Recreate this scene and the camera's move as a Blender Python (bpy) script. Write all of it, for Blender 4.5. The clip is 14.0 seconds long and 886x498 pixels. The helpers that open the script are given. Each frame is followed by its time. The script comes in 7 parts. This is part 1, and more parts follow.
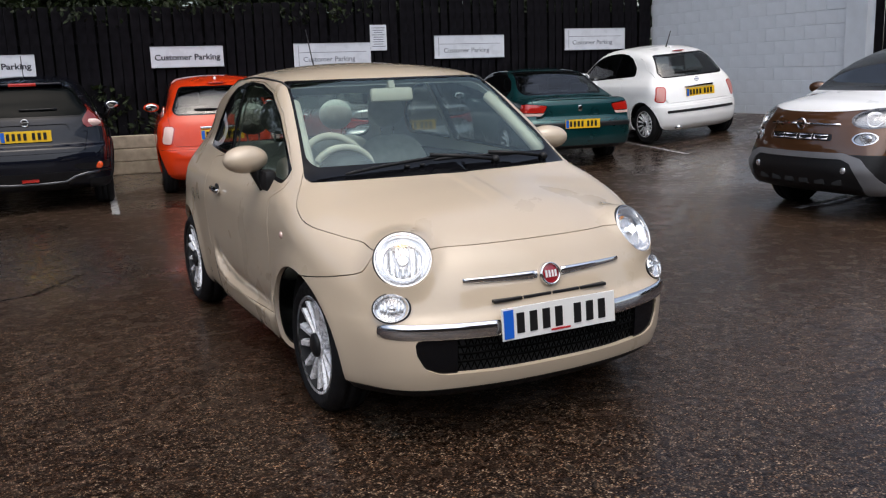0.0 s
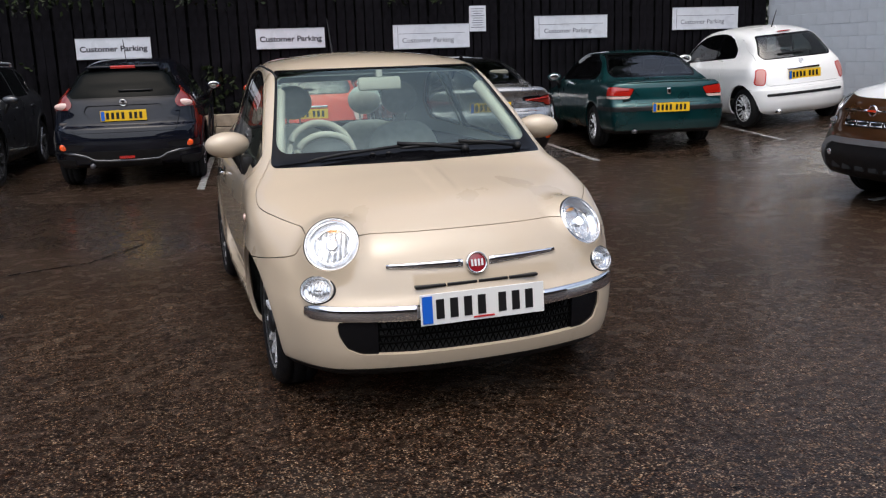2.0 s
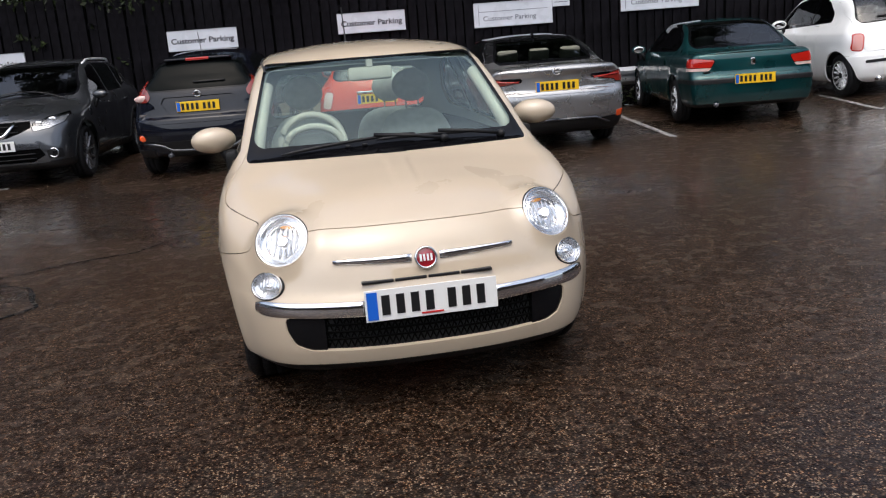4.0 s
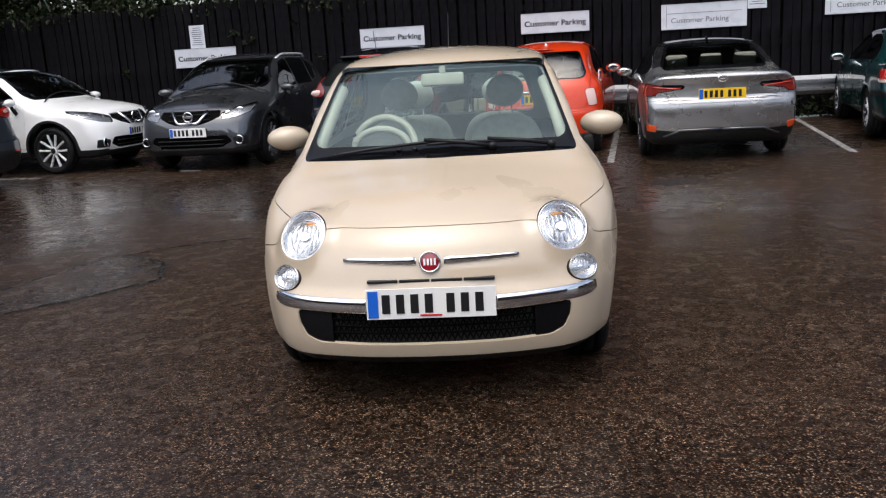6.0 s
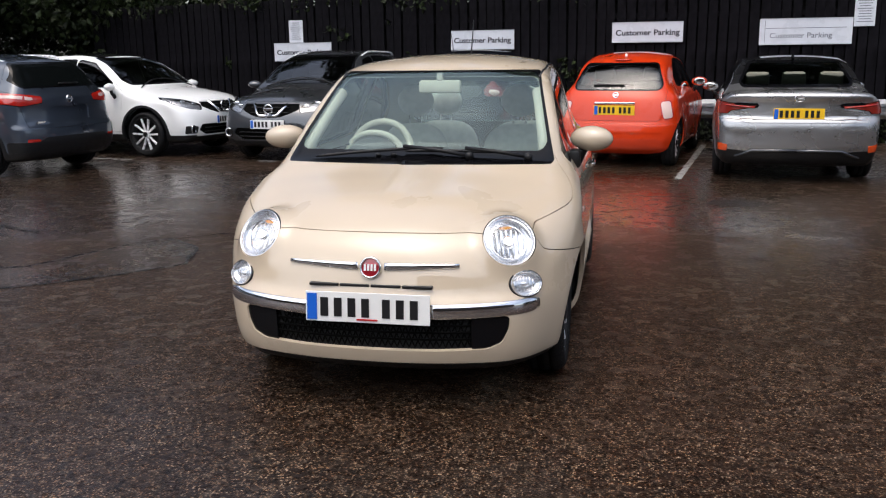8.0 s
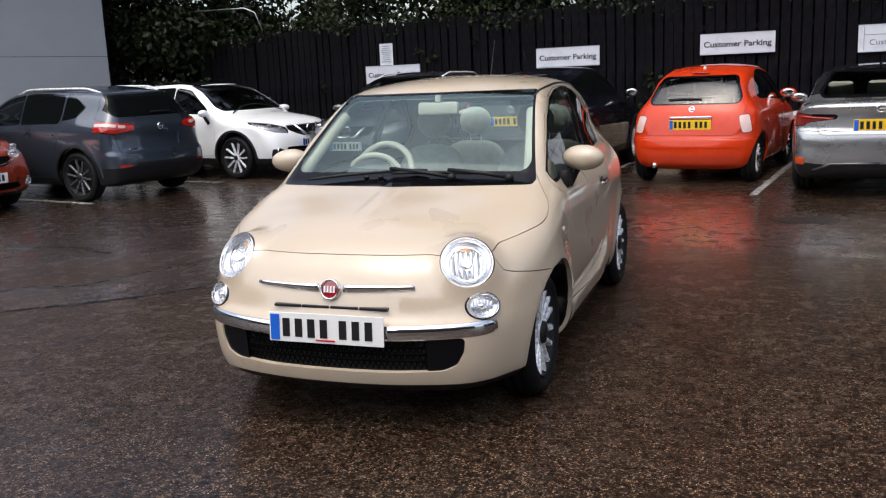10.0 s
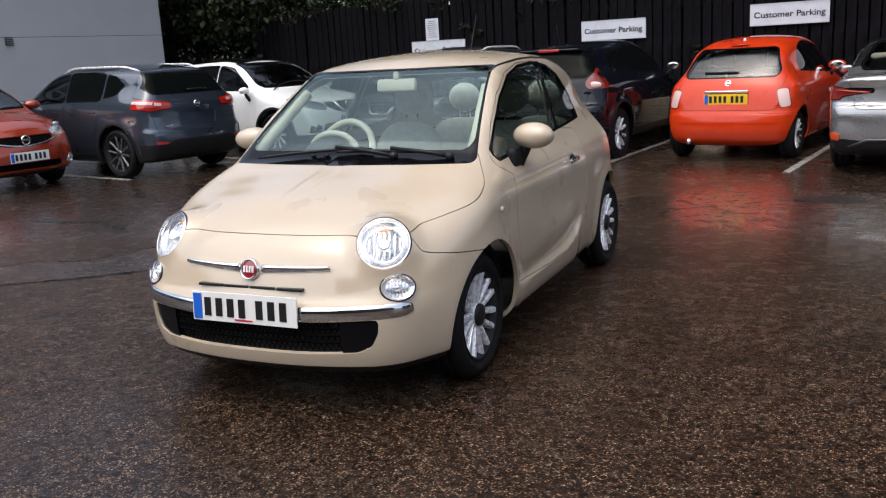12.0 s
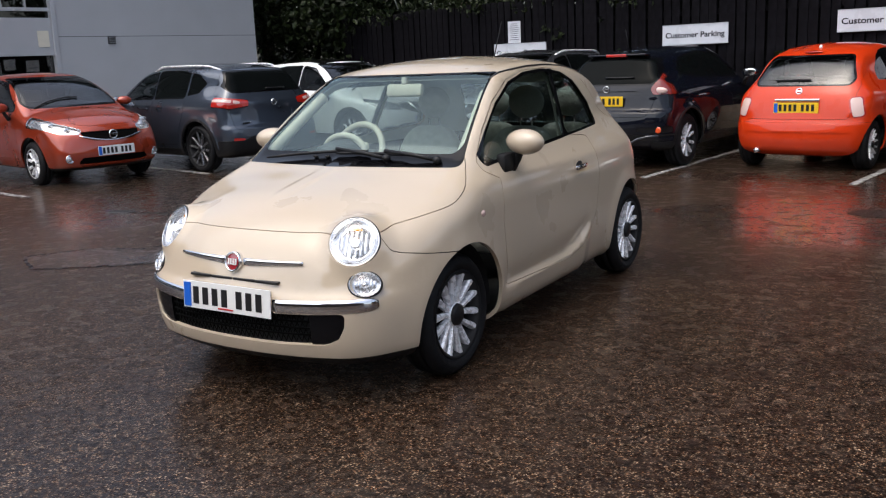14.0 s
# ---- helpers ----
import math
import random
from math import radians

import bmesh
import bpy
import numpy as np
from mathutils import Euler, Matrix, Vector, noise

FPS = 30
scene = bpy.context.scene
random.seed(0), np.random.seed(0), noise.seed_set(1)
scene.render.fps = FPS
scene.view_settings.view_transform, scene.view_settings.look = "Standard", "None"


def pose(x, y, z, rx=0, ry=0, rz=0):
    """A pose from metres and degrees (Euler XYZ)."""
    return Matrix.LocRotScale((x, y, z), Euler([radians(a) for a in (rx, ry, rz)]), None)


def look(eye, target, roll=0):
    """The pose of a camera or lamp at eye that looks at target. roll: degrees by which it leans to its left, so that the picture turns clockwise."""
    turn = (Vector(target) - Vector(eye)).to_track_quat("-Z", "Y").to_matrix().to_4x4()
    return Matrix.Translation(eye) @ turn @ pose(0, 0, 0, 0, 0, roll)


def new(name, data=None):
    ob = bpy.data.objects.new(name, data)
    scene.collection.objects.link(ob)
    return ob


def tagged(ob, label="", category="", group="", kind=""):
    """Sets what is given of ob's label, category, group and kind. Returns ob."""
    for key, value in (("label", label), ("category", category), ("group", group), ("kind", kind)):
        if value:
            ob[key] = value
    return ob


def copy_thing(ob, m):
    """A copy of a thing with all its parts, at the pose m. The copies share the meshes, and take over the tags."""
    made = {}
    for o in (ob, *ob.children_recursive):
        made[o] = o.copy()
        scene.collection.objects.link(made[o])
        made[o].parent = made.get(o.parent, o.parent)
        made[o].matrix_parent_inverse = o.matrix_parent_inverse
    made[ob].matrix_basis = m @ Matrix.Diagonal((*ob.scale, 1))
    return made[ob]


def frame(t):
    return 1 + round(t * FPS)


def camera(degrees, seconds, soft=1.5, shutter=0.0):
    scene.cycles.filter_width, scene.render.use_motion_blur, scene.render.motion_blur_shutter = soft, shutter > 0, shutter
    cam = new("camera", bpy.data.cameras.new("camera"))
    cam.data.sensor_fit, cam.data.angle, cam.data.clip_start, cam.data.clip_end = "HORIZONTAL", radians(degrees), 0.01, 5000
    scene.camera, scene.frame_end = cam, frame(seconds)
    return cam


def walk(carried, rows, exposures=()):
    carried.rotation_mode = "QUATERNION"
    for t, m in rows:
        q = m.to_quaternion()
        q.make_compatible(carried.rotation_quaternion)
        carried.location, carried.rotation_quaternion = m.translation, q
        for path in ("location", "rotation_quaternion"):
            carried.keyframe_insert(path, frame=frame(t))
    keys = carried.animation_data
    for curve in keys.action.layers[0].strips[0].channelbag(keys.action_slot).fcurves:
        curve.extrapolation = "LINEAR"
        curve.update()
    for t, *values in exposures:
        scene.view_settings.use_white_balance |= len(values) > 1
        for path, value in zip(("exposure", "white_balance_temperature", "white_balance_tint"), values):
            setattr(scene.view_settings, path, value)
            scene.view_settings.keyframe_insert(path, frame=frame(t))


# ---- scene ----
cam = camera(52.9, 14.0, soft=1.2)
PATH = [
    (0, (0.084, 0.048, 1.436), (0.982, 1.792, 1.047), -1.9),
    (0.5, (0.221, -0.126, 1.443), (1.042, 1.653, 1.04), -2.7),
    (1, (0.445, -0.126, 1.439), (1.215, 1.67, 1.014), -3.6),
    (1.5, (0.611, -0.257, 1.466), (1.304, 1.572, 1.046), -2.8),
    (2, (0.809, -0.405, 1.474), (1.416, 1.452, 1.047), -1.9),
    (2.5, (0.992, -0.431, 1.457), (1.513, 1.446, 1.005), -3.1),
    (3, (1.193, -0.391, 1.472), (1.641, 1.503, 1.009), -2.2),
    (3.2, (1.252, -0.419, 1.479), (1.681, 1.479, 1.017), -2.4),
    (5.3, (2.078, -0.606, 1.502), (2.113, 1.343, 1.056), -5.3),
    (5.5, (2.176, -0.635, 1.503), (2.146, 1.316, 1.064), -4.7),
    (6, (2.368, -0.65, 1.497), (2.221, 1.296, 1.058), -3.3),
    (6.5, (2.524, -0.67, 1.499), (2.316, 1.275, 1.082), -2.4),
    (7, (2.69, -0.593, 1.512), (2.428, 1.34, 1.069), -1.6),
    (7.5, (2.85, -0.559, 1.503), (2.542, 1.368, 1.066), -1.7),
    (7.7, (2.95, -0.566, 1.508), (2.602, 1.356, 1.076), -1.2),
    (9.8, (3.664, -0.392, 1.506), (3.032, 1.464, 1.116), -2.6),
    (10, (3.761, -0.38, 1.51), (3.09, 1.465, 1.128), -2.5),
    (10.5, (3.961, -0.38, 1.501), (3.233, 1.443, 1.117), -2.9),
    (11, (4.102, -0.298, 1.488), (3.329, 1.502, 1.083), -3.9),
    (11.5, (4.243, -0.181, 1.498), (3.427, 1.596, 1.08), -3.4),
    (12, (4.355, -0.058, 1.485), (3.523, 1.71, 1.058), -3.1),
    (12.5, (4.529, 0.03, 1.481), (3.612, 1.76, 1.073), -3.0),
    (13, (4.764, 0.034, 1.49), (3.787, 1.731, 1.084), -2.5),
    (13.5, (4.877, 0.085, 1.489), (3.868, 1.761, 1.072), -2.5),
    (14, (4.931, 0.088, 1.491), (3.895, 1.747, 1.076), -2.4),
]
walk(cam, [(t, look(eye, target, roll)) for t, eye, target, roll in PATH], exposures=((0, 0.66), (3.0, 0.8), (6.5, 0.88), (11.0, 0.95), (14.0, 0.95)))

# ---- world and light: an overcast, wet day ----
world = bpy.data.worlds.new("world")
scene.world = world
world.use_nodes = True
wn = world.node_tree.nodes
sky = wn.new("ShaderNodeTexSky")
sky.sky_type = "NISHITA"
sky.sun_disc = False
sky.sun_elevation = radians(70)
sky.sun_rotation = radians(200)
sky.air_density, sky.dust_density, sky.ozone_density = 1.0, 4.0, 1.0
desat = wn.new("ShaderNodeHueSaturation")
desat.inputs["Saturation"].default_value = 0.75
world.node_tree.links.new(sky.outputs[0], desat.inputs["Color"])
# broken cloud: brighter and duller stretches over the whole sky
cloud = wn.new("ShaderNodeTexNoise")
cloud.inputs["Scale"].default_value, cloud.inputs["Detail"].default_value = 2.6, 5
cmap = wn.new("ShaderNodeMapRange")
for i, v in enumerate((0.35, 0.65, 0.78, 1.34)):
    cmap.inputs[i + 1].default_value = v
wtc = wn.new("ShaderNodeTexCoord")
world.node_tree.links.new(wtc.outputs["Generated"], cloud.inputs["Vector"])
world.node_tree.links.new(cloud.outputs["Fac"], cmap.inputs[0])
mulc = wn.new("ShaderNodeVectorMath")
mulc.operation = "SCALE"
world.node_tree.links.new(desat.outputs[0], mulc.inputs[0])
world.node_tree.links.new(cmap.outputs[0], mulc.inputs["Scale"])
world.node_tree.links.new(mulc.outputs[0], wn["Background"].inputs[0])
wn["Background"].inputs[1].default_value = 0.125
sun = new("sun", bpy.data.lights.new("sun", "SUN"))
sun.data.energy, sun.data.angle, sun.data.color = 0.7, radians(90), (1.0, 0.97, 0.92)
sun.matrix_world = look((-3, -8, 16), (2, 4, 0))

# ---- materials ----
def mat(name, color, rough=0.5, metal=0.0, coat=0.0, vary=0.0, scale=8.0, bump=0.0, bscale=60.0, emit=0.0, trans=0.0, sheen=0.0):
    m = bpy.data.materials.new(name)
    m.use_nodes = True
    nt = m.node_tree
    b = nt.nodes["Principled BSDF"]
    b.inputs["Base Color"].default_value = (*color, 1)
    b.inputs["Roughness"].default_value = rough
    b.inputs["Metallic"].default_value = metal
    b.inputs["Coat Weight"].default_value = coat
    b.inputs["Coat Roughness"].default_value = 0.03
    b.inputs["Transmission Weight"].default_value = trans
    b.inputs["Sheen Weight"].default_value = sheen
    if emit:
        b.inputs["Emission Color"].default_value = (*color, 1)
        b.inputs["Emission Strength"].default_value = emit
    tc = nt.nodes.new("ShaderNodeTexCoord")
    if vary:
        n = nt.nodes.new("ShaderNodeTexNoise")
        n.inputs["Scale"].default_value, n.inputs["Detail"].default_value = scale, 6
        nt.links.new(tc.outputs["Object"], n.inputs["Vector"])
        r = nt.nodes.new("ShaderNodeMapRange")
        r.inputs[1].default_value, r.inputs[2].default_value = 0.3, 0.7
        r.inputs[3].default_value, r.inputs[4].default_value = 1 - vary, 1 + vary
        nt.links.new(n.outputs["Fac"], r.inputs[0])
        mx = nt.nodes.new("ShaderNodeVectorMath")
        mx.operation = "SCALE"
        mx.inputs[0].default_value = color
        nt.links.new(r.outputs[0], mx.inputs["Scale"])
        nt.links.new(mx.outputs[0], b.inputs["Base Color"])
        rr = nt.nodes.new("ShaderNodeMapRange")
        rr.inputs[1].default_value, rr.inputs[2].default_value = 0.3, 0.7
        rr.inputs[3].default_value, rr.inputs[4].default_value = max(rough - 0.12 * (rough > 0.15), 0.02), min(rough + 0.12 * (rough > 0.15), 1)
        nt.links.new(n.outputs["Fac"], rr.inputs[0])
        nt.links.new(rr.outputs[0], b.inputs["Roughness"])
    if bump:
        n2 = nt.nodes.new("ShaderNodeTexNoise")
        n2.inputs["Scale"].default_value, n2.inputs["Detail"].default_value = bscale, 4
        nt.links.new(tc.outputs["Object"], n2.inputs["Vector"])
        bp = nt.nodes.new("ShaderNodeBump")
        bp.inputs["Strength"].default_value, bp.inputs["Distance"].default_value = bump, 0.01
        nt.links.new(n2.outputs["Fac"], bp.inputs["Height"])
        nt.links.new(bp.outputs[0], b.inputs["Normal"])
    return m


def glass(name, tint, gloss=1.0, ior=1.7, hue=(1, 1, 1)):
    """Thin car glass: tinted see-through, with the mirror of its two faces."""
    m = bpy.data.materials.new(name)
    m.use_nodes = True
    nt = m.node_tree
    nt.nodes.remove(nt.nodes["Principled BSDF"])
    out = nt.nodes["Material Output"]
    tr = nt.nodes.new("ShaderNodeBsdfTransparent")
    tr.inputs[0].default_value = (*tint, 1)
    gl = nt.nodes.new("ShaderNodeBsdfGlossy")
    gl.inputs["Roughness"].default_value = 0.01
    gl.inputs[0].default_value = (*(gloss * c for c in hue), 1)
    f0 = 2 * ((ior - 1) / (ior + 1)) ** 2
    lw = nt.nodes.new("ShaderNodeLayerWeight")
    lw.inputs["Blend"].default_value = 0.5
    pw = nt.nodes.new("ShaderNodeMath")
    pw.operation = "POWER"
    pw.inputs[1].default_value = 5.0
    nt.links.new(lw.outputs["Facing"], pw.inputs[0])
    fr = nt.nodes.new("ShaderNodeMapRange")
    fr.inputs[3].default_value, fr.inputs[4].default_value = f0, 1.0
    nt.links.new(pw.outputs[0], fr.inputs[0])
    mx = nt.nodes.new("ShaderNodeMixShader")
    nt.links.new(fr.outputs[0], mx.inputs[0])
    nt.links.new(tr.outputs[0], mx.inputs[1])
    nt.links.new(gl.outputs[0], mx.inputs[2])
    nt.links.new(mx.outputs[0], out.inputs[0])
    return m


def paint(name, color, metal=0.0, rough=0.35):
    """Clear-coated car paint with rain beads as a faint relief."""
    m = mat(name, color, rough, metal, 1.0, vary=0.02, scale=3.0)
    nt = m.node_tree
    nt.nodes["Principled BSDF"].inputs["Specular IOR Level"].default_value = 0.1
    nt.nodes["Principled BSDF"].inputs["Coat IOR"].default_value = 1.7
    tc = nt.nodes.new("ShaderNodeTexCoord")
    v = nt.nodes.new("ShaderNodeTexVoronoi")
    v.inputs["Scale"].default_value = 70
    nt.links.new(tc.outputs["Object"], v.inputs["Vector"])
    r = nt.nodes.new("ShaderNodeMapRange")
    r.inputs[1].default_value, r.inputs[2].default_value, r.inputs[3].default_value, r.inputs[4].default_value = 0.05, 0.35, 1.0, 0.0
    nt.links.new(v.outputs["Distance"], r.inputs[0])
    bp = nt.nodes.new("ShaderNodeBump")
    bp.inputs["Strength"].default_value, bp.inputs["Distance"].default_value = 0.012, 0.002
    nt.links.new(r.outputs[0], bp.inputs["Height"])
    nt.links.new(bp.outputs[0], nt.nodes["Principled BSDF"].inputs["Coat Normal"])
    return m


M_BEIGE = paint("paint_beige", (0.56, 0.462, 0.345))
M_ORANGE = paint("paint_orange", (0.58, 0.038, 0.005))
M_WHITE = paint("paint_white", (0.87, 0.87, 0.86))
M_NAVY = paint("paint_navy_black", (0.004, 0.005, 0.010), 0.0)
M_GREY = paint("paint_dark_grey", (0.068, 0.072, 0.080), 0.7)
M_BLUEGREY = paint("paint_blue_grey", (0.055, 0.068, 0.092), 0.7)
M_SILVER = paint("paint_silver", (0.33, 0.33, 0.335), 0.8, 0.3)
M_GREEN = paint("paint_green", (0.006, 0.052, 0.055), 0.65)
M_RED = paint("paint_copper_red", (0.36, 0.045, 0.016), 0.45)
M_BROWN = paint("paint_bronze", (0.11, 0.048, 0.020), 0.6)
M_GLASS = glass("clear_glass", (0.84, 0.95, 0.90), 1.0, 1.72, (0.84, 1.0, 0.96))
M_SIDEGLASS = glass("green_tinted_glass", (0.42, 0.47, 0.45), 1.0, 1.5)
M_DGLASS = glass("dark_glass", (0.22, 0.25, 0.245), 0.9, 1.55)
M_BLKGLASS = mat("privacy_glass", (0.004, 0.005, 0.005), 0.02)
M_BLACK = mat("black_plastic", (0.012, 0.012, 0.013), 0.42, vary=0.2, scale=20, bump=0.08, bscale=400)
M_PIT = mat("dark_opening", (0.003, 0.003, 0.003), 0.9, vary=0.3, scale=40)
M_FRIT = mat("black_gloss", (0.004, 0.004, 0.005), 0.08)
M_RUBBER = mat("tyre_rubber", (0.009, 0.009, 0.010), 0.6, vary=0.3, scale=30, bump=0.2, bscale=200)
M_LINING = mat("dark_lining", (0.015, 0.015, 0.016), 0.85, vary=0.2)
M_CHROME = mat("chrome", (0.78, 0.78, 0.79), 0.05, 1.0)
M_ALLOY = mat("alloy", (0.90, 0.90, 0.92), 0.28, 0.3, vary=0.06, scale=30)
M_DALLOY = mat("dark_alloy", (0.15, 0.15, 0.16), 0.3, 0.6, vary=0.1, scale=30)
M_REFL = mat("lamp_reflector", (0.80, 0.81, 0.83), 0.18, 0.8)
M_BULB = mat("lit_bulb", (1.0, 0.96, 0.88), 0.3, emit=2.0)
M_TRAY = mat("lamp_tray_grey", (0.32, 0.33, 0.35), 0.25, 0.6)
M_LENS = glass("lamp_lens", (0.96, 0.97, 0.98), 1.0, 1.5)
M_REDLENS = mat("red_lens", (0.42, 0.014, 0.008), 0.08, 0, 1.0)
M_DREDLENS = mat("dark_red_lens", (0.20, 0.018, 0.012), 0.1, 0, 1.0)
M_PINKLENS = mat("pink_lens", (0.55, 0.20, 0.17), 0.08, 0, 1.0)
M_SKID = mat("grey_skid_plastic", (0.20, 0.20, 0.21), 0.4, 0.3, vary=0.1)
M_WHITELENS = mat("pale_lens", (0.66, 0.46, 0.41), 0.08, 0, 1.0)
M_AMBER = mat("amber_lens", (0.9, 0.32, 0.02), 0.1, 0, 1.0)
M_ORLENS = mat("orange_reflector", (0.85, 0.09, 0.01), 0.15, 0, 1.0)
M_YELLOW = mat("yellow_plate", (0.85, 0.52, 0.02), 0.35)
M_WPLATE = mat("white_plate", (0.82, 0.82, 0.80), 0.3)
M_PBLUE = mat("plate_blue", (0.01, 0.12, 0.6), 0.35)
M_INK = mat("black_ink", (0.008, 0.008, 0.009), 0.4)
M_REDINK = mat("red_ink", (0.5, 0.02, 0.02), 0.4)
M_BADGE = mat("badge_red", (0.30, 0.012, 0.02), 0.15, 0, 1.0)
M_IVORY = mat("ivory_trim", (0.54, 0.51, 0.43), 0.55, vary=0.06, scale=12, bump=0.1, bscale=300)
M_CLOTH = mat("pale_seat_cloth", (0.47, 0.475, 0.43), 0.85, vary=0.1, scale=25, bump=0.2, bscale=500, sheen=0.2)
M_TAN = mat("tan_leather", (0.17, 0.165, 0.125), 0.6, vary=0.1)
M_DASH = mat("dashboard_grey", (0.05, 0.055, 0.058), 0.6, vary=0.1, bump=0.1, bscale=500)
M_HEADLINER = mat("headliner", (0.5, 0.5, 0.45), 0.9)
for mm in (M_NAVY,):
    mm.node_tree.nodes["Principled BSDF"].inputs["Coat Weight"].default_value = 1.0
    mm.node_tree.nodes["Principled BSDF"].inputs["Specular IOR Level"].default_value = 0.03
    mm.node_tree.nodes["Principled BSDF"].inputs["Coat IOR"].default_value = 1.42
M_ORANGE.node_tree.nodes["Principled BSDF"].inputs["Coat IOR"].default_value = 1.4
M_GREEN.node_tree.nodes["Principled BSDF"].inputs["Coat IOR"].default_value = 1.45
M_BLKGLASS.node_tree.nodes["Principled BSDF"].inputs["Specular IOR Level"].default_value = 0.04
for mm, sp in ((M_PIT, 0.05), (M_BLACK, 0.28), (M_FRIT, 0.25), (M_RUBBER, 0.2)):
    mm.node_tree.nodes["Principled BSDF"].inputs["Specular IOR Level"].default_value = sp
M_CREAM = mat("cream_paper", (0.74, 0.70, 0.58), 0.6, vary=0.05)

# ---- mesh tools ----
def mesh_of(name, V, F, material, normals=None, smooth=True):
    me = bpy.data.meshes.new(name)
    me.from_pydata([tuple(map(float, v)) for v in V], [], [tuple(map(int, f)) for f in F])
    for mm in (material if isinstance(material, (list, tuple)) else [material]):
        me.materials.append(mm)
    me.polygons.foreach_set("use_smooth", [smooth] * len(me.polygons))
    if normals is not None:
        me.normals_split_custom_set_from_vertices([tuple(map(float, n)) for n in normals])
    me.update()
    return me


def put(name, me, parent=None, m=None):
    ob = new(name, me)
    if parent is not None:
        ob.parent = parent
    if m is not None:
        ob.matrix_basis = m
    return ob


def part(name, bm, material, parent, label="", smooth=False, m=None):
    me = bpy.data.meshes.new(name)
    bm.normal_update()
    bm.to_mesh(me)
    bm.free()
    me.materials.append(material)
    if smooth:
        me.polygons.foreach_set("use_smooth", [True] * len(me.polygons))
        me.set_sharp_from_angle(angle=radians(40))
    ob = put(name, me, parent, m)
    if label:
        tagged(ob, label)
    return ob


def thing(name, m, label, category, group="", kind=""):
    e = new(name)
    e.empty_display_size = 0.1
    e.matrix_basis = m
    return tagged(e, label, category, group, kind)


def box(bm, x0, x1, y0, y1, z0, z1, bevel=0.0, m=None):
    g = bmesh.ops.create_cube(bm, size=1)
    vs = g["verts"]
    bmesh.ops.scale(bm, vec=(x1 - x0, y1 - y0, z1 - z0), verts=vs)
    bmesh.ops.translate(bm, vec=((x0 + x1) / 2, (y0 + y1) / 2, (z0 + z1) / 2), verts=vs)
    if bevel:
        es = list({e for v in vs for e in v.link_edges})
        r = bmesh.ops.bevel(bm, geom=es, offset=bevel, segments=2, profile=0.5, affect="EDGES")
        vs = list({v for f in r["faces"] for v in f.verts} | {v for v in vs if v.is_valid})
    if m is not None:
        bmesh.ops.transform(bm, matrix=m, verts=[v for v in vs if v.is_valid])
    return bm


def boxed(*a, **k):
    return box(bmesh.new(), *a, **k)


def revolve(profile, n=48, axis="X", arc=None):
    """A surface of revolution; profile is (distance along the axis, radius)."""
    P = np.array(profile, float)
    ang = np.linspace(0, 2 * math.pi, n, endpoint=False)
    V, F, k = [], [], len(P)
    for a in ang:
        for d, r in P:
            V.append((d, r * math.cos(a), r * math.sin(a)) if axis == "X" else (r * math.cos(a), d, r * math.sin(a)) if axis == "Y" else (r * math.cos(a), r * math.sin(a), d))
    for i in range(n):
        j = (i + 1) % n
        for q in range(k - 1):
            f = (i * k + q, i * k + q + 1, j * k + q + 1, j * k + q)
            F.append(f if axis == "Y" else f[::-1])
    return V, F


def tube(points, r, n=8, closed=False, taper=None, flat=1.0):
    """A round bar along a smooth line of points."""
    P = [Vector(p) for p in points]
    V, F = [], []
    for i, p in enumerate(P):
        a, b = (P[i - 1], P[(i + 1) % len(P)]) if closed else (P[max(i - 1, 0)], P[min(i + 1, len(P) - 1)])
        d = (b - a).normalized()
        up = Vector((0, 0, 1)) if abs(d.z) < 0.9 else Vector((1, 0, 0))
        s = d.cross(up).normalized()
        u = s.cross(d)
        rr = r if taper is None else r * taper[i]
        for q in range(n):
            an = 2 * math.pi * q / n
            V.append(p + s * (rr * math.cos(an)) + u * (rr * flat * math.sin(an)))
    m = len(P)
    for i in range(m if closed else m - 1):
        j = (i + 1) % m
        for q in range(n):
            w = (q + 1) % n
            F.append((i * n + q, i * n + w, j * n + w, j * n + q))
    if not closed:
        F.append(tuple(range(n))[::-1])
        F.append(tuple((m - 1) * n + q for q in range(n)))
    return V, F


def spline(xs, ys):
    """Monotone cubic interpolation through the points (xs, ys)."""
    xs, ys = np.array(xs, float), np.array(ys, float)
    h, d = np.diff(xs), np.diff(ys) / np.diff(xs)
    s = np.zeros(len(xs))
    s[0], s[-1] = d[0], d[-1]
    for i in range(1, len(xs) - 1):
        if d[i - 1] * d[i] > 0:
            w1, w2 = 2 * h[i] + h[i - 1], h[i] + 2 * h[i - 1]
            s[i] = (w1 + w2) / (w1 / d[i - 1] + w2 / d[i])

    def f(x):
        x = np.asarray(x, float)
        q = np.clip(x, xs[0], xs[-1])
        i = np.clip(np.searchsorted(xs, q) - 1, 0, len(h) - 1)
        t = (q - xs[i]) / h[i]
        v = (2 * t**3 - 3 * t**2 + 1) * ys[i] + (t**3 - 2 * t**2 + t) * h[i] * s[i] + (-2 * t**3 + 3 * t**2) * ys[i + 1] + (t**3 - t**2) * h[i] * s[i + 1]
        return v + np.where(x < xs[0], (x - xs[0]) * s[0], 0) + np.where(x > xs[-1], (x - xs[-1]) * s[-1], 0)
    return f


def curve(pts):
    a = list(zip(*pts))
    return spline(a[0], a[1])


def smax(a, b, k):
    h = np.clip(0.5 + 0.5 * (a - b) / k, 0, 1)
    return a * h + b * (1 - h) + k * h * (1 - h)


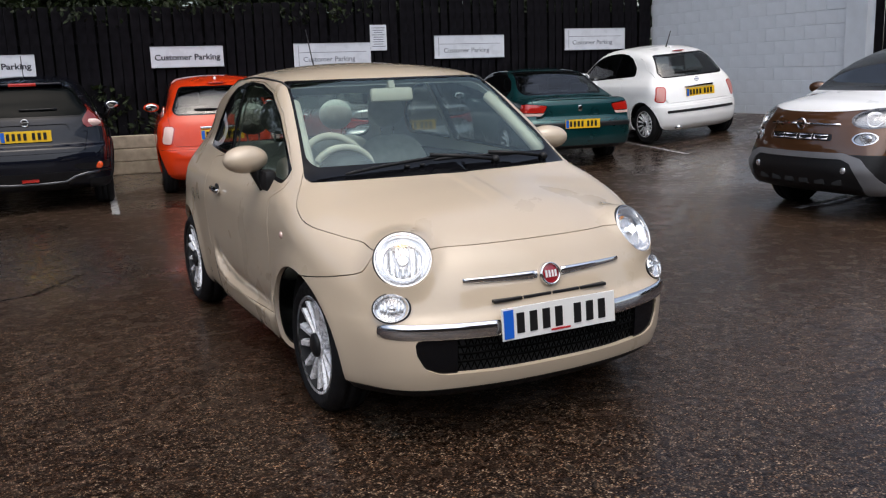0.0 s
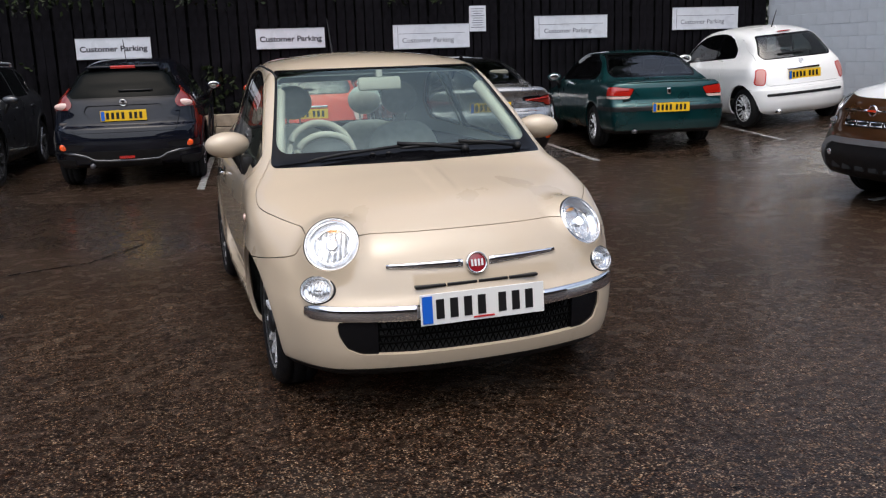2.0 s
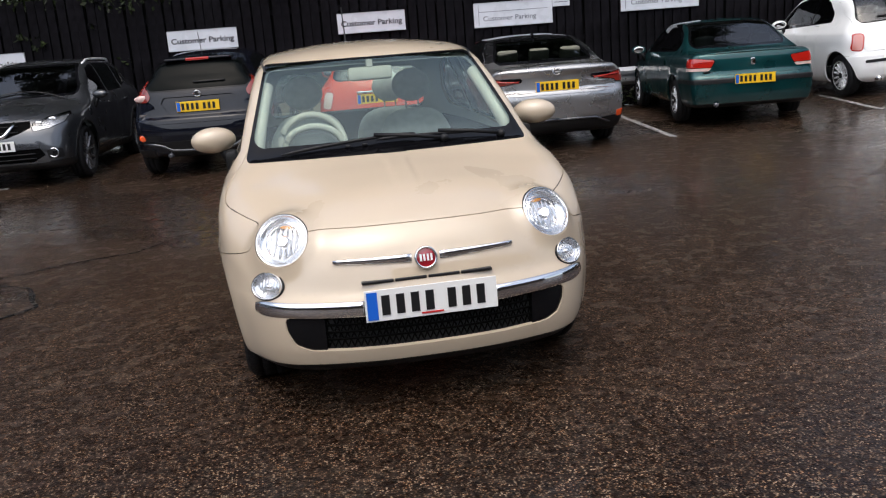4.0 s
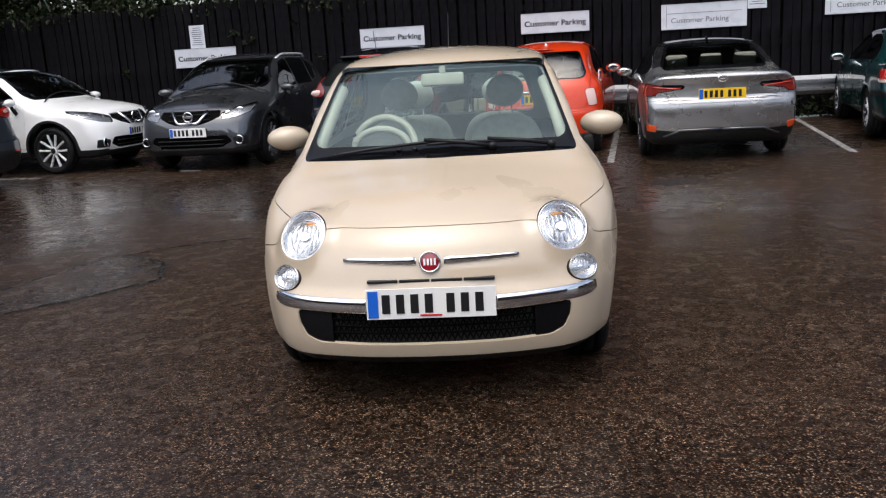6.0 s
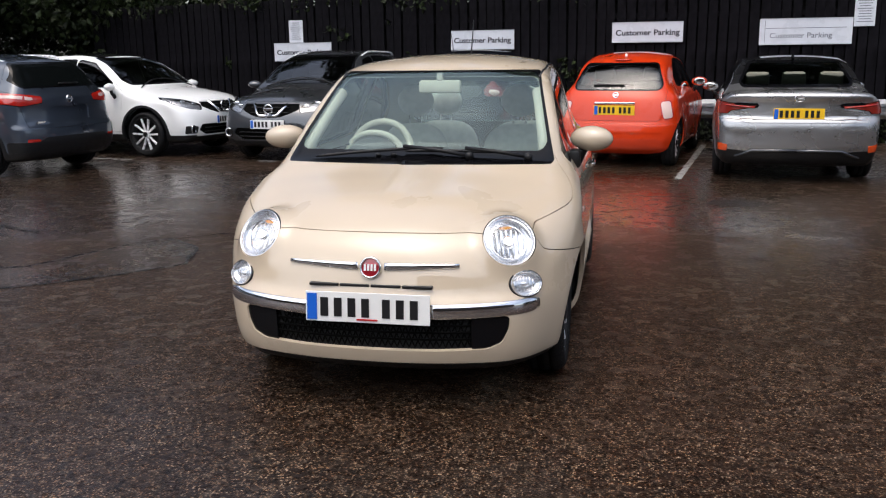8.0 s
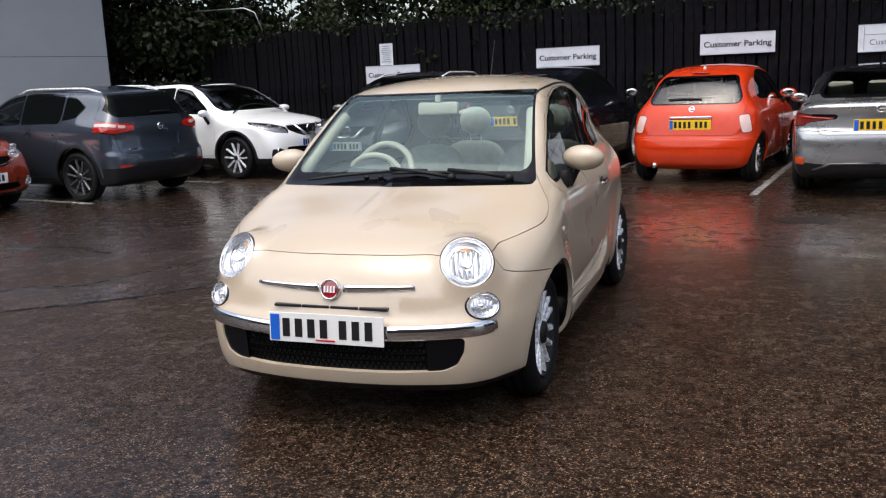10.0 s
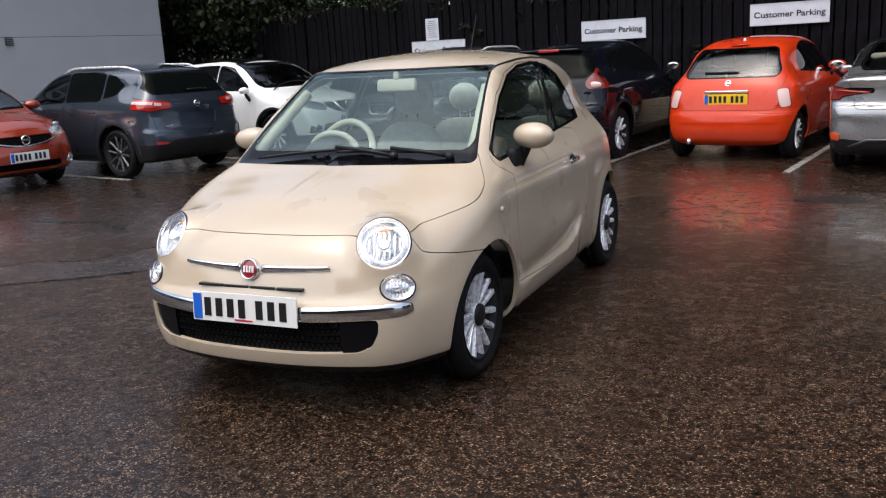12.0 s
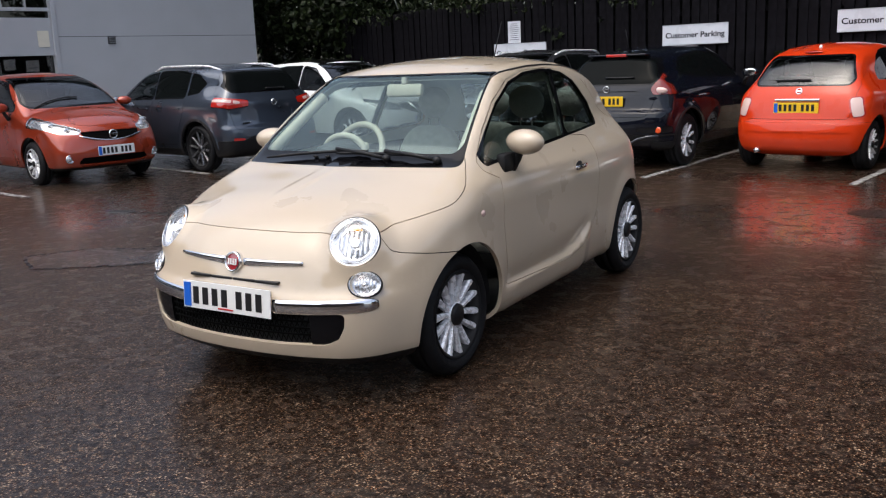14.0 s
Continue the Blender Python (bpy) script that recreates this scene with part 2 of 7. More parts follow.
def polygon(pts, r=0.0):
    """Signed distance to a polygon with its corners rounded by r (negative inside)."""
    P = np.array(pts, float)
    if r:
        c = P.mean(0)
        n = len(P)
        Q = []
        area = sum(P[i][0] * P[(i + 1) % n][1] - P[(i + 1) % n][0] * P[i][1] for i in range(n))
        sg = 1 if area > 0 else -1
        for i in range(n):
            a, b, d = P[i - 1], P[i], P[(i + 1) % n]
            e1, e2 = (b - a) / np.linalg.norm(b - a), (d - b) / np.linalg.norm(d - b)
            n1, n2 = sg * np.array((-e1[1], e1[0])), sg * np.array((-e2[1], e2[0]))
            q = (n1 + n2) / max(1 + n1 @ n2, 0.25)
            Q.append(b + q * r)
        P = np.array(Q)

    def f(u, v):
        d = np.full(np.shape(u), 1e9)
        s = np.ones(np.shape(u))
        n = len(P)
        for i in range(n):
            (ax, ay), (bx, by) = P[i], P[i - 1]
            ex, ey = bx - ax, by - ay
            wx, wy = u - ax, v - ay
            t = np.clip((wx * ex + wy * ey) / (ex * ex + ey * ey + 1e-12), 0, 1)
            d = np.minimum(d, (wx - ex * t) ** 2 + (wy - ey * t) ** 2)
            c1, c2, c3 = v >= ay, v < by, ex * wy > ey * wx
            s = np.where((c1 & c2 & c3) | (~c1 & ~c2 & ~c3), -s, s)
        return s * np.sqrt(d) - r
    return f


def ellipse(cx, cz, rx, rz):
    def f(u, v):
        return (np.sqrt(((u - cx) / rx) ** 2 + ((v - cz) / rz) ** 2) - 1) * min(rx, rz)
    return f


class Skin:
    """A smooth closed skin, the zero set of a field, meshed on its half x >= 0 and then cut into panels."""

    def __init__(self, field, lo, hi, h):
        self.field = field
        nx = int(hi[0] / h) + 3
        xs = -h / 2 + h * np.arange(nx)
        ys = np.arange(lo[1] - 2 * h, hi[1] + 2 * h, h)
        zs = np.arange(lo[2] - 2 * h, hi[2] + 2 * h, h)
        X, Y, Z = np.meshgrid(xs, ys, zs, indexing="ij")
        S = field(X, Y, Z) < 0
        c = np.zeros(np.array(S.shape) - 1, int)
        for a in (0, 1):
            for b in (0, 1):
                for d in (0, 1):
                    c += S[a:S.shape[0] - 1 + a, b:S.shape[1] - 1 + b, d:S.shape[2] - 1 + d]
        on = (c > 0) & (c < 8)
        idx = -np.ones(on.shape, int)
        idx[on] = np.arange(on.sum())
        I = np.argwhere(on)
        V = np.stack([xs[I[:, 0]] + h / 2, ys[I[:, 1]] + h / 2, zs[I[:, 2]] + h / 2], 1)
        self.mid = I[:, 0] == 0
        V = self.snap(V, 12, h)
        quads = []
        for ax in range(3):
            o = [k for k in range(3) if k != ax]
            A = np.moveaxis(S, ax, 0)
            ch = A[1:] != A[:-1]
            ii = np.moveaxis(idx, ax, 0)
            E = np.argwhere(ch)
            E = E[(E[:, 1] > 0) & (E[:, 2] > 0) & (E[:, 1] < ii.shape[1]) & (E[:, 2] < ii.shape[2])]
            p, q, r = E.T
            f = np.stack([ii[p, q - 1, r - 1], ii[p, q, r - 1], ii[p, q, r], ii[p, q - 1, r]], 1)
            flip = A[p, q, r] ^ (ax == 1)
            f[~flip] = f[~flip][:, ::-1]
            quads.append(f)
        Q = np.concatenate(quads)
        Q = Q[(Q >= 0).all(1)]
        self.V = V
        self.T = np.concatenate([Q[:, [0, 1, 2]], Q[:, [0, 2, 3]]])

    def grad(self, V, e=0.004):
        g = np.zeros_like(V)
        for k in range(3):
            d = np.zeros(3)
            d[k] = e
            a, b = V + d, V - d
            g[:, k] = (self.field(a[:, 0], a[:, 1], a[:, 2]) - self.field(b[:, 0], b[:, 1], b[:, 2])) / (2 * e)
        return g

    def snap(self, V, n, h):
        V = V.copy()
        mid = np.abs(V[:, 0]) < h * 0.3
        for _ in range(n):
            g = self.grad(V)
            f = self.field(V[:, 0], V[:, 1], V[:, 2])
            step = -0.8 * f[:, None] * g / np.maximum((g * g).sum(1), 0.05)[:, None]
            V += np.clip(step, -h / 2, h / 2)
            V[mid, 0] = 0
        return V

    def normals(self, V):
        g = self.grad(V)
        return g / np.maximum(np.linalg.norm(g, axis=1), 1e-6)[:, None]


def split(VT, g):
    """Cuts a triangle mesh where g(x, y, z) changes sign: (inside, outside)."""
    V, T = VT
    if len(T) == 0:
        return (V, T), (V, T)
    d = g(V[:, 0], V[:, 1], V[:, 2])
    d = np.where(np.abs(d) < 1e-5, 1e-5, d)
    neg = d < 0
    k = neg[T].sum(1)
    ins, outs = [T[k == 3]], [T[k == 0]]
    mixed = (k > 0) & (k < 3)
    Tm, km = T[mixed], k[mixed]
    if len(Tm) == 0:
        return (V, ins[0]), (V, outs[0])
    one = np.where((km == 1)[:, None], neg[Tm], ~neg[Tm])
    r = one.argmax(1)
    i = np.arange(len(Tm))
    A, B, C = Tm[i, r], Tm[i, (r + 1) % 3], Tm[i, (r + 2) % 3]
    E = np.sort(np.concatenate([np.stack([A, B], 1), np.stack([A, C], 1)]), 1)
    U, inv = np.unique(E, axis=0, return_inverse=True)
    inv = inv.reshape(-1)
    lo = np.where(neg[U[:, 0]], U[:, 0], U[:, 1])
    hi = np.where(neg[U[:, 0]], U[:, 1], U[:, 0])
    ta, tb = np.zeros(len(U)), np.ones(len(U))
    da, db = d[lo].copy(), d[hi].copy()
    for _ in range(4):
        t = ta + (tb - ta) * np.clip(da / (da - db), 0.02, 0.98)
        m = V[lo] + (V[hi] - V[lo]) * t[:, None]
        dm = g(m[:, 0], m[:, 1], m[:, 2])
        low = dm < 0
        ta, da = np.where(low, t, ta), np.where(low, dm, da)
        tb, db = np.where(low, tb, t), np.where(low, db, dm)
    t = ta + (tb - ta) * np.clip(da / (da - db - 1e-12), 0, 1)
    W = V[lo] + (V[hi] - V[lo]) * t[:, None]
    n0, n = len(V), len(Tm)
    P, Q = n0 + inv[:n], n0 + inv[n:]
    tri1 = np.stack([A, P, Q], 1)
    tri2 = np.concatenate([np.stack([P, B, C], 1), np.stack([P, C, Q], 1)])
    s1, s2 = km == 1, np.concatenate([km == 1, km == 1])
    V2 = np.concatenate([V, W])
    return (V2, np.concatenate([ins[0], tri1[s1], tri2[~s2]])), (V2, np.concatenate([outs[0], tri1[~s1], tri2[s2]]))


def clean(VT):
    V, T = VT
    if len(T) == 0:
        return V[:0], T
    u, inv = np.unique(T, return_inverse=True)
    return V[u], inv.reshape(-1, 3)


def panel(skin, VT, offset=0.0, rim=0.012, both=True, side=1):
    """Verts, faces and normals of a panel with a turned-in rim; mirrored to the other side of the car as asked."""
    V, T = clean(VT)
    if len(T) == 0:
        return None
    N = skin.normals(V)
    V = V + N * offset
    Vs, Ns, Fs = [V], [N], [T]
    n = len(V)
    if rim:
        e = np.concatenate([T[:, [0, 1]], T[:, [1, 2]], T[:, [2, 0]]])
        key = np.sort(e, 1)
        _, first, cnt = np.unique(key, axis=0, return_index=True, return_counts=True)
        b = e[first[cnt == 1]]
        b = b[~((np.abs(V[b[:, 0], 0]) < 1e-4) & (np.abs(V[b[:, 1], 0]) < 1e-4))]
        if len(b):
            p, q = V[b[:, 0]], V[b[:, 1]]
            pi, qi = p - N[b[:, 0]] * rim, q - N[b[:, 1]] * rim
            sn = np.cross(q - p, N[b[:, 0]])
            sn /= np.maximum(np.linalg.norm(sn, axis=1), 1e-9)[:, None]
            m = len(b)
            Vs += [p, q, qi, pi]
            Ns += [sn] * 4
            i = np.arange(m)
            Fs += [np.stack([n + i + m, n + i, n + i + 3 * m], 1), np.stack([n + i + m, n + i + 3 * m, n + i + 2 * m], 1)]
    V, N, F = np.concatenate(Vs), np.concatenate(Ns), np.concatenate(Fs)
    flip = np.array((-1, 1, 1))
    if both:
        k = len(V)
        V, N, F = np.concatenate([V, V * flip]), np.concatenate([N, N * flip]), np.concatenate([F, F[:, ::-1] + k])
    elif side < 0:
        V, N, F = V * flip, N * flip, F[:, ::-1]
    return V, F, N


def skin_part(name, skin, VT, material, parent, label="", offset=0.0, rim=0.012, sides="both"):
    """One object for a panel across the car, or one for each side."""
    out = []
    for s in ((0,) if sides == "both" else (1, -1)):
        r = panel(skin, VT, offset, rim, s == 0, s)
        if r is None:
            continue
        V, F, N = r
        ob = put(name, mesh_of(name, V, F, material, N), parent)
        if label:
            tagged(ob, label)
        out.append(ob)
    return out

# ---- car kit ----
def car_field(s):
    T, Yf, Yr, Wz, Wy, Gy, C = (curve(s[k]) for k in ("top", "front", "rear", "width", "plan", "house", "crown"))
    L, W, belt = s["L"], s["W"], s["belt"]
    bf, pf, br, pr = s["bow"]
    kts, kfr, kbt = s.get("round", (0.12, 0.16, 0.10))
    zb = s.get("zb", 0.2)
    wheels = s["wheels"]
    Zl = curve(s["ledge"]) if "ledge" in s else None

    def f(x, y, z):
        x = np.sqrt(x * x + 1e-8)
        e = 0.01
        sl = (T(y + e) - T(y - e)) / (2 * e)
        top = z - T(y)
        if "ridge" in s:
            q = np.clip((s["ridge"] + 0.05 * (y - 0.3) + 0.014 - x) / 0.028, 0, 1)
            top = top - 0.0045 * q * q * (3 - 2 * q) * np.clip((y - 0.3) / 0.25, 0, 1) * np.clip((1.0 - y) / 0.12, 0, 1)
        top = (top + C(y) * (x / 0.8) ** 2.2) / np.sqrt(1 + sl * sl)
        g = np.clip((z - belt) / 0.25, 0, 1)
        g = g * g * (3 - 2 * g)
        w = Wz(z) * Wy(y) * (1 - g + g * Gy(y))
        for yc, rr in wheels:
            dd = np.sqrt((y - yc) ** 2 + (z - s["R"]) ** 2)
            w = w + s.get("flare", 0.015) * np.exp(-(((dd - rr) / 0.07) ** 2)) * (z < belt)
        if "ledge" in s:
            d = z - Zl(y)
            q = np.clip(0.5 - d / 0.026, 0, 1)
            on = np.clip((y - 1.10) / 0.12, 0, 1) * np.clip((2.29 - y) / 0.1, 0, 1)
            w = w + on * (0.016 * q * q * (3 - 2 * q) - 0.020 * np.exp(-((np.maximum(d, 0) / 0.085) ** 2)) * (1 - q))
        side = (x - w) * 0.95
        up = 1 + s.get("sweep", 0.8) * np.clip((z - 0.45) / 0.4, 0, 1)
        fr = (Yf(z) + bf * up * (x / (W / 2)) ** pf - y) * 0.8
        re = (y - L + Yr(z) + br * (x / (W / 2)) ** pr) * 0.8
        r = smax(top, side, kts * (1 - s.get("crisp", 0.0) * g))
        r = smax(r, smax(fr, re, 0.01), kfr)
        for c, a, rad in s.get("bulges", ()):
            px, py, pz = x - c[0], y - c[1], z - c[2]
            t = px * a[0] + py * a[1] + pz * a[2]
            t = t + 0.10
            rr = px * px + py * py + pz * pz - (t - 0.10) ** 2
            r = -smax(-r, -(np.sqrt(rr + t * t + 1e-9) - rad), 0.05)
        return smax(r, zb - z, kbt)
    return f


def front_y(field, x, z, y0=-0.2):
    """Where the skin's front stands at (x, z)."""
    a = np.linspace(y0, y0 + 1.6, 1600)
    v = field(np.full(1600, x), a, np.full(1600, z))
    return float(a[np.argmax(v < 0)])


def rear_y(field, x, z, L):
    a = np.linspace(L + 0.2, L - 1.4, 1600)
    v = field(np.full(1600, x), a, np.full(1600, z))
    return float(a[np.argmax(v < 0)])


def side_x(field, y, z):
    a = np.linspace(1.1, 0.2, 900)
    v = field(a, np.full(900, y), np.full(900, z))
    return float(a[np.argmax(v < 0)])


def near(proj, shape, lim):
    """A cutter in side (y, z), front or rear (x, z), or top (x, y) view."""
    if proj == "axis":
        (c, a), r = shape
        a = np.array(a) / np.linalg.norm(a)

        def h(x, y, z):
            p, q, w = x - c[0], y - c[1], z - c[2]
            t = p * a[0] + q * a[1] + w * a[2]
            return np.maximum(np.sqrt(np.maximum(p * p + q * q + w * w - t * t, 0)) - r, y - lim)
        return h
    if proj == "free":
        return shape
    if proj == "side":
        return lambda x, y, z: np.maximum(shape(y, z), lim - x)
    if proj == "front":
        return lambda x, y, z: np.maximum(shape(x, z), y - lim)
    if proj == "top":
        return lambda x, y, z: np.maximum(shape(x, y), lim - z)
    return lambda x, y, z: np.maximum(shape(x, z), lim - y)


def grown(g, d):
    return lambda x, y, z: g(x, y, z) - d


def even(g, skin):
    """The cutter g measured along the skin, so that a gap keeps its width where the skin turns away."""
    def h(x, y, z):
        P = np.stack([x, y, z], 1)
        n = skin.normals(P)
        v = g(x, y, z)
        q = np.zeros_like(P)
        for k in range(3):
            a, b = P.copy(), P.copy()
            a[:, k] += 0.003
            b[:, k] -= 0.003
            q[:, k] = (g(*a.T) - g(*b.T)) / 0.006
        t = q - n * (q * n).sum(1)[:, None]
        return v / np.maximum(np.linalg.norm(t, axis=1), 0.12)
    return h


def join(*VF):
    V, F = [], []
    for v, f in VF:
        k = len(V)
        V += [tuple(q) for q in v]
        F += [tuple(i + k for i in q) for q in f]
    return V, F


def spoke(r0, r1, w0, w1, x0, x1, th, ang, lean=0.0):
    """A tapered spoke from radius r0 to r1 in the wheel's plane, outer face at x."""
    V = []
    for r, w, x in ((r0, w0, x0), (r1, w1, x1)):
        for dx, ww in ((0, w * 0.55), (-0.012, w), (-th, w)):
            for sgn in (-1, 1):
                a = ang + (lean if r == r1 else 0)
                V.append((x + dx, r * math.cos(a) - sgn * ww * math.sin(a), r * math.sin(a) + sgn * ww * math.cos(a)))
    F = [(0, 1, 7, 6), (1, 3, 9, 7), (3, 5, 11, 9), (2, 0, 6, 8), (4, 2, 8, 10), (5, 4, 10, 11), (0, 2, 3, 1), (2, 4, 5, 3), (6, 7, 9, 8), (8, 9, 11, 10)]
    return V, F


WHEELS = {}


def wheel_meshes(R, rim, width, style):
    key = (R, rim, width, style)
    if key in WHEELS:
        return WHEELS[key]
    h = width / 2
    tyre = revolve([(-h + 0.01, rim), (-h, rim + 0.03), (-h - 0.004, (R + rim) / 2), (-h + 0.012, R - 0.018), (-h + 0.032, R - 0.003), (-0.034, R), (-0.032, R - 0.009), (-0.026, R - 0.009), (-0.024, R), (0.024, R), (0.026, R - 0.009), (0.032, R - 0.009), (0.034, R),
                    (h - 0.032, R - 0.003), (h - 0.012, R - 0.018), (h + 0.004, (R + rim) / 2), (h + 0.002, rim + 0.03), (h - 0.008, rim + 0.004), (h - 0.03, rim - 0.01)], 56)
    barrel = revolve([(-h, rim - 0.01), (-h + 0.06, rim - 0.035), (h - 0.05, rim - 0.032), (h - 0.02, rim - 0.02), (h - 0.008, rim - 0.012), (h - 0.004, rim), (h - 0.012, rim + 0.006)], 56)
    back = revolve([(-0.02, rim - 0.02), (-0.03, 0.02), (-0.03, 0.0)], 32)
    sp = []
    n, pair, w0, w1, xo = {"fourteen": (7, 0.19, 0.010, 0.0185, 0.0), "five_twin": (5, 0.26, 0.013, 0.017, 0.0), "ten": (10, 0.0, 0.012, 0.024, 0.0), "five": (5, 0.0, 0.035, 0.05, 0.0), "many": (14, 0.0, 0.008, 0.014, 0.0)}[style]
    for k in range(n):
        a = 2 * math.pi * k / n + 0.1
        for off in ((-pair, pair) if pair else (0,)):
            sp.append(spoke(0.045, rim - 0.008, w0, w1, h - 0.028, h - 0.012, 0.03, a + off * 0.75, off * 0.55))
    hub = revolve([(h - 0.06, 0.06), (h - 0.026, 0.058), (h - 0.018, 0.05), (h - 0.018, 0.0)], 28)
    k = 0.054 if style == "fourteen" else 0.041
    cap = revolve([(h - 0.02, k), (h - 0.008, k * 0.95), (h - 0.002, k * 0.73), (h, 0.0)], 28)
    WHEELS[key] = (tyre, join(revolve([(h - 0.022, rim - 0.016), (h - 0.008, rim - 0.012), (h - 0.004, rim), (h - 0.012, rim + 0.006)], 56), hub, *sp), join(back, barrel), cap)
    return WHEELS[key]


def add_wheels(car, s):
    for yc, _ in s["wheels"]:
        for side in (1, -1):
            e = new("wheel")
            e.parent = car
            e.matrix_basis = pose(side * (s["track"] if yc < 2 else s.get("track_rear", s["track"])), yc, s["R"], 0, 0, 0 if side > 0 else 180) @ pose(0, 0, 0, random.uniform(0, 60))
            tyre, rim, back, cap = wheel_meshes(s["R"], s["rim"], s.get("tyre", 0.19), s.get("style", "five_twin"))
            key = ("m", s["R"], s["rim"], s.get("style"), s.get("rim_mat", M_ALLOY).name)
            if key not in WHEELS:
                WHEELS[key] = (mesh_of("tyre", *tyre, M_RUBBER), mesh_of("rim", *rim, s.get("rim_mat", M_ALLOY), smooth=False), mesh_of("brake_plate", *back, M_LINING), mesh_of("hub_cap", *cap, s.get("cap_mat", M_BLACK)))
            for nm, me in zip(("tyre", "rim", "brake_plate", "hub_cap"), WHEELS[key]):
                put(nm, me, e)


def add_plate(car, m, face, chars=7, w=0.52, h=0.111, legend=False):
    """A number plate on its own backing, lettered with plain bars."""
    plate = part("number_plate", boxed(-w / 2 - 0.008, w / 2 + 0.008, -0.006, -0.001, -h / 2 - 0.008, h / 2 + 0.008, 0.002), face, car, "yellow number plate with dark bars" if face is M_YELLOW else "white number plate with dark bars", m=m)
    part("country_band", boxed(-w / 2, -w / 2 + 0.042, -0.010, -0.005, -h / 2, h / 2), M_PBLUE, plate, "blue band")
    x = -w / 2 + 0.058
    step = (w - 0.075 - 0.03) / chars
    for i in range(chars):
        if i == 4:
            x += 0.03
        part("character", boxed(x, x + step * 0.56, -0.0095, -0.005, -0.0395, 0.0395), M_INK, plate)
        x += step
    if legend:
        part("legend", boxed(-0.045, 0.045, -0.0095, -0.005, -h / 2 + 0.002, -h / 2 + 0.009), M_REDINK, plate)
    return plate


def ellipsoid(bm, c, r, m=None, u=20, v=12, squash=None):
    g = bmesh.ops.create_uvsphere(bm, u_segments=u, v_segments=v, radius=1)
    bmesh.ops.scale(bm, vec=r, verts=g["verts"])
    if m is not None:
        bmesh.ops.transform(bm, matrix=m, verts=g["verts"])
    bmesh.ops.translate(bm, vec=c, verts=g["verts"])
    return bm


def add_mirrors(car, s, color):
    x, y, z = s["mirror"]
    for sd in (1, -1):
        bm = ellipsoid(bmesh.new(), (0, 0, 0), (s.get("mirror_x", 0.112), 0.074, s.get("mirror_z", 0.066)))
        for v in bm.verts:
            if v.co.y > 0.03:
                v.co.y = 0.03
            v.co.x += 0.25 * v.co.y * sd * -1
        hs = part("door_mirror", bm, color, car, "body-coloured mirror housing", True, pose(sd * x, y, z, 0, 0, sd * -6))
        part("mirror_glass", ellipsoid(bmesh.new(), (0, 0.031, 0), (0.084, 0.006, 0.05)), M_CHROME, hs, "mirror glass", True)
        V, F = tube([(sd * -0.03, 0.0, -0.035), (sd * -0.06, 0.01, -0.09), (sd * -0.10, -0.03, -0.17)], 0.028, 10, taper=[1.0, 0.9, 1.25])
        put("mirror_arm", mesh_of("mirror_arm", V, F, M_BLACK), hs)


def seat_bm(w=0.5, h=0.62, d=0.5):
    """Cushion and backrest of a car seat, facing -y, its base at z = 0."""
    bm = bmesh.new()
    box(bm, -w / 2, w / 2, -d / 2, d / 2, 0.0, 0.2, 0.05)
    g = bmesh.ops.create_uvsphere(bm, u_segments=24, v_segments=16, radius=1)
    for v in g["verts"]:
        x, y, z = (math.copysign(abs(c) ** 0.62, c) for c in v.co)
        v.co = (x * w / 2 * (1.0 - 0.12 * max(z, 0)), y * 0.075, (z + 1) * h / 2)
    bmesh.ops.transform(bm, matrix=pose(0, d / 2, 0.12, -14), verts=g["verts"])
    return bm


def add_seats(car, rows, z, cloth):
    for y, xs, hh in rows:
        for x in xs:
            st = part("seat", seat_bm(h=hh), cloth, car, "", True, pose(x, y, z))
            part("headrest", box(bmesh.new(), -0.14, 0.14, -0.05, 0.05, 0, 0.19, 0.045), cloth, st, "", True, pose(0, 0.25 + 0.25 * (hh + 0.12) + 0.0, hh + 0.14, -12))


